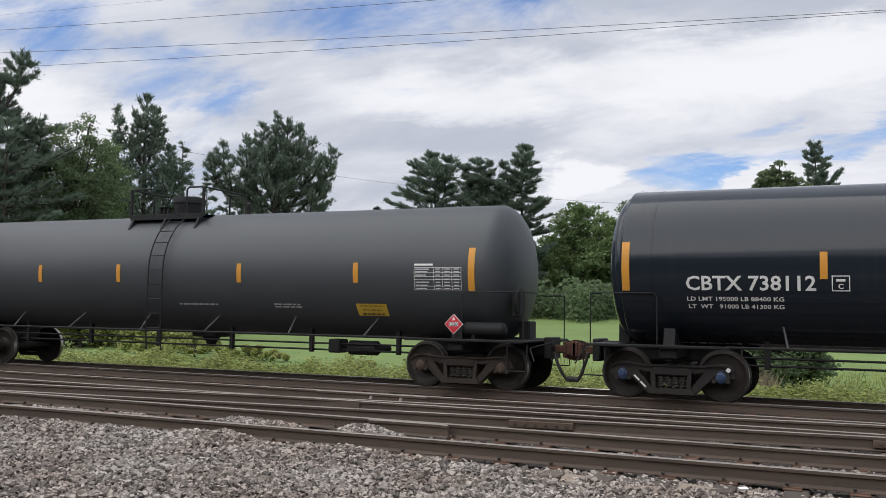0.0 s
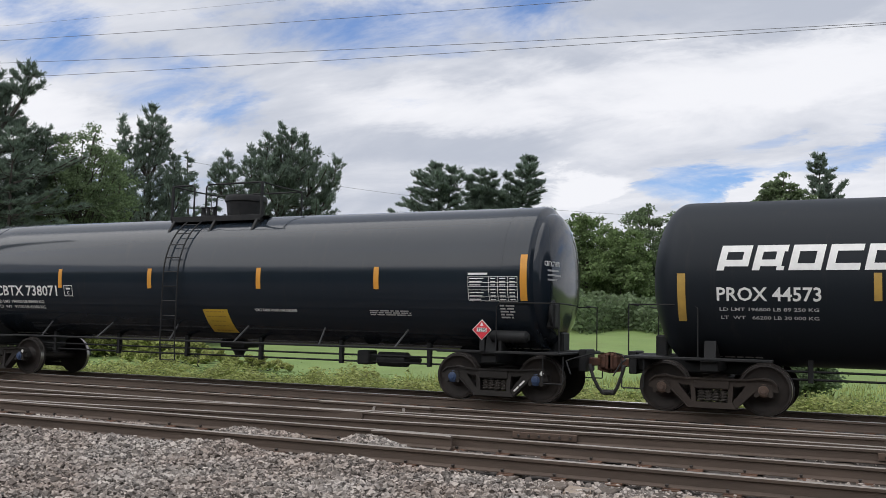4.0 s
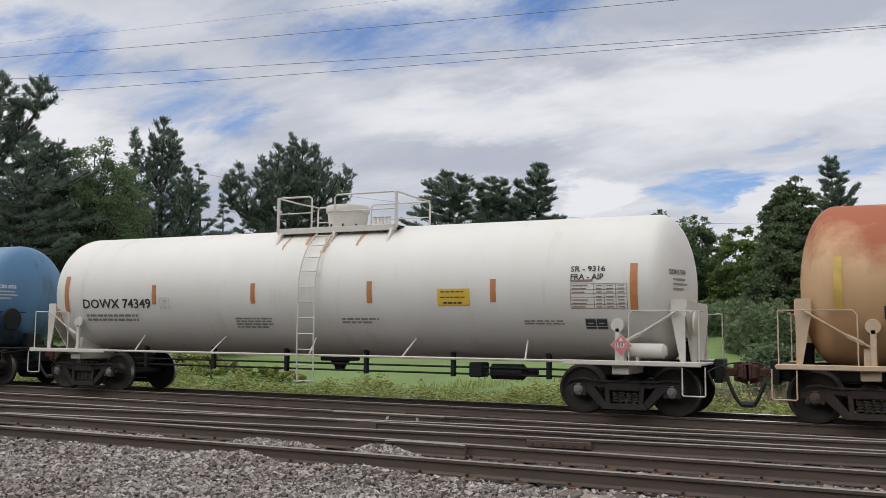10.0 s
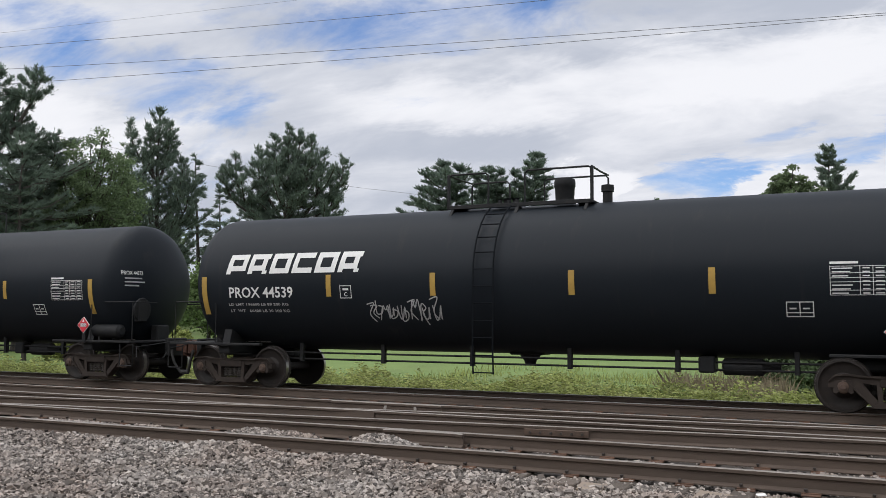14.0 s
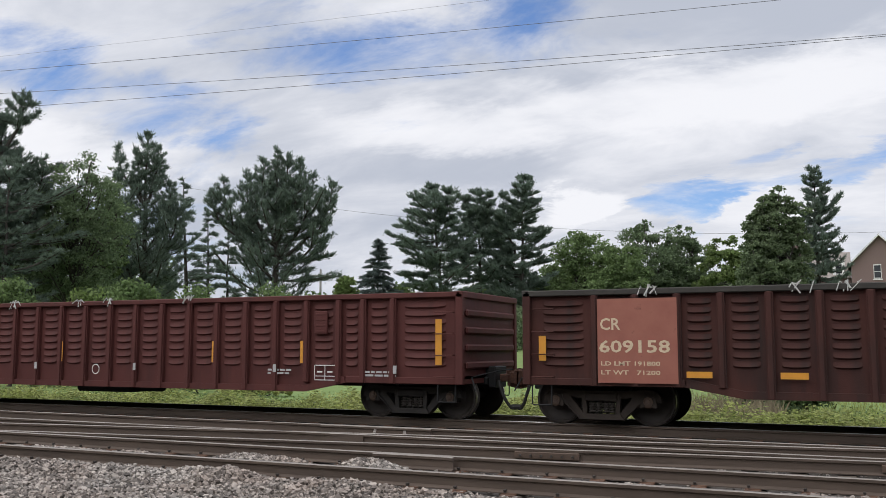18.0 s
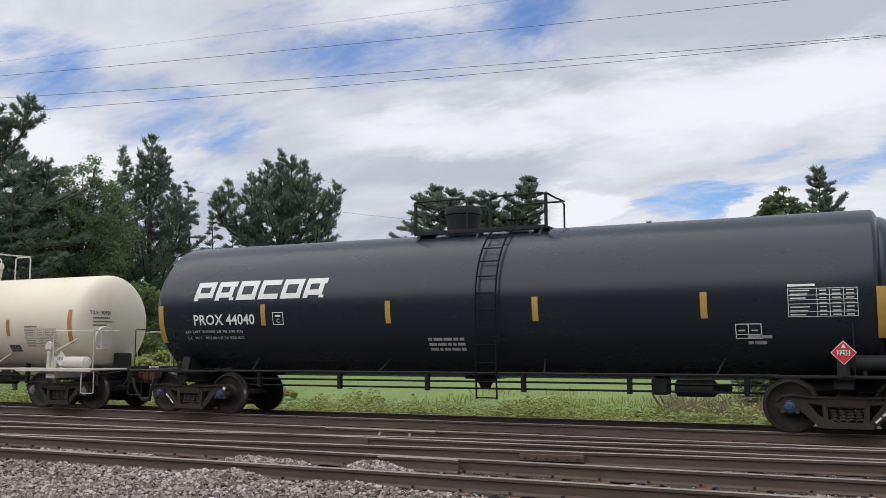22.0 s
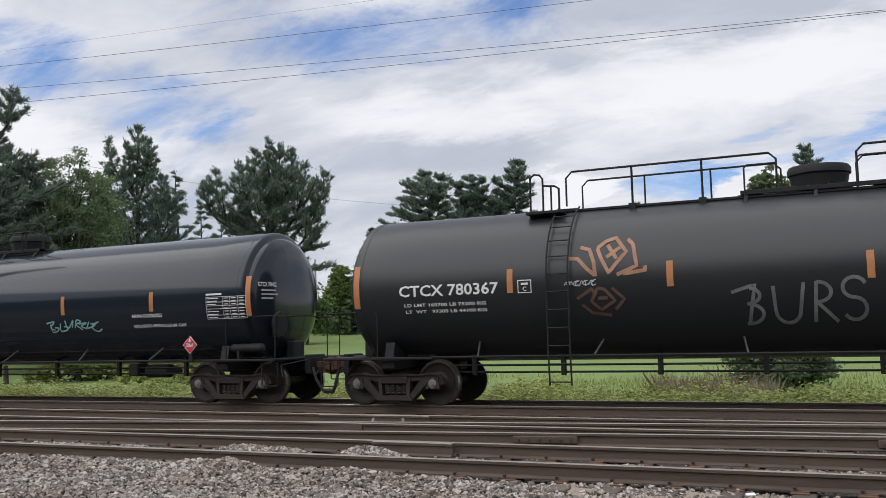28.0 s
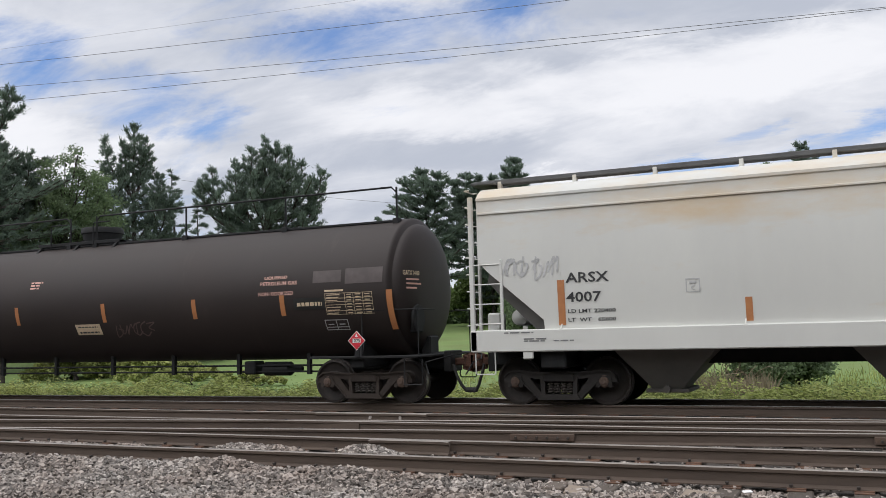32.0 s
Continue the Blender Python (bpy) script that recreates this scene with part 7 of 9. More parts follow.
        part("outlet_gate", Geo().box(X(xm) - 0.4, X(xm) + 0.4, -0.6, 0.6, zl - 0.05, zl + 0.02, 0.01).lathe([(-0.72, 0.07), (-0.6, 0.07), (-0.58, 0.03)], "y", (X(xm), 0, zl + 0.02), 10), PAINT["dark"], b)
    part("center_sill", Geo().box(X(0.6), X(L - 0.6), -0.3, 0.3, 0.75, zs0 + 0.2, 0.02), M_FRAME, car)
    for x in (2.15, L - 2.15):
        truck(car, x, s.get("cap", M_CAPR), M_STEEL, L)
        part("body_bolster", Geo().box(X(x) - 0.25, X(x) + 0.25, -1.4, 1.4, 0.72, zs0 + 0.1, 0.03), M_FRAME, car)
    marks(car, sk, s)
    return car

# -- gondola cars --
def gondola_car(s):
    L = s["U1"] - s["U0"]
    car = empty("gondola_car", pose((s["U0"] + s["U1"]) / 2, YC, 0), s["label"], "gondola", "freight cars of the train")
    X = lambda d: d - L / 2
    p, e, zt, zl, zh = s["paint"], s["e"], s["top"], s["low"], s["high"]
    sk = Skin(L, lambda z: -1.53, s.get("nom"))
    posts = [x * sk.k for x in s["posts"]]
    d0, d1 = s["belly"]
    for yy in (-1, 1):
        y0, y1 = sorted((yy * 1.43, yy * 1.46))
        part("side_sheet", Geo().prism([(X(e), zh), (X(d0[0]), zh), (X(d0[1]), zl), (X(d1[0]), zl), (X(d1[1]), zh), (X(L - e), zh), (X(L - e), zt), (X(e), zt)], y0, y1), p, car)
        part("top_chord", Geo().box(X(e), X(L - e), *sorted((yy * 1.38, yy * 1.56)), zt - 0.07, zt + 0.04, 0.015), s.get("rim", p), car)
        g = Geo()
        g.prism([(X(d0[0]), zh), (X(d0[1]), zl), (X(d1[0]), zl), (X(d1[1]), zh), (X(d1[1]) - 0.05, zh + 0.14), (X(d1[0]) - 0.02, zl + 0.13), (X(d0[1]) + 0.02, zl + 0.13), (X(d0[0]) + 0.05, zh + 0.14)], *sorted((yy * 1.46, yy * 1.53)))
        part("bottom_chord", g, p, car)
        for a, b in ((e, d0[0]), (d1[1], L - e)):
            part("bottom_chord", Geo().box(X(a), X(b), *sorted((yy * 1.46, yy * 1.53)), zh, zh + 0.13, 0.01), p, car)
        for x in posts:
            zz = zl if d0[1] < x < d1[0] else zh
            key = ("post", p.name, zz, yy)
            me = share(key, lambda: Geo().prism([(-0.07, 0), (0.07, 0), (0.07, zt - zz - 0.07), (-0.07, zt - zz - 0.07)], *sorted((yy * 1.46, yy * 1.54))).box(-0.045, 0.045, *sorted((yy * 1.54, yy * 1.57)), 0, zt - zz - 0.07, 0.01).mesh("side_post", p))
            put("side_post", me, car, pose(X(x), 0, zz))
        # ribbed panels between the posts
        edges = [e + 0.12] + list(posts) + [L - e - 0.1]
        for a, b in zip(edges, edges[1:]):
            w = round(b - a - 0.2, 2)
            mid = (a + b) / 2
            if w < 0.25 or any(u < mid < v for u, v in s.get("plain", ())):
                continue
            z0, nr = zl + 0.5, 8
            h = (zt - 0.14 - z0) / nr
            def rib(g, z):
                # a pressed rib, open below like a louvre: it bulges out downwards and its lower edge sags
                vs, sec = [], ((-0.5, 0.0, 0.25), (-0.42, 0.8, 0.05), (-0.2, 1.0, -0.05), (0.2, 1.0, -0.05), (0.42, 0.8, 0.05), (0.5, 0.0, 0.25))
                for u, k, sag in sec:
                    for dz, dy in ((0.42, 0.0), (0.1, 0.018), (-0.16 + sag * 0.6, 0.046), (-0.34 + sag * 0.6, 0.0)):
                        vs.append((u * w * 0.76, yy * (1.4605 + dy * k), z + dz * h))
                fs = []
                for i in range(5):
                    for j in range(3):
                        q = (i * 4 + j, i * 4 + j + 4, i * 4 + j + 5, i * 4 + j + 1)
                        fs.append(q[::-1] if yy < 0 else q)
                return g.add(vs, fs)
            if yy < 0:
                me = share(("rib", p.name, w), lambda: rib(Geo(), 0).mesh("rib", p, 25))
                for i in range(nr):
                    put("rib", me, car, pose(X(mid), 0, z0 + h * (i + 0.5)))
            else:
                g = Geo()
                for i in range(nr):
                    rib(g, z0 + h * (i + 0.5))
                tagged(part("ribbed_panel", g, p, car, m=pose(X(mid), 0, 0)), kind="stuff")
    for side in (-1, 1):
        xe = X(e) if side < 0 else X(L - e)
        part("end_wall", Geo().box(*sorted((xe, xe - side * 0.06)), -1.46, 1.46, zh, zt, 0.01), p, car)
        part("end_chord", Geo().box(*sorted((xe + side * 0.06, xe - side * 0.08)), -1.56, 1.56, zt - 0.08, zt + 0.05, 0.015), s.get("rim", p), car)
        for k in range(4):
            z = zh + 0.3 + k * (zt - zh - 0.4) / 4
            part("end_rib", Geo().box(*sorted((xe, xe + side * 0.07)), -1.35, 1.35, z, z + 0.14, 0.03), p, car)
        for yy in (-1, 1):
            part("corner_post", Geo().box(*sorted((xe + side * 0.05, xe - side * 0.1)), *sorted((yy * 1.44, yy * 1.56)), zh, zt, 0.012), p, car)
            for k in range(4):
                z = zh + 0.15 + k * 0.42
                part("grab_iron", Geo().tube([(xe - side * 0.14, yy * 1.5, z), (xe - side * 0.14, yy * 1.6, z), (xe - side * 0.56, yy * 1.6, z), (xe - side * 0.56, yy * 1.5, z)], 0.012, 5), p, car)
            step_loop(car, *sorted((xe - side * 0.12, xe - side * 0.5)), 0.38, zh, yy * 1.5, M_FRAME)
        end_gear(car, L, side, p)
        part("brake_wheel", Geo().lathe([(-0.02, 0.27), (0.02, 0.29), (0.04, 0.25)], "x", (xe + side * 0.16, 0.7, zt - 0.55), 16), M_FRAME, car) if side < 0 else None
    part("floor_plate", Geo().box(X(e), X(L - e), -1.43, 1.43, zh + 0.1, zh + 0.16), p, car)
    part("center_sill", Geo().box(X(0.6), X(L - 0.6), -0.32, 0.32, 0.68, zh + 0.12, 0.02), M_FRAME, car)
    part("brake_cylinder", Geo().box(X(L / 2) - 0.9, X(L / 2) + 0.9, -0.9, -0.3, 0.36, 0.6, 0.06).lathe([(-0.3, 0.12), (0.3, 0.12)], "x", (X(L / 2) + 1.3, -0.6, 0.5), 12), M_FRAME, car)
    for x in (1.98, L - 1.98):
        truck(car, x, M_CAPR, M_STEELB if s.get("brown") else M_STEEL, L)
        part("body_bolster", Geo().box(X(x) - 0.25, X(x) + 0.25, -1.4, 1.4, zh - 0.02, zh + 0.1, 0.02), M_FRAME, car)
    x, z0, z1 = s["holder"]
    h = part("card_holder", Geo().box(X(x) - 0.16, X(x) + 0.16, -1.555, -1.5, z0, z1, 0.012), p, car, "flat steel card holder")
    for k in range(4):
        z = z0 + (z1 - z0) * (k + 0.5) / 4
        part("slot", Geo().box(X(x) - 0.11, X(x) + 0.11, -1.563, -1.553, z - 0.02, z + 0.02, 0.004), s.get("rim", p), h)
    rng = random.Random(int(s["U0"]))
    rag = mat("grey_rag", (0.42, 0.42, 0.4), 0.85, col2=(0.62, 0.62, 0.6), scale=14)
    for x in s["scraps"]:
        g = Geo()
        for k in range(5):
            a, b = x + rng.uniform(-0.16, 0.16), rng.uniform(-1.57, -1.5)
            g.tube([(X(a), b, zt + 0.05), (X(a) + rng.uniform(-0.1, 0.1), b - 0.03, zt + rng.uniform(0.06, 0.11)), (X(a) + rng.uniform(-0.12, 0.12), b - 0.05, zt - rng.uniform(0.0, 0.12))], rng.uniform(0.008, 0.018), 4)
        part("scrap", g, rag, car, "pale scrap caught on the rim")
    marks(car, sk, s)
    return car

# ---- the cars, in the order in which they pass ----
def data(a, b, x0, x1, z, h=0.075, gap=0.13):
    return [(a, x0, x1, z, z + h), (b, x0 + 0.02, x1, z - gap, z - gap + h)]

def train():
    P = PAINT
    cars = []
    W, G = M_WHITE, M_GREYL
    # jacketed black tank cars of one series
    def series(u0, u1, ident, l1, l2, **kw):
        L = u1 - u0
        d = dict(U0=u0, U1=u1, R=1.5, paint=P["gloss"], head=(0.42, True), inset=0.86, cap=M_CAPB, label="glossy black tank car with amber stripes and blue bearing caps", mark=(ident, 2.41, 4.55, 1.98, 2.24), lines=data(l1, l2, 2.42, 4.04, 1.80),
                 plate=(4.79, 5.07, 1.98, 2.24), stripes=(4.67, 7.5, 10.58, 13.52), sz=(2.18, 2.64), ends=(1.34, L - 1.34), ez=(1.97, 2.86), table=(L - 2.49, L - 1.46, 1.96, 2.44), placard=(L - 2.29, 1.4, "3295"),
                 bars=((L - 1.85, L - 1.55, 1.62, 1.9, 5), (13.3, 14.25, 1.64, 1.76, 3), (2.0, 3.3, 1.02, 1.06, 1), (L - 2.3, L - 1.1, 1.02, 1.06, 1)), plat=(8.2, 10.7), gap=(9.55, 10.1), domes=[("manway", 9.05, 0.46, 0.62), ("valves", 10.1, 0.3, 0.42)],
                 ladders=(9.9,), res=(L - 2.1, L - 1.3, 1.28, 0.12), seams=(1.8, L - 1.8), struts=6, strutmat=M_STRUT, railh=0.78)
        d.update(kw)
        d["lines"] = list(d["lines"]) + [("VENT TANK WHEN UNLOADING", 10.4, 11.5, 1.69, 1.75)]
        cars.append(tank_car(d))
    # an older black-green tank car leads
    L = 18.03
    cars.append(tank_car(dict(U0=-23.4, U1=-5.15, nom=18.25, R=1.42, paint=P["slate"], head=(0.6, False), inset=0.98, cap=M_CAPR, steel=M_STEELB, label="dark slate-grey tank car with a round valve housing", stripes=(4.9, 7.44, 10.94, 13.91), sz=(2.1, 2.52), stripe=M_AMBER, ends=(1.5, 16.52), ez=(1.94, 2.8),
                              table=(15.27, 16.31, 1.96, 2.42), placard=(16.05, 1.29, "1230"), bars=((9.14, 10.24, 1.58, 1.64, 1), (11.77, 12.47, 1.55, 1.66, 2), (16.0, 17.0, 0.98, 1.02, 1)), signs=((13.84, 14.56, 1.42, 1.67, M_SIGN, M_DARKL, "yellow warning sign", 3),),
                              plat=(7.2, 9.4), gap=(7.9, 8.9), domes=[("manway", 8.3, 0.36, 0.55), ("valves", 7.6, 0.2, 0.35), ("vent", 10.1, 0.05, 0.4)], ladders=(8.65,), res=(16.3, 17.2, 1.2, 0.14), struts=6, strutmat=M_STRUT)))
    series(-5.15, 12.89, "CBTX 738112", "LD LMT 195000 LB 88400 KG", "LT  WT   91000 LB 41300 KG")
    series(12.89, 30.93, "CBTX 738061", "LD LMT 194900 LB 88400 KG", "LT  WT   91100 LB 41300 KG")
    series(30.93, 48.95, "CBTX 738063", "LD LMT 195100 LB 88450 KG", "LT  WT   90900 LB 41250 KG")
    series(48.95, 67.01, "CBTX 738071", "LD LMT 194900 LB 88400 KG", "LT  WT   91100 LB 41300 KG", plat=(7.5, 10.1), gap=(8.15, 8.5), domes=[("manway", 9.05, 0.46, 0.62), ("valves", 8.0, 0.28, 0.4)], ladders=(8.2,),
           signs=((8.95, 9.64, 1.2, 1.72, M_SIGN, M_YELL, "large yellow notice", 5),))

    # unjacketed black tank cars with a big white device
    def device(u0, u1, L, ident, l1, l2, **kw):
        d = dict(U0=u0, U1=u1, nom=L, R=1.53, zb=0.86, pw=0.62, ladmat=mat("sooty_black_steel", (0.0095, 0.0115, 0.014), 0.9, col2=(0.014, 0.0155, 0.018), scale=6, spec=0.05), paint=P["satin"], head=(0.68, False), inset=0.92, cap=M_CAPR, steel=M_STEELB, stripe=M_AMBERD, label="black tank car with a large white block device", logo=(2.25, 5.75, 2.53, 2.97), mark=(ident, 2.22, 3.9, 2.0, 2.24),
                 lines=data(l1, l2, 2.26, 3.86, 1.83, 0.06, 0.14), lineink=M_GREYL, plate=(4.96, 5.26, 1.98, 2.25), stripes=(4.75, 7.4, 10.3, 12.95), sz=(2.02, 2.48), ends=(1.62, L - 1.7), ez=(1.64, 2.48),
                 table=(L - 3.1, L - 2.02, 1.98, 2.47), plate2=(L - 3.8, L - 3.36, 1.62, 1.88), placard=(L - 2.25, 1.38, "3295"), bars=((1.9, 2.9, 1.0, 1.04, 1), (L - 2.2, L - 1.2, 1.0, 1.04, 1)),
                 plat=(7.3, 10.4), gap=(8.2, 9.0), domes=[("manway", 9.55, 0.28, 0.3), ("valves", 8.45, 0.32, 0.3), ("vent", 10.55, 0.1, 0.55)], ladders=(8.5,), ladder_low=0.5, res=(L - 2.0, L - 1.1, 1.23, 0.16), struts=0, siderail=False, railh=0.68)
        d.update(kw)
        cars.append(tank_car(d))
    TEAL = mat("teal_spray_paint", (0.17, 0.42, 0.4), 0.6, col2=(0.35, 0.5, 0.5), scale=6)
    DIM = mat("faint_spray_paint", (0.11, 0.115, 0.12), 0.6)
    device(67.01, 85.05, 17.94, "PROX 44573", "LD LMT 196800 LB 89 250 KG", "LT  WT   66200 LB 30 000 KG")
    device(85.05, 102.81, 17.66, "PROX 44733", "LD LMT 197000 LB 89 400 KG", "LT  WT   66000 LB 29 930 KG", placard=(15.4, 1.36, "3295"),
           extra=(lambda c, k: throwup(c, k, 8.62, 10.9, 1.38, 2.16, None, TEAL, 5, 5, None, 0.05, 1.3), lambda c, k: throwup(c, k, 8.7, 10.82, 1.44, 2.1, None, TEAL, 25, 6, None, 0.03, 1.3),
                  lambda c, k: throwup(c, k, 11.12, 13.6, 1.48, 2.3, None, W, 8, 6, None, 0.032, 1.3), lambda c, k: scribble(c, k, 3.9, 5.5, 1.65, 2.15, 9, DIM, 4, 0.02)))
    device(102.81, 120.7, 17.8, "PROX 44558", "LD LMT 196700 LB 89 200 KG", "LT  WT   66300 LB 30 100 KG", stripes=(4.72, 7.47, 10.47, 13.09), ends=(1.73, 16.1), signs=((11.88, 12.62, 1.7, 1.95, M_SIGN, M_DARKL, "yellow emergency sign", 3),), domes=[("valves", 9.6, 0.36, 0.32), ("manway", 8.1, 0.22, 0.26)], ladders=(9.7,), gap=(8.9, 9.4))
    L = 18.0
    cars.append(tank_car(dict(U0=120.7, U1=138.78, nom=18, R=1.49, paint=P["gloss"], head=(0.5, True), inset=1.0, cap=M_CAPB, label="glossy black tank car with thermal protection lettering", mark=("CBTX  736948", 1.8, 4.4, 1.95, 2.2), lines=data("LD LMT 195300 LB 88550 KG", "LT  WT   90700 LB 41150 KG", 2.3, 4.3, 1.76)
                              + [("THERMAL PROTECTION", 6.09, 6.9, 2.15, 2.21), ("SYSTEM EQUIPPED", 6.09, 6.8, 2.05, 2.11)], plate=(4.75, 5.05, 1.96, 2.2), stripe=M_ORANGE, stripes=(4.48, 7.38, 10.76, 13.56), sz=(2.0, 2.46), ends=(1.32, 16.66), ez=(1.66, 2.48),
                              table=(15.37, 16.44, 2.1, 2.58), placard=(15.91, 1.49, "3295"), bars=((2.4, 4.6, 1.35, 1.58, 3), (7.6, 8.1, 1.85, 1.95, 2), (12.2, 12.86, 1.68, 1.92, 3), (14.6, 15.2, 1.52, 1.6, 1), (8.4, 9.0, 2.65, 2.72, 2)),
                              plat=(7.9, 10.5), gap=(9.0, 9.7), domes=[("valves", 8.9, 0.35, 0.42), ("vent", 10.9, 0.06, 0.3)], ladders=(9.72,), seams=(1.75, 10.7, 16.25), struts=6, strutmat=M_STRUT, railh=0.72,
                              extra=(lambda c, k: scribble(c, k, 8.3, 8.9, 1.45, 1.65, 3, DIM, 2, 0.02), lambda c, k: part("jacking_plate", k.strip(k.strip(Geo(), 1.93, 2.14, 1.08, 1.33, 0.008), 2.01, 2.05, 1.0, 1.05, 0.008), M_GREYL, c, "small grey plate with an arrow")))))
    # the blue car
    BL = mat("blue_trim", (0.06, 0.13, 0.22), 0.6, col2=(0.1, 0.19, 0.29), scale=4, col3=(0.12, 0.06, 0.04), scale3=2, lo3=0.62, hi3=0.75)
    cars.append(tank_car(dict(U0=138.78, U1=155.5, nom=16.65, R=1.42, paint=P["blue"], head=(0.6, False), inset=0.95, topmat=BL, ladmat=BL, runmat=mat("brown_rust_run", (0.19, 0.15, 0.12), 0.85, col2=(0.13, 0.1, 0.085), scale=8, stretch=(4, 1, 0.6)), runs=((7.1, 3.5, 2.3, 0.05), (8.0, 3.6, 3.0, 0.12), (8.45, 3.6, 3.1, 0.2), (8.9, 3.6, 2.8, 0.12), (9.98, 3.4, 2.2, 0.05), (10.55, 3.3, 2.6, 0.04), (12.55, 3.3, 2.8, 0.03)), steel=M_STEELB, label="weathered blue tank car with rust-stained seams", mark=("CCBX 6006", 2.24, 4.12, 1.8, 2.06), bars=((2.3, 4.1, 1.5, 1.74, 2), (6.5, 6.85, 2.0, 2.3, 2), (13.4, 13.9, 1.4, 1.6, 2), (6.9, 7.2, 1.5, 1.75, 3)),
                              stripes=(4.28, 7.35, 9.91, 12.57), sz=(1.9, 2.34), ends=(1.25, 15.43), ez=(1.52, 2.38), table=(14.14, 15.23, 1.87, 2.4), plate2=(13.41, 13.89, 1.66, 1.94), placard=(14.6, 1.43, "3082"), red=mat("grey_placard", (0.32, 0.32, 0.33), 0.5),
                              signs=((9.93, 10.75, 1.71, 2.0, mat("pale_sign", (0.6, 0.57, 0.42), 0.6), M_DARKL, "pale emergency sign", 2), (8.9, 9.3, 2.34, 2.5, BL, BL, "small dark panel", 1)),
                              plat=(6.9, 10.1), gap=(7.7, 8.6), domes=[("manway", 8.25, 0.33, 0.5), ("valves", 9.3, 0.3, 0.25)], domemat=P["blue"], ladders=(8.62,), ladder_low=0.45, seams=(4.1, 7.38, 8.1, 9.96, 10.6, 11.4, 12.6, 14.1), struts=4, railh=0.72)))
    # the white and the tan car of one owner
    PALE = mat("pale_trim", (0.58, 0.55, 0.48), 0.6, col2=(0.66, 0.63, 0.57), scale=4, col3=(0.36, 0.22, 0.14), scale3=2.4, lo3=0.66, hi3=0.8)
    def pale_ends(c, k):
        L = k.L
        M = k.trim
        for sd in (-1, 1):
            x = sd * (L / 2 - 0.93)
            sh = part("head_shield", Geo().prism([(-1.12, 2.12), (1.12, 2.12), (1.2, 1.85), (0.55, 1.0), (-0.55, 1.0), (-1.2, 1.85)], x - 0.02, x + 0.02, "x"), M, c, "trapezoid steel shield before the tank head")
            for yy in (-1.2, 1.17):
                part("flange", Geo().prism([(x, 2.14), (x - sd * 0.24, 2.14), (x - sd * 0.26, 1.9), (x - sd * 0.1, 1.02), (x, 1.02)][::sd], yy, yy + 0.03), M, sh)
                y = yy - 0.06
                part("brace_rod", Geo().tube([(x - sd * 1.2, y, 1.3), (x - sd * 0.85, y, 1.48), (x - sd * 0.1, y, 1.95)], 0.022, 6).tube([(x - sd * 1.05, y, 1.38), (x - sd * 0.8, y, 1.51)], 0.04, 6), M, c)
                part("brace_post", Geo().box(x - sd * 1.2 - 0.05, x - sd * 1.2 + 0.05, y - 0.1, y - 0.04, 0.98, 1.62, 0.015).lathe([(y - 0.1, 0.12), (y - 0.05, 0.13)], "y", (x - sd * 1.2, 0, 1.66), 14), M, c)
        part("brake_wheel", Geo().lathe([(-0.02, 0.22), (0.02, 0.24), (0.04, 0.2)], "x", (L / 2 - 0.8, -0.9, 1.7), 18), M, c)
    def small_ends(c, k):
        for sd in (-1, 1):
            x = sd * (k.L / 2 - 2.1)
            part("brace_post", Geo().box(x - 0.05, x + 0.05, -1.42, -1.34, 0.98, 1.5, 0.015).lathe([(-1.42, 0.11), (-1.37, 0.12)], "y", (x, 0, 1.55), 14), k.trim, c)
            part("brace_rod", Geo().tube([(x, -1.36, 1.35), (x + sd * 0.9, -1.3, 1.75)], 0.02, 6), k.trim, c)
    cars.append(tank_car(dict(U0=155.5, U1=173.32, nom=17.75, R=1.45, paint=P["white"], head=(0.62, False), inset=0.95, trim=PALE, pale=True, cap=M_CAPG, label="dirty white tank car with pale ladder and rails", ink=M_DARKL, mark=("DOWX 74349", 2.34, 4.5, 2.0, 2.23), plate=(4.78, 5.07, 2.0, 2.25), plateink=M_GREYL,
                              stripe=M_ORANGE, stripes=(4.61, 7.46, 10.43, 13.2), sz=(2.1, 2.55), ends=(1.8, 15.96), ez=(1.92, 2.8), table=(14.76, 15.84, 1.97, 2.44), tableink=mat("brown_stencil", (0.2, 0.15, 0.12), 0.7), lines=[("SR - 9316", 14.77, 15.43, 2.66, 2.77), ("FRA - AIP", 14.77, 15.4, 2.51, 2.62)],
                              placard=(15.6, 1.3, "1993"), red=M_REDD, placwhite=PALE, bars=((2.4, 4.1, 1.68, 1.88, 2), (6.9, 7.9, 1.55, 1.8, 4), (9.7, 10.6, 1.66, 1.8, 2), (13.8, 14.6, 1.66, 1.76, 2)), barink=mat("faded_dark_stencil", (0.22, 0.2, 0.18), 0.7), plate2=(15.0, 15.44, 1.58, 1.79),
                              signs=((12.0, 12.7, 2.04, 2.37, M_SIGN, M_DARKL, "orange-yellow emergency sign", 3),), plat=(7.65, 10.7), gap=(8.55, 9.15), midrail=True, domes=[("manway", 9.0, 0.46, 0.62), ("valves", 9.95, 0.3, 0.35)], ladders=(8.94,), ladder_low=0.42, res=(15.75, 16.5, 1.2, 0.14), resmat=PALE, struts=5, railh=0.74,
                              runmat=mat("pale_rust_run", (0.5, 0.36, 0.24), 0.8, col2=(0.4, 0.22, 0.12), scale=6, stretch=(4, 1, 0.6)), runs=((8.0, 3.68, 3.3, 0.1), (8.6, 3.68, 3.4, 0.3), (9.1, 3.68, 3.2, 0.25), (9.9, 3.68, 3.35, 0.14), (1.5, 2.0, 1.3, 0.1)), extra=(pale_ends,))))
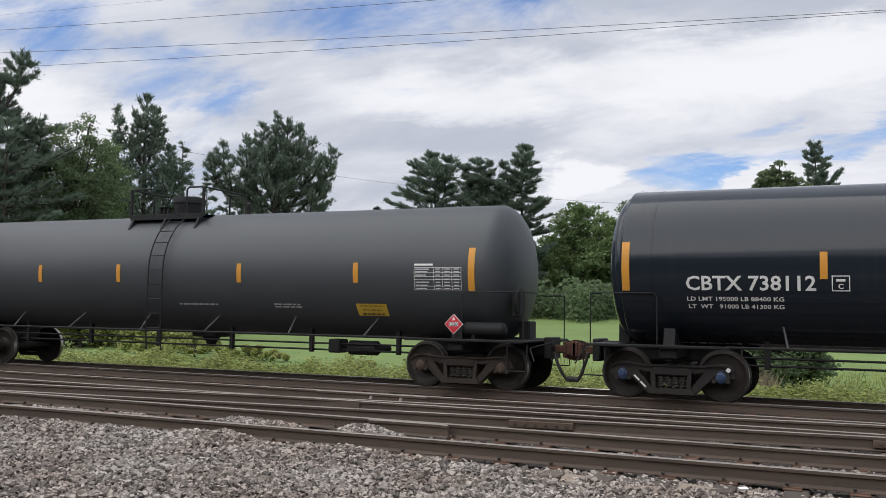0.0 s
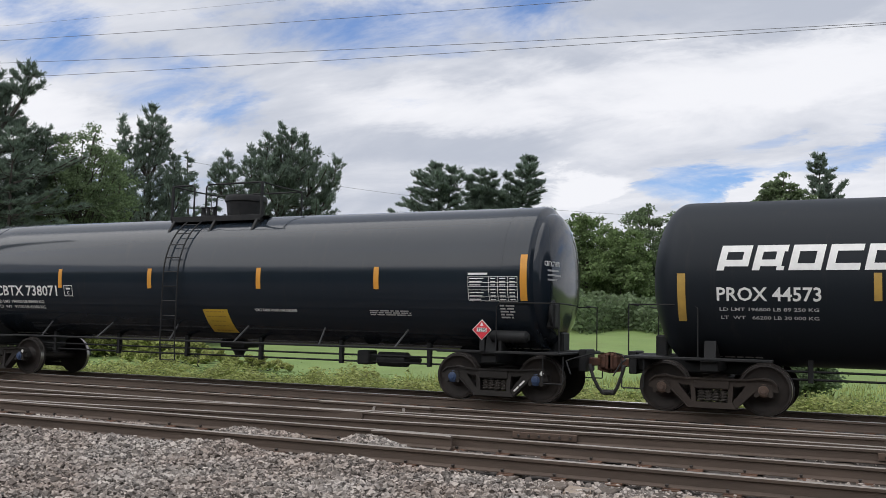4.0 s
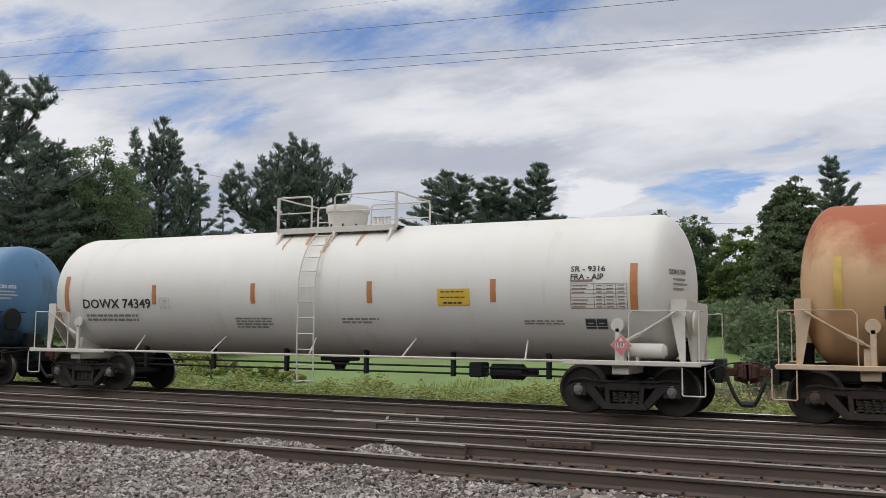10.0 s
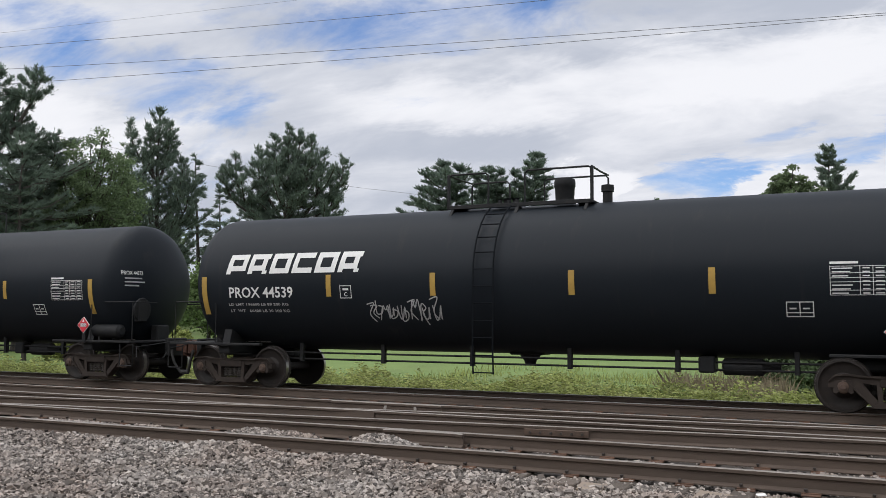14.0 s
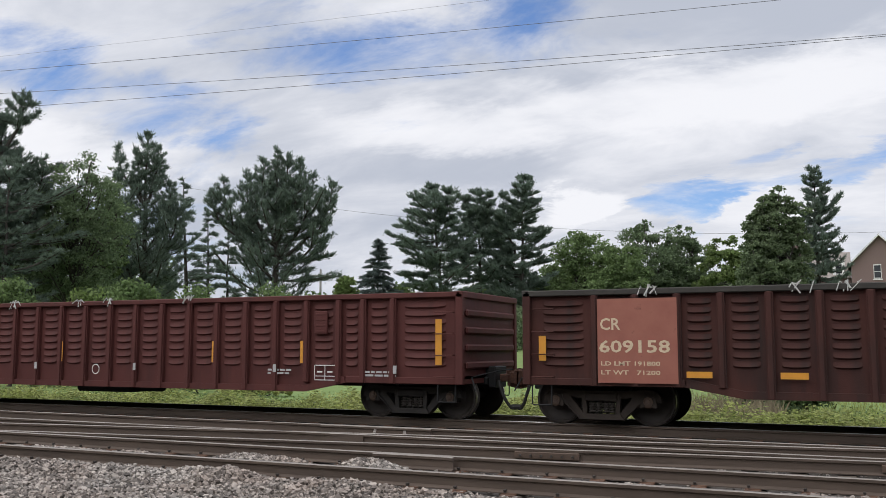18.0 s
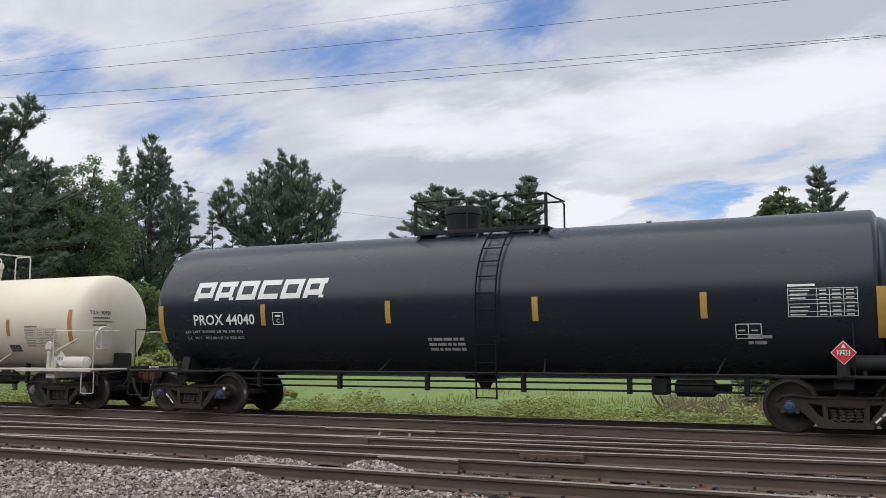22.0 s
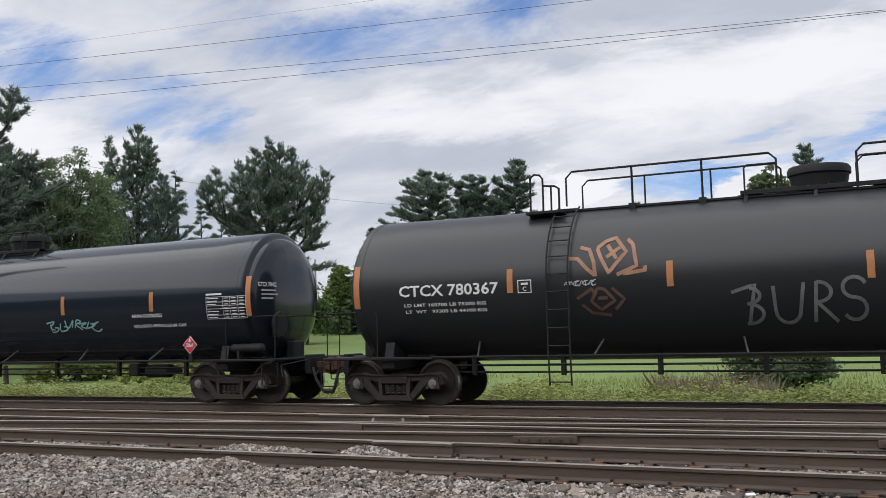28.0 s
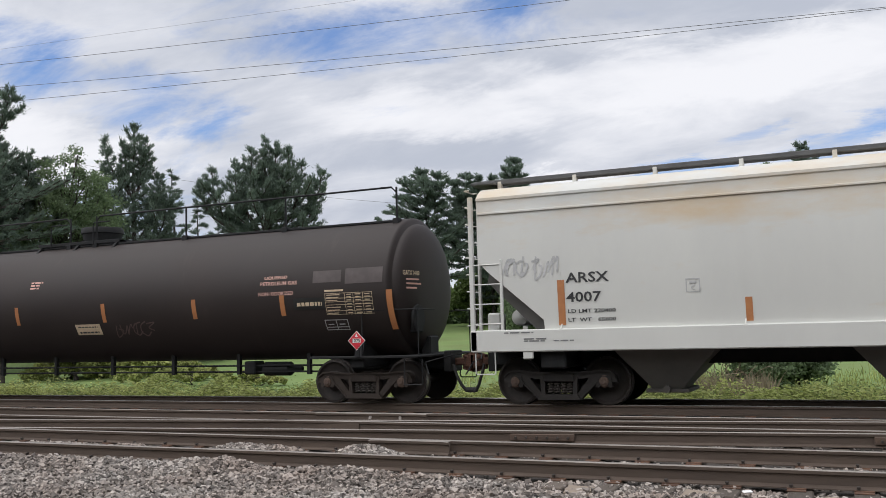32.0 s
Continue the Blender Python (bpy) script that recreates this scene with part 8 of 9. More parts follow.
    TANT = mat("rusty_tan_trim", (0.5, 0.36, 0.23), 0.7, col2=(0.6, 0.48, 0.35), scale=4, col3=(0.3, 0.12, 0.06), scale3=2.4, lo3=0.58, hi3=0.75)
    FADE = mat("faded_brown_stencil", (0.28, 0.16, 0.09), 0.7)
    cars.append(tank_car(dict(U0=173.32, U1=190.78, nom=17.4, R=1.45, paint=P["tan"], head=(0.62, False), inset=0.95, trim=TANT, pale=True, steel=M_STEELB, label="tan tank car covered with rust patches", ink=M_DARKL, mark=("DOWX 73152", 2.3, 4.48, 1.78, 2.0), plate=(4.65, 4.98, 1.77, 2.0), plateink=FADE, stripe=mat("dull_ochre_stripe", (0.5, 0.34, 0.08), 0.6),
                              stripes=(4.3, 7.24, 10.17, 13.35), sz=(2.15, 2.6), ends=(1.62, 15.9), ez=(1.95, 2.83), table=(14.47, 15.5, 2.27, 2.71), tableink=mat("grey_stencil", (0.2, 0.19, 0.17), 0.7), lines=[("SR-9316", 13.93, 14.37, 2.64, 2.73), ("FRA-AIP", 13.93, 14.37, 2.5, 2.59)], placard=(15.27, 1.2, "1120"), red=M_REDD, placwhite=TANT, bars=((2.4, 4.3, 1.5, 1.66, 2), (9.9, 10.9, 1.4, 1.7, 3), (11.6, 12.6, 1.75, 1.95, 2)), barink=FADE, plate2=(13.4, 13.97, 1.53, 1.78),
                              signs=((13.89, 14.41, 2.47, 2.76, mat("white_sign_tan", (0.66, 0.63, 0.55), 0.6), M_DARKL, "white stencilled panel", 0), (14.46, 15.51, 2.26, 2.72, mat("white_table_ground", (0.62, 0.58, 0.48), 0.6), G, "white table panel", 0)),
                              plat=(7.0, 10.05), gap=(7.9, 8.6), domes=[("manway", 8.4, 0.5, 0.5), ("valves", 9.5, 0.3, 0.35)], domemat=P["tan"], ladders=(8.72,), ladder_low=0.42, res=(15.75, 16.6, 1.2, 0.14), resmat=TANT, struts=4, railh=0.72, seams=(4.4, 7.6, 10.1, 12.7, 15.8),
                              extra=(pale_ends,))))
    cars.append(tank_car(dict(U0=190.78, U1=209.19, nom=18.35, R=1.44, paint=P["slatel"], head=(0.66, False), inset=0.95, trim=M_FRAME, steel=M_STEELB, label="slate-grey tank car with yellow lettering", markink=M_YELL, mark=("UTLX 203709", 2.23, 4.48, 2.0, 2.24), plate=(4.97, 5.26, 1.98, 2.24), plateink=M_FRAME, stripe=M_AMBERD, stripes=(4.64, 7.69, 10.48, 13.58), sz=(2.06, 2.5), ends=(1.62, 16.65), ez=(1.86, 2.75),
                              table=(15.34, 16.44, 1.99, 2.48), plate2=(14.59, 15.03, 1.63, 1.91), placard=(16.2, 1.37, "1294"), bars=((2.3, 3.6, 1.85, 1.92, 1), (10.6, 11.3, 1.55, 1.85, 4), (2.4, 4.2, 1.5, 1.65, 2)), barink=M_FRAME, signs=((10.62, 11.3, 2.1, 2.46, M_SIGN, M_DARKL, "bright yellow emergency sign", 4),),
                              plat=(8.0, 10.55), gap=(8.5, 8.95), domes=[("valves", 8.8, 0.28, 0.4), ("manway", 10.0, 0.34, 0.55), ("vent", 10.9, 0.1, 0.4)], ladders=(8.7,), ladder_low=0.5, res=(16.47, 17.38, 1.23, 0.18), resmat=P["slatel"], struts=6, strutmat=P["slate"], railh=0.7)))
    device(209.19, 227.18, 17.95, "PROX 44572", "LD LMT 196800 LB 89 250 KG", "LT  WT   66200 LB 30 000 KG", stripes=(4.76, 7.5, 10.42, 13.1), ends=(1.67, 16.06), table=(14.75, 15.8, 1.98, 2.47), plate2=(14.06, 14.45, 1.62, 1.88), placard=(15.8, 1.37, "1295"), ladders=(9.68,), domes=[("valves", 9.0, 0.3, 0.4), ("vent", 7.6, 0.09, 0.4)], gap=(8.9, 9.3))
    device(227.18, 244.99, 17.8, "PROX 44539", "LD LMT 196600 LB 89 200 KG", "LT  WT   66400 LB 30 100 KG", stripes=(4.92, 7.37, 10.25, 12.8), plate=(5.2, 5.48, 1.98, 2.25), mark=("PROX 44539", 2.31, 4.01, 2.0, 2.24), ends=(1.62, 16.05), domes=[("manway", 9.65, 0.2, 0.62), ("valves", 8.45, 0.32, 0.3), ("vent", 10.55, 0.1, 0.5)], extra=(lambda c, k: scribble(c, k, 5.75, 7.45, 1.45, 2.05, 21, G, 7, 0.024, 2.4, label="grey spray-painted scrawl"),))

    # covered hoppers
    INK = M_DARKL
    BLUEP = mat("blue_spray_paint", (0.08, 0.25, 0.5), 0.6)
    SILV = mat("silver_spray_paint", (0.3, 0.3, 0.3), 0.45, 0.2, col2=(0.22, 0.22, 0.22), scale=3)
    BLK = mat("black_spray_paint", (0.018, 0.018, 0.02), 0.5)
    def bubbles(c, k, x0, x1, z0, z1, fill, line, seed, n=7):
        throwup(c, k, x0, x1, z0, z1, fill, line, seed, n, 1.24)
    base = dict(flare=1, e=0.75, sx=0.6, zs=(0.85, 1.24, 3.86, 4.2), slope=(3.2, 1.95, 1.3), paint=P["hopper"], ridges=(3.1,), ridge_in=0.5, bays=((3.9, 4.85, 5.85, 0.27), (6.95, 7.75, 8.65, 0.27), (9.85, 10.6, 11.35, 0.27), (12.75, 13.4, 14.05, 0.27)), stripe=M_AMBERD)
    cars.append(hopper_car(dict(base, U0=244.99, U1=262.59, nom=17.6, label="rust-stained grey covered hopper with black graffiti", ink=INK, mark=("FPAX", 2.19, 3.03, 2.32, 2.53), lines=[("945362", 2.21, 3.36, 1.94, 2.13), ("LD LMT 197900 LBS", 2.26, 3.35, 1.68, 1.75), ("LT WT 65600 LBS", 2.26, 3.35, 1.52, 1.59)], plate=(3.5, 3.78, 1.66, 1.92), plateink=G,
                                stripes=(4.83, 9.9), sz=(1.4, 1.83), ends=(2.06, 15.55), ez=(1.37, 2.26), plate2=(14.5, 14.92, 1.48, 1.76), bars=((14.05, 15.3, 1.98, 2.3, 4), (14.0, 14.4, 1.6, 1.72, 2)), barink=mat("dark_small_stencil", (0.13, 0.13, 0.13), 0.7),
                                extra=(lambda c, k: bubbles(c, k, 6.0, 9.4, 0.9, 1.98, SILV, BLK, 4, 6), lambda c, k: bubbles(c, k, 9.75, 13.15, 0.95, 2.06, BLK, W, 6, 7), lambda c, k: scribble(c, k, 1.75, 3.8, 0.9, 1.2, 31, BLUEP, 7, 0.03, 2.2), lambda c, k: scribble(c, k, 4.0, 5.6, 0.92, 1.18, 33, BLK, 5, 0.014, 2.2), lambda c, k: scribble(c, k, 15.0, 16.3, 0.9, 1.2, 35, BLK, 4, 0.022, 2.4)))))
    cars.append(hopper_car(dict(base, U0=262.59, U1=280.21, nom=17.65, label="grey covered hopper with rust along the roof", ink=INK, mark=("FPAX", 2.44, 3.27, 2.3, 2.5), lines=[("945427", 2.44, 3.54, 1.91, 2.1), ("LD LMT 197400 LBS", 2.5, 3.55, 1.68, 1.75), ("LT WT 65600 LBS", 2.5, 3.55, 1.52, 1.59)], plate=(3.7, 3.98, 1.66, 1.92), plateink=G, stripes=(4.83, 9.9), sz=(1.4, 1.83), ends=(2.0, 15.55), ez=(1.37, 2.26),
                                plate2=(14.5, 14.92, 1.48, 1.76), bars=((1.95, 3.25, 1.0, 1.12, 1), (14.05, 15.3, 1.98, 2.3, 4)), barink=mat("dark_small_stencil", (0.13, 0.13, 0.13), 0.7), extra=(lambda c, k: scribble(c, k, 3.65, 5.3, 1.4, 1.8, 41, BLK, 5, 0.02, 2.4), lambda c, k: scribble(c, k, 1.4, 1.95, 0.98, 1.2, 42, BLK, 3, 0.018, 2.0), lambda c, k: scribble(c, k, 3.9, 5.6, 0.95, 1.2, 43, BLK, 5, 0.018, 2.0)))))
    # gondolas
    posts = [2.08, 2.83, 3.5, 4.21, 4.98] + [5.77 + 0.785 * i for i in range(16)] + [18.13, 18.82]
    cars.append(gondola_car(dict(holder=(17.1, 1.72, 2.2), scraps=(3.2, 8.1, 10.2, 11.3, 13.6), U0=280.21, U1=301.18, nom=21, paint=P["oxide"], e=0.68, top=2.5, low=0.52, high=0.72, belly=((3.4, 4.4), (16.7, 17.7)), posts=posts, plain=((2.1, 3.45),), label="oxide-red ribbed steel gondola", ink=W, mark=("CR", 2.53, 2.97, 1.7, 1.93), lines=[("596015", 2.04, 3.43, 1.28, 1.53), ("LD LMT", 4.05, 4.6, 0.98, 1.04), ("LT WT", 4.05, 4.5, 0.84, 0.9)],
                                 stripes=(4.98, 7.38, 9.73, 12.05, 14.35, 16.68), sz=(1.11, 1.58), stripe=M_AMBER, ends=(1.3, 19.85), ez=(1.1, 2.0), plate2=(16.98, 17.5, 0.76, 1.08), bars=((2.3, 2.8, 0.86, 0.98, 2), (4.9, 5.3, 0.84, 1.0, 2), (15.8, 16.4, 0.86, 1.0, 2), (18.2, 18.9, 0.84, 0.98, 2)),
                                 extra=(lambda c, k: [part("white_patch", k.strip(Geo(), x - 0.04, x + 0.04, 0.92, 1.08, 0.05), G, c) for x in (2.0, 5.77, 8.95, 12.1, 16.0, 18.9)] and part("round_mark", k.ribbon(Geo(), [(10.88 + 0.11 * math.cos(a * 0.4), 0.93 + 0.11 * math.sin(a * 0.4)) for a in range(17)], 0.02), W, c),))))
    posts2 = [2.0, 2.75, 3.5, 4.25, 5.05] + [5.85 + 0.78 * i for i in range(16)] + [18.3, 19.05]
    def letter_panel(c, k):
        q = part("letter_panel", k.strip(Geo(), 2.07, 3.51, 0.81, 2.33, 0.05), mat("pale_red_panel", (0.3, 0.105, 0.075), 0.7, col2=(0.36, 0.14, 0.1), scale=3, col3=(0.14, 0.05, 0.035), scale3=3, lo3=0.62, hi3=0.72), c, "paler red patch behind the lettering")
        for body, x0, x1, z0, z1 in (("CR", 2.12, 2.5, 1.76, 1.98), ("609158", 2.1, 3.38, 1.35, 1.58), ("LD LMT 191800", 2.13, 3.2, 1.12, 1.2), ("LT WT   71200", 2.13, 3.2, 0.96, 1.04)):
            part("panel_lettering", k.text(Geo(), body, x0, x1, z0, z1, 0.055), M_CREAML, q, smooth=0)
    cars.append(gondola_car(dict(holder=(17.35, 1.6, 2.05), scraps=(2.9, 5.6, 6.3, 10.5, 13.7), U0=301.18, U1=322.37, nom=21.25, paint=P["oxidew"], rim=mat("dark_gondola_rim", (0.035, 0.032, 0.028), 0.8, col2=(0.06, 0.055, 0.048), scale=3), brown=True, e=0.66, top=2.47, low=0.57, high=0.75, belly=((3.6, 4.6), (17.2, 18.2)), posts=posts2, plain=((2.05, 3.45),), label="weathered brown-red gondola with a paler lettering patch", ink=W, stripe=M_AMBER,
                                 stripes=(), sz=(1, 1.4), ends=(1.0, 20.22), ez=(1.2, 1.66), plate2=(17.1, 17.54, 0.78, 1.1), bars=((18.2, 18.6, 0.86, 0.92, 1), (19.2, 19.7, 0.86, 0.96, 2), (19.0, 19.7, 0.95, 1.0, 1)),
                                 extra=(letter_panel, lambda c, k: [part("reflective_stripe", k.strip(Geo(), x, x + 0.44, 0.92, 1.03, 0.045), M_AMBER, c) for x in (3.65, 5.2, 7.66, 10.1, 12.4, 14.75)] and part("white_patch", k.strip(Geo(), 15.6, 15.78, 0.8, 0.98, 0.045), G, c),
                                        lambda c, k: part("round_mark", k.ribbon(Geo(), [(11.08 + 0.11 * math.cos(a * 0.4), 0.86 + 0.11 * math.sin(a * 0.4)) for a in range(17)], 0.02, 0.045), G, c)))))
    cars.append(hopper_car(dict(U0=322.37, U1=341.84, nom=19.6, e=0.75, sx=0.56, zs=(0.9, 1.32, 3.8, 4.2), slope=(3.1, 1.85, 1.2), paint=P["hopperg"], label="long pale-grey covered hopper", boardmat=mat("grey_running_board", (0.12, 0.125, 0.135), 0.6, col2=(0.18, 0.185, 0.195), scale=5), roofmat=P["hopperg"], ridges=(3.52, 3.6, 3.68), ridge_in=0.05, sillmat=P["hopperw"], seamx=(5.2, 7.3, 9.0, 11.0, 13.2, 15.3),
                                bays=((3.4, 4.5, 6.0, 0.28), (7.6, 8.4, 9.4, 0.3), (11.25, 12.0, 12.7, 0.28), (14.7, 15.4, 16.1, 0.28)), ink=INK, mark=("OFOX", 2.56, 3.5, 2.33, 2.57), lines=[("7816", 2.66, 3.43, 1.96, 2.18)], plate=(4.1, 4.35, 2.4, 2.65), plateink=G, stripe=M_AMBER, stripes=(4.85, 7.35, 9.9, 12.31, 14.79), sz=(1.38, 1.8), ends=(1.97, 17.43), ez=(1.38, 2.3),
                                plate2=(15.56, 16.0, 1.5, 1.78), bars=((2.65, 4.4, 1.45, 1.65, 2), (2.6, 3.7, 1.05, 1.18, 1), (4.0, 5.2, 1.0, 1.2, 3), (13.0, 13.7, 1.4, 1.5, 2), (14.2, 14.7, 1.4, 1.55, 3), (15.6, 16.2, 1.0, 1.18, 2), (16.9, 17.3, 1.85, 2.0, 1), (17.6, 18.1, 1.0, 1.18, 2), (1.8, 2.4, 1.05, 1.18, 2)), barink=mat("dark_small_stencil", (0.13, 0.13, 0.13), 0.7),
                                extra=(lambda c, k: scribble(c, k, 8.8, 9.75, 1.65, 2.1, 51, BLK, 4, 0.016, 1.6), lambda c, k: scribble(c, k, 17.3, 18.5, 2.75, 3.4, 52, BLK, 4, 0.022, 2.0), lambda c, k: rust_runs(c, k, ((6.05, 3.12, 2.5, 0.05), (6.03, 3.05, 2.75, 0.03), (9.98, 1.75, 1.36, 0.03), (2.9, 2.2, 1.5, 0.02)), mat("rust_streak", (0.42, 0.25, 0.11), 0.8, col2=(0.5, 0.38, 0.24), scale=8))))))
    # the short cream tank car
    # rust washed down from the dome in many thin runs, longest at the two sides of the ladder
    rng = random.Random(12)
    STAIN = []
    for q in range(64):
        x = rng.uniform(5.15, 7.35)
        l = rng.uniform(0.1, 0.75) * (1.35 if 5.15 < x < 5.6 or 6.8 < x < 7.25 else 0.75)
        STAIN.append((x, 3.32, 3.27 - l, rng.choice((0.012, 0.02, 0.03, 0.045))))
    cars.append(tank_car(dict(U0=341.84, U1=354.39, nom=12.65, R=1.22, paint=P["cream"], head=(0.55, False), inset=1.0, trim=PALE, pale=True, cap=M_CAPG, label="short cream-white tank car with a rust-stained dome", ink=INK, mark=("TILX 100920", 2.2, 4.2, 1.81, 2.03), lines=data("LD LMT 207700 LB 94 200 KG", "LT  WT   55300 LB 25 100 KG", 2.24, 3.95, 1.64, 0.07, 0.14), stripe=M_ORANGE, stripes=(4.37, 6.83, 8.82), sz=(1.82, 2.24), ends=(1.68, 11.0), ez=(1.62, 2.46),
                              table=(9.42, 10.53, 1.55, 2.0), tableink=mat("faded_dark_stencil", (0.22, 0.2, 0.18), 0.7), placard=(10.66, 1.24, "1830"), red=W, placwhite=PALE, plate2=(8.74, 9.15, 1.41, 1.6), bars=((7.2, 8.0, 1.45, 1.7, 3),), barink=mat("dark_small_stencil", (0.13, 0.13, 0.13), 0.7), signs=((7.18, 7.97, 1.77, 2.02, M_SIGN, M_DARKL, "yellow emergency sign", 2),),
                              plat=(5.45, 7.15), gap=(5.95, 6.55), domes=[("manway", 6.35, 0.42, 0.62)], domemat=P["cream"], ladders=(6.28,), ladder_low=0.35, res=(10.9, 11.7, 1.15, 0.15), resmat=PALE, struts=4, railh=0.8,
                              extra=(lambda c, k: rust_runs(c, k, STAIN, mat("orange_rust_run", (0.56, 0.36, 0.18), 0.8, col2=(0.66, 0.52, 0.35), scale=9, stretch=(5, 1, 0.5), amount=0.9)), small_ends))))
    device(354.39, 372.43, 18.2, "PROX 44040", "LD LMT 205900 LB 93 390 KG", "LT  WT   80100 LB 36 350 KG", paint=P["semi"], head=(0.55, True), inset=1.0, cap=M_CAPB, logo=(2.55, 6.1, 2.55, 2.97), mark=("PROX 44040", 2.53, 4.22, 2.0, 2.24), stripes=(4.45, 7.56, 10.75, 13.89), sz=(1.98, 2.44), ends=(1.58, 16.73), ez=(1.62, 2.46), table=(15.29, 16.38, 1.98, 2.46), placard=(15.99, 1.38, "3295"),
           plate=(4.7, 4.98, 1.99, 2.26), plat=(7.75, 10.7), gap=(8.95, 9.5), domes=[("manway", 8.6, 0.36, 0.66), ("valves", 9.9, 0.3, 0.35)], ladders=(9.77,), siderail=True, struts=4, res=(16.2, 17.0, 1.2, 0.14), bars=((8.4, 9.2, 1.4, 1.7, 3), (14.6, 15.0, 1.5, 1.7, 2), (2.2, 3.0, 1.0, 1.04, 1)))
    device(372.43, 390.31, 18.05, "PROX 44848", "LD LMT 206300 LB 93 550 KG", "LT  WT   79700 LB 36 150 KG", paint=P["semi"], ladmat=M_FRAME, pw=0.82, head=(0.55, True), inset=1.0, cap=M_CAPB, logo=(2.36, 5.82, 2.7, 3.12), mark=("PROX 44848", 2.35, 4.06, 2.0, 2.25), stripes=(4.43, 6.89, 10.54, 14.0), sz=(1.7, 2.13), ends=(1.42, 16.72), ez=(1.57, 2.39), table=(15.25, 16.37, 1.97, 2.48), placard=(15.62, 1.34, "1203"),
           plate=(4.56, 4.87, 2.0, 2.26), lines=data("LD LMT 206300 LB 93 550 KG", "LT  WT   79700 LB 36 150 KG", 2.4, 4.0, 1.76, 0.06, 0.13), plat=(7.4, 10.4), gap=(8.0, 8.95), domes=[("manway", 9.75, 0.37, 0.72), ("valves", 8.5, 0.3, 0.35), ("vent", 10.8, 0.12, 0.36)], ladders=(8.47,), siderail=True, struts=4, res=(16.2, 17.0, 1.2, 0.14), bars=((10.9, 11.4, 1.5, 1.55, 1), (2.0, 2.9, 1.0, 1.04, 1)))
    # pressure tank cars with a walkway from end to end
    TAGW = mat("white_spray_paint", (0.5, 0.51, 0.51), 0.6, col2=(0.36, 0.37, 0.37), scale=7)
    cars.append(tank_car(dict(U0=390.31, U1=410.99, nom=20.9, R=1.44, paint=P["green"], head=(0.4, True), inset=1.05, label="long dark grey-green tank car with white scrawls and a walkway", mark=("PLMX 135113", 2.51, 4.52, 1.97, 2.23), lines=data("LD LMT 164700 LB 74700 KG", "LT  WT   98300 LB 44600 KG", 2.56, 4.45, 1.8, 0.065, 0.13), plate=(4.81, 5.12, 1.98, 2.24), stripe=M_AMBERD, stripes=(4.56, 6.79, 9.3, 11.77, 14.39, 17.35), sz=(1.98, 2.44), ends=(1.37, 19.6), ez=(1.65, 2.5),
                              table=(18.35, 19.45, 2.02, 2.5), plate2=(17.89, 18.36, 1.52, 1.77), placard=(18.89, 1.33, "1075"), signs=((13.41, 14.22, 1.58, 1.85, mat("dull_yellow_sign", (0.4, 0.31, 0.06), 0.6), M_DARKL, "dull yellow emergency sign", 2), (16.41, 16.96, 1.88, 2.26, M_PINK, M_RED, "pink poster with red lettering", 3), (14.77, 15.46, 2.0, 2.34, mat("black_patch", (0.012, 0.012, 0.012), 0.5), M_FRAME, "painted-out black patch", 1)),
                              bars=((16.5, 17.5, 1.55, 1.75, 3), (17.4, 18.2, 2.2, 2.4, 3), (2.0, 2.9, 1.0, 1.04, 1)), lineink=G, plat=(9.4, 11.6), walkway=(1.5, 19.4), gap=(10.0, 11.3), posts=True, domes=[("manway", 10.6, 0.52, 0.5)], res=(19.2, 19.9, 1.2, 0.12), struts=6, strutmat=M_STRUT, railh=0.7, outlet=False,
                              extra=(lambda c, k: [oval_tag(c, k, a, b, 1.5, 2.38, TAGW) for a, b in ((6.8, 8.25), (8.45, 9.72), (9.9, 11.1), (11.5, 13.0))], lambda c, k: scribble(c, k, 5.5, 6.5, 1.4, 1.75, 61, G, 4, 0.016, 2.0), lambda c, k: scribble(c, k, 4.1, 4.6, 1.4, 1.6, 62, G, 3, 0.016, 2.0), lambda c, k: scribble(c, k, 19.35, 19.8, 1.4, 1.7, 63, G, 2, 0.016, 2.0)))))
    letters_k = [[(0.0, 0.3), (0.03, 0.2), (0.07, 0.22), (0.1, 0.5), (0.15, 0.6), (0.13, 0.2), (0.17, 0.12), (0.24, 0.35)], [(0.22, 0.28), (0.3, 0.5), (0.37, 0.9), (0.39, 0.4), (0.4, 0.25)], [(0.26, 0.5), (0.36, 0.6), (0.44, 0.78)], [(0.46, 0.55), (0.43, 0.4), (0.46, 0.22), (0.51, 0.35), (0.5, 0.58), (0.46, 0.55)],
                 [(0.55, 0.2), (0.56, 0.55), (0.54, 0.95), (0.62, 0.6), (0.68, 0.3), (0.68, 0.85)], [(0.88, 0.86), (0.76, 0.82), (0.7, 0.78), (0.74, 0.35), (0.88, 0.2), (1.0, -0.02)], [(0.73, 0.55), (0.86, 0.56)], [(0.9, 0.7), (0.93, 0.84), (0.98, 0.8), (0.99, 0.5), (0.94, 0.36), (0.91, 0.5)], [(0.52, 0.08), (0.57, 0.0), (0.64, 0.12)]]
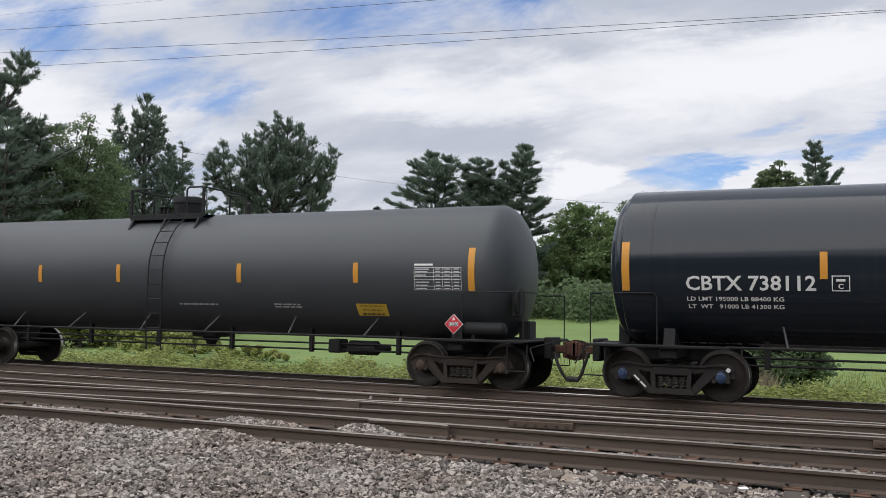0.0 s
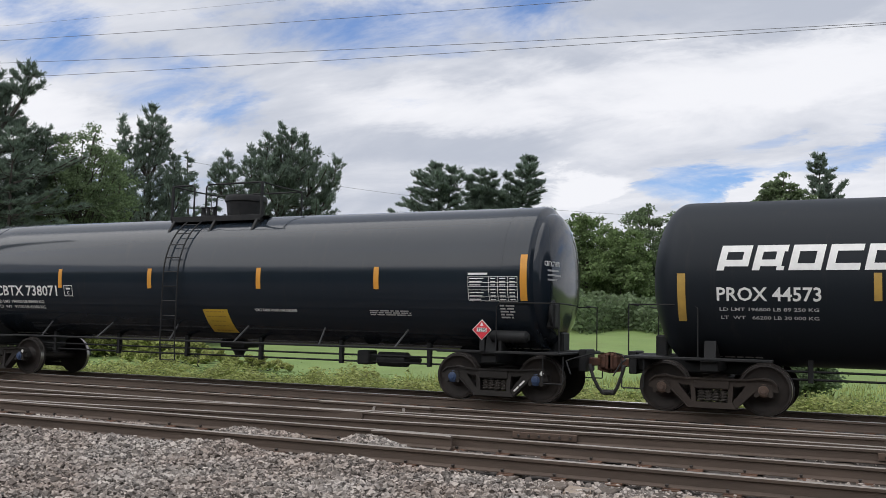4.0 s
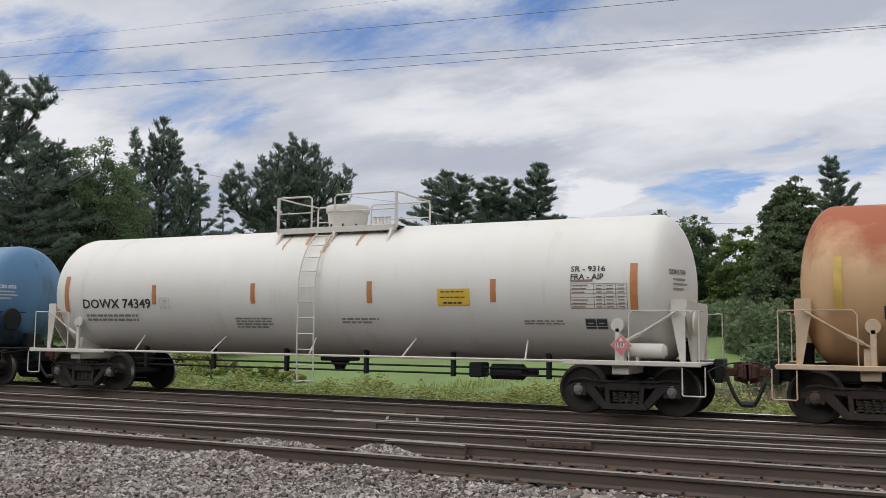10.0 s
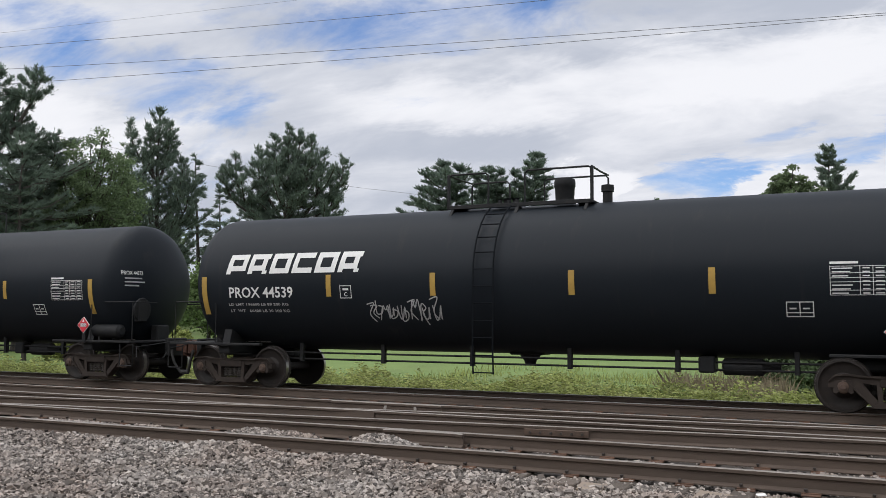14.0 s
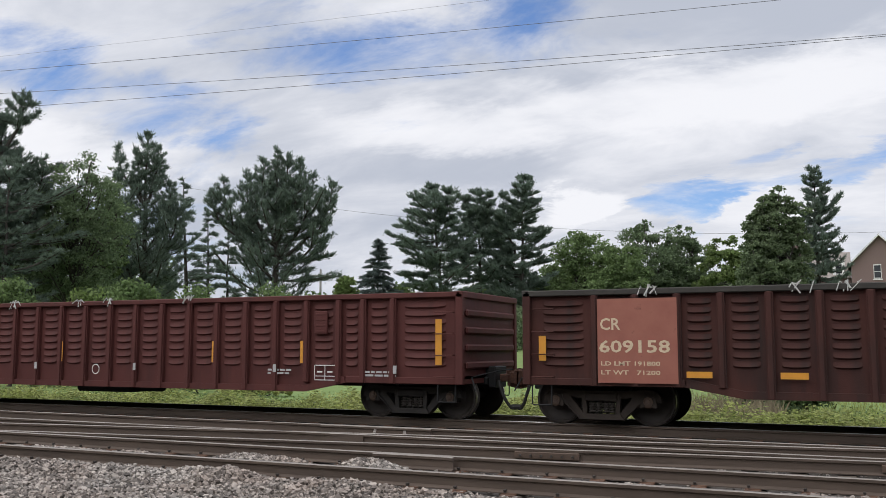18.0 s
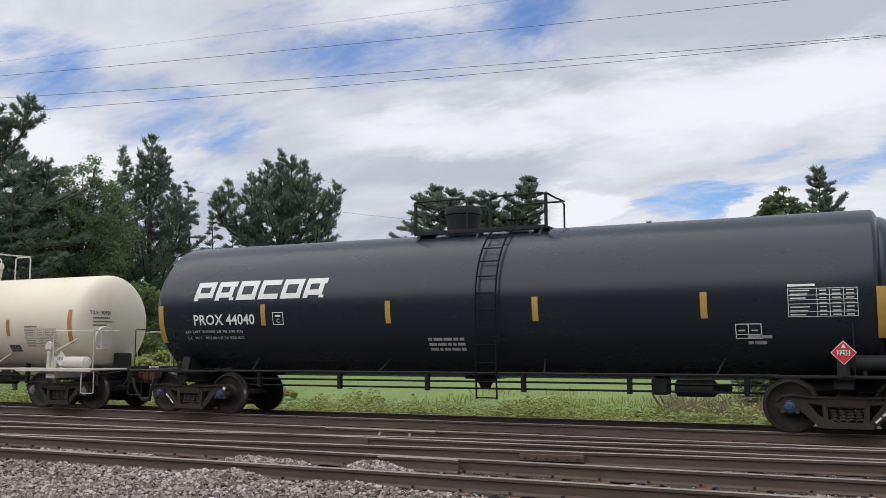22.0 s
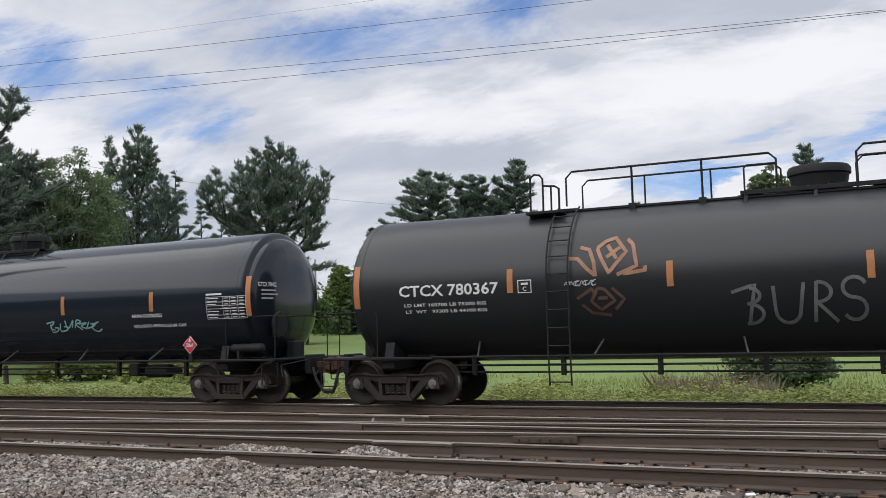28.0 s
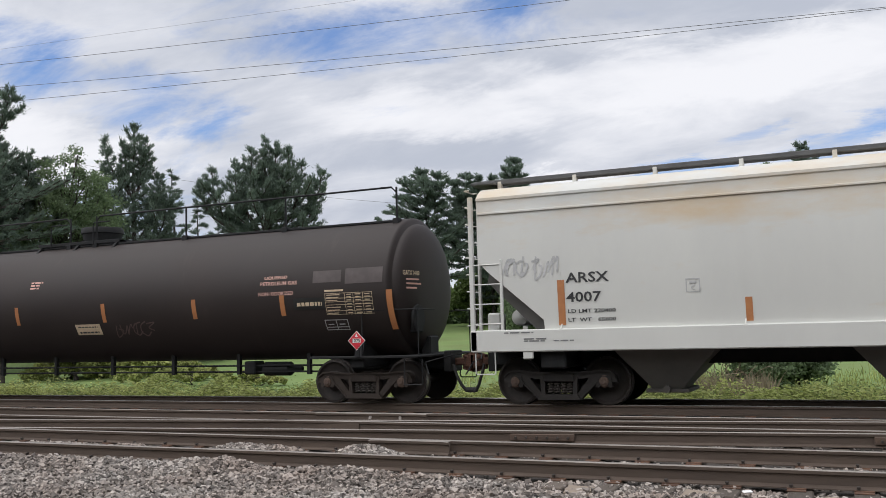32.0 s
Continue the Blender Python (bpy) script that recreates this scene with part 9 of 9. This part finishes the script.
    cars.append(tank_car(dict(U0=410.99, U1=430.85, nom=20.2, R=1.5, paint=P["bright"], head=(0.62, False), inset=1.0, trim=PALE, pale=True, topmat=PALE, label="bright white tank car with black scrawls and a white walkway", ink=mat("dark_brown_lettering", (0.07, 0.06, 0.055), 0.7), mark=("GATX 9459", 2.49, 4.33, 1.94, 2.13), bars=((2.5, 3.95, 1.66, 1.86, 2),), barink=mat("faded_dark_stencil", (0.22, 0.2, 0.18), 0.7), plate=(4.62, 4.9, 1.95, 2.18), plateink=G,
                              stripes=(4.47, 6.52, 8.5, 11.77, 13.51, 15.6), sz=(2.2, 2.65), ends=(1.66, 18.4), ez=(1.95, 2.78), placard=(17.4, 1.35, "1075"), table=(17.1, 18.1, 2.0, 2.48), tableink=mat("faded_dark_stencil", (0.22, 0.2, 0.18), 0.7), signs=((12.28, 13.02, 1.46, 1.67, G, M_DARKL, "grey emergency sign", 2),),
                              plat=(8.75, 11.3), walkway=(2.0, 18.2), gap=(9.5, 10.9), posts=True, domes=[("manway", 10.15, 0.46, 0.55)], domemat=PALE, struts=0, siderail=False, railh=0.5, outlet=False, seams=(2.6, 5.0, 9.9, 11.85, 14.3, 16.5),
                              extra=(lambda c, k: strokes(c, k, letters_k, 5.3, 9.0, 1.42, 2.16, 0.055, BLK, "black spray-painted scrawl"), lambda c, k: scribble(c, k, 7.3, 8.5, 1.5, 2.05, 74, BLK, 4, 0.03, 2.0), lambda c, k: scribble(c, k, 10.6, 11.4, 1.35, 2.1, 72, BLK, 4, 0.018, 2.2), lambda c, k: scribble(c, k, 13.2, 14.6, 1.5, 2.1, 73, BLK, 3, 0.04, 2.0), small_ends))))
    def pressure(u0, u1, L, ident, l1, l2, **kw):
        d = dict(U0=u0, U1=u1, nom=L, R=1.52, zb=0.87, paint=P["gloss"], head=(0.4, True), inset=1.05, cap=M_CAPG, steel=M_STEELB, bay=1.4, pw=0.62, rail0=5.85, label="long black pressure tank car", mark=(ident, 2.5, 4.68, 2.2, 2.43), lines=data(l1, l2, 2.6, 4.4, 2.0, 0.065, 0.13), plate=(5.08, 5.36, 2.19, 2.44), stripe=M_ORANGE, stripes=(4.92, 8.0, 11.3, 13.96, 16.73), sz=(2.2, 2.66), ends=(1.52, L - 1.3), ez=(2.0, 2.88),
                 table=(L - 2.4, L - 1.35, 2.0, 2.46), placard=(L - 2.05, 1.34, "1075"), bars=((2.0, 2.9, 1.0, 1.04, 1), (L - 2.3, L - 1.2, 1.0, 1.04, 1)), plat=(9.2, 11.8), walkway=(5.2, 13.0), gap=(9.85, 11.2), domes=[("manway", 10.55, 0.5, 0.52)], ladders=(5.9,), ladder_low=0.45, struts=6, strutmat=M_STRUT, railh=0.68, outlet=False, seams=(1.6, L - 1.6))
        d.update(kw)
        cars.append(tank_car(d))
    pressure(430.85, 450.67, 20.15, "CTCX 780402", "LD LMT 165800 LB 75200 KG", "LT  WT   97200 LB 44090 KG", mark=("CTCX 780402", 2.35, 4.62, 1.8, 2.03), plate=(5.8, 6.14, 1.78, 2.02), stripes=(4.77, 7.78, 10.54, 13.32, 16.12), sz=(2.12, 2.57), ends=(1.4, 18.88), ez=(1.94, 2.82), table=(17.72, 18.82, 1.9, 2.4), placard=(17.16, 1.34, "1075"),
             lines=data("LD LMT 165800 LB 75200 KG", "LT  WT   97200 LB 44090 KG", 2.6, 4.5, 1.62, 0.065, 0.13) + [("NON-ODORIZED", 15.52, 16.43, 1.99, 2.07), ("LIQUIFIED PETROLEUM GAS", 15.52, 17.07, 1.75, 1.83)], signs=((6.66, 7.54, 1.77, 2.02, M_SIGN, M_DARKL, "orange-yellow emergency sign", 3),), domes=[("manway", 10.45, 0.48, 0.52)], walkway=(4.7, 11.6), rail0=5.4, gap=(9.8, 10.95), plat=(9.0, 11.5), ladders=(5.35,),
             res=(18.2, 19.1, 1.24, 0.1), extra=(lambda c, k: scribble(c, k, 12.6, 14.4, 1.68, 2.05, 81, TEAL, 4, 0.035, 2.0), lambda c, k: bars(c, k, 9.15, 9.4, 2.15, 2.3, 3, G, 5)))
    ORP = mat("orange_spray_paint", (0.5, 0.27, 0.16), 0.6, col2=(0.26, 0.13, 0.08), scale=5, amount=0.9)
    GRP = mat("grey_spray_paint", (0.085, 0.092, 0.095), 0.6, col2=(0.22, 0.23, 0.23), scale=4, amount=0.9)
    arc = lambda cx, cz, rx, rz, a0, a1, n=10: [(cx + rx * math.cos(radians(a0 + (a1 - a0) * i / n)), cz + rz * math.sin(radians(a0 + (a1 - a0) * i / n))) for i in range(n + 1)]
    letters_b = [[(0.02, 0.7), (0.2, 0.85), (0.14, 0.05)], arc(0.14, 0.62, 0.09, 0.16, 80, -90) + arc(0.14, 0.25, 0.11, 0.2, 90, -100), [(0.33, 0.8)] + arc(0.43, 0.3, 0.09, 0.25, 180, 360) + [(0.55, 0.85)], [(0.62, 0.05), (0.64, 0.85)] + arc(0.64, 0.65, 0.1, 0.2, 80, -90) + [(0.78, 0.05)], arc(0.9, 0.72, 0.08, 0.2, 20, 260) + arc(0.9, 0.3, 0.08, 0.22, 90, -150)]
    letters_v = [[(0.0, 0.52), (0.12, 0.5), (0.25, 0.22), (0.34, 0.06)], [(0.15, 0.8), (0.27, 0.72), (0.33, 0.4), (0.35, 0.03)], [(0.37, 0.75), (0.48, 0.92), (0.6, 1.0), (0.74, 0.62), (0.6, 0.3), (0.52, 0.1), (0.42, 0.5), (0.37, 0.75)], [(0.5, 0.82), (0.62, 0.45)], [(0.49, 0.5), (0.66, 0.74)], [(0.75, 0.95), (0.82, 0.8), (0.87, 0.25), (0.62, 0.04)], [(0.7, 0.06), (0.98, 0.13), (0.97, 0.24)]]
    letters_w = [[(0.0, 0.6), (0.2, 0.8), (0.32, 0.95), (0.4, 0.7)], [(0.45, 0.95), (0.3, 0.5), (0.5, 0.2), (0.8, 0.5), (0.6, 0.9), (0.45, 0.95)], [(0.45, 0.6), (0.65, 0.6)], [(0.75, 0.95), (1.0, 0.55), (0.8, 0.2)], [(0.1, 0.4), (0.3, 0.1), (0.7, 0.0)]]
    pressure(450.67, 471.22, 20.9, "CTCX 780367", "LD LMT 165700 LB 75200 KG", "LT  WT   97300 LB 44100 KG", ends=(1.5, 19.77), table=(18.61, 19.64, 2.0, 2.46), placard=(18.98, 1.34, "1075"), signs=((17.49, 18.04, 1.66, 2.01, M_PINK, M_RED, "pink poster with red lettering", 3), (17.9, 18.4, 2.15, 2.3, mat("black_patch", (0.012, 0.012, 0.012), 0.5), M_FRAME, "painted-out black patch", 1)), plate2=(18.13, 18.59, 1.66, 1.95), bars=((16.41, 17.33, 1.84, 2.05, 3), (2.0, 2.9, 1.0, 1.04, 1)), paint=P["green"],
             extra=(lambda c, k: strokes(c, k, letters_v, 6.1, 7.6, 2.42, 3.15, 0.07, ORP, "orange spray-painted tag"), lambda c, k: strokes(c, k, letters_w, 6.25, 7.15, 1.72, 2.25, 0.06, mat("dim_rust_spray", (0.085, 0.042, 0.03), 0.7)), lambda c, k: strokes(c, k, letters_b, 9.0, 11.25, 1.46, 2.3, 0.06, GRP, "grey spray-painted letters"), lambda c, k: scribble(c, k, 6.0, 6.6, 2.25, 2.42, 84, G, 4, 0.016, 2.0)))
    pressure(471.22, 491.41, 20.7, "CTCX 780005", "LD LMT 165100 LB 74900 KG", "LT  WT   97900 LB 44400 KG", R=1.48, zb=0.89, paint=P["green"], stripe=M_AMBERD, mark=("CTCX 780005", 2.71, 5.04, 1.76, 2.01), plate=(5.3, 5.57, 1.76, 2.01), inset=0.9, stripes=(4.74, 7.62, 10.43, 13.11, 15.92), sz=(2.24, 2.68), ends=(1.42, 19.3), ez=(2.05, 2.93), table=(18.02, 19.09, 2.21, 2.72), placard=(17.52, 1.35, "1075"), plate2=(16.76, 17.29, 1.49, 1.78),
             lines=data("LD LMT 165100 LB 74900 KG", "LT  WT   97900 LB 44400 KG", 2.8, 4.6, 1.58, 0.06, 0.13) + [("NON-ODORIZED LIQUEFIED PETROLEUM GAS", 15.75, 18.3, 1.8, 1.9)], lineink=W, signs=((12.1, 12.88, 1.54, 1.78, M_SIGN, M_DARKL, "orange-yellow emergency sign", 3),), walkway=(1.6, 19.2), rail0=1.6, gap=(9.8, 10.6), bay=2.7, posts=True, plat=(9.0, 12.0), domes=[("manway", 10.9, 0.5, 0.55)], ladders=(), railh=0.62,
             bars=((13.9, 14.8, 1.7, 1.84, 3), (10.5, 10.9, 2.95, 3.05, 2)), extra=(lambda c, k: scribble(c, k, 8.9, 10.2, 1.4, 1.8, 85, DIM, 4, 0.03, 2.2), lambda c, k: part("graffiti", k.ribbon(Geo(), [(11.0 + 0.36 * math.cos(a * 0.25), 2.0 + 0.38 * math.sin(a * 0.25)) for a in range(26)], 0.03), TAGW, c, "white spray-painted ring"), lambda c, k: scribble(c, k, 10.9, 11.7, 1.6, 1.95, 86, TAGW, 4, 0.02, 2.0),
                  lambda c, k: [part("white_patch", k.strip(Geo(), x, x + w, z, z + h, 0.006), G, c) for x, w, z, h in ((17.35, 0.6, 1.66, 0.12), (15.75, 0.3, 1.4, 0.22), (17.55, 0.9, 2.75, 0.12), (18.35, 0.3, 1.72, 0.12))], lambda c, k: scribble(c, k, 14.7, 16.2, 1.75, 2.1, 87, GRP, 3, 0.03, 1.6)))
    pressure(491.41, 512.02, 21.1, "GATX 74968", "LD LMT 163200 LB 74030 KG", "LT  WT   99800 LB 45270 KG", R=1.52, zb=0.91, paint=P["brown"], steel=M_STEELB, label="dull brown-black pressure tank car with orange stripes", ink=M_CREAML, mark=("GATX 74968", 2.55, 4.53, 1.98, 2.21), lineink=M_PINKL, plate=(5.0, 5.3, 2.0, 2.26), plateink=G, stripes=(4.67, 6.98, 9.16, 12.04, 14.78, 17.2), inset=0.9, sz=(1.88, 2.32), ends=(1.28, 19.85), ez=(1.53, 2.34),
             lines=data("LD LMT 163200 LB 74030 KG", "LT  WT   99800 LB 45270 KG", 2.7, 4.4, 1.8, 0.06, 0.13) + [("LIQUEFIED", 16.75, 17.35, 2.66, 2.74), ("PETROLEUM GAS", 16.65, 17.6, 2.54, 2.62), ("NON- ODORIZED", 16.6, 17.5, 2.32, 2.4)], table=(18.3, 19.45, 1.87, 2.32), tableink=M_CREAML, plate2=(18.2, 18.77, 1.55, 1.77), placard=(18.95, 1.32, "1075"), signs=((11.05, 11.85, 1.6, 1.85, M_CREAML, M_DARKL, "faded yellow emergency sign", 2), (17.5, 18.3, 2.0, 2.24, mat("black_patch", (0.012, 0.012, 0.012), 0.5), M_CREAML, "dark decal with pale lettering", 1)),
             bars=((9.6, 10.0, 2.74, 2.95, 3),), barink=M_PINKL, walkway=(1.6, 19.6), rail0=1.6, gap=(10.0, 10.9), bay=2.7, posts=True, plat=(8.9, 11.7), domes=[("manway", 10.5, 0.48, 0.5)], ladders=(), railh=0.64, cap=M_CAPR, siderail=False, struts=0, seams=(),
             extra=(lambda c, k: [part("grey_patch", k.strip(Geo(), x, x + w, z, z + h, 0.006), mat("grey_paint_patch", (0.075, 0.06, 0.058), 0.6), c) for x, w, z, h in ((18.0, 0.7, 2.55, 0.25), (18.8, 0.9, 2.5, 0.32))], lambda c, k: scribble(c, k, 5.6, 6.3, 1.5, 2.0, 88, mat("dim_brown_spray", (0.09, 0.06, 0.055), 0.7), 2, 0.03, 2.0), lambda c, k: scribble(c, k, 12.2, 13.4, 1.5, 1.95, 89, mat("dim_brown_spray", (0.09, 0.06, 0.055), 0.7), 3, 0.03, 2.0)))
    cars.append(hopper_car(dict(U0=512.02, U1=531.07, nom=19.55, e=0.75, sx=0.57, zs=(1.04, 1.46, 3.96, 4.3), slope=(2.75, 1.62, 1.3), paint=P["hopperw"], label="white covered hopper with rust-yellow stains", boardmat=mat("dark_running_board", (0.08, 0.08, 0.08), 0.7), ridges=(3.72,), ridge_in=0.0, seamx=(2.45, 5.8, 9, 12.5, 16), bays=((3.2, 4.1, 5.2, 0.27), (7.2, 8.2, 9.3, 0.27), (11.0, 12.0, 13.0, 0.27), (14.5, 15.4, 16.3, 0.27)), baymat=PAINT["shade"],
                                ink=INK, mark=("ARSX", 2.56, 3.4, 2.3, 2.49), lines=[("4007", 2.56, 3.24, 1.94, 2.13), ("LD LMT 220400", 2.58, 3.5, 1.74, 1.81), ("LT  WT   65600", 2.58, 3.5, 1.58, 1.65)], plate=(4.8, 5.05, 2.04, 2.28), plateink=G, stripe=M_ORANGE, stripes=(5.87, 8.6, 11.4, 14.2), sz=(1.51, 1.92), ends=(2.46, 17.0), ez=(1.52, 2.36),
                                bars=((1.3, 1.9, 1.38, 1.42, 1), (1.7, 2.2, 1.22, 1.3, 2), (2.3, 2.7, 1.22, 1.26, 1)), barink=mat("dark_small_stencil", (0.13, 0.13, 0.13), 0.7), extra=(lambda c, k: scribble(c, k, 1.2, 2.35, 2.35, 2.95, 95, mat("faint_grey_spray", (0.4, 0.4, 0.4), 0.6), 4, 0.035, 1.6),))))
    return cars

# ---- put together ----
build_plants()
build_house()
build_wires()
CARS = train()
build_tracks()
build_stones()

def motions():
    """The whole train runs to the west; every wheel rolls with it."""
    for car in CARS:
        x0 = car.matrix_basis.translation.x
        walk(car, [(t * 0.5, pose(x0 - run(t * 0.5), YC, 0)) for t in range(65)])
    steps = [k / FPS for k in range(32 * FPS + 1)]
    for s in (-1, 1):
        first = WHEELSETS[s][0]
        walk(first, [(t, pose(s * HALF, 0, WR, 0, -math.degrees(run(t) / WR) % 360, 0)) for t in steps])
        keys = first.animation_data
        for o in WHEELSETS[s][1:]:
            o.rotation_mode = "QUATERNION"
            o.animation_data_create()
            o.animation_data.action = keys.action
            o.animation_data.action_slot = keys.action_slot

motions()
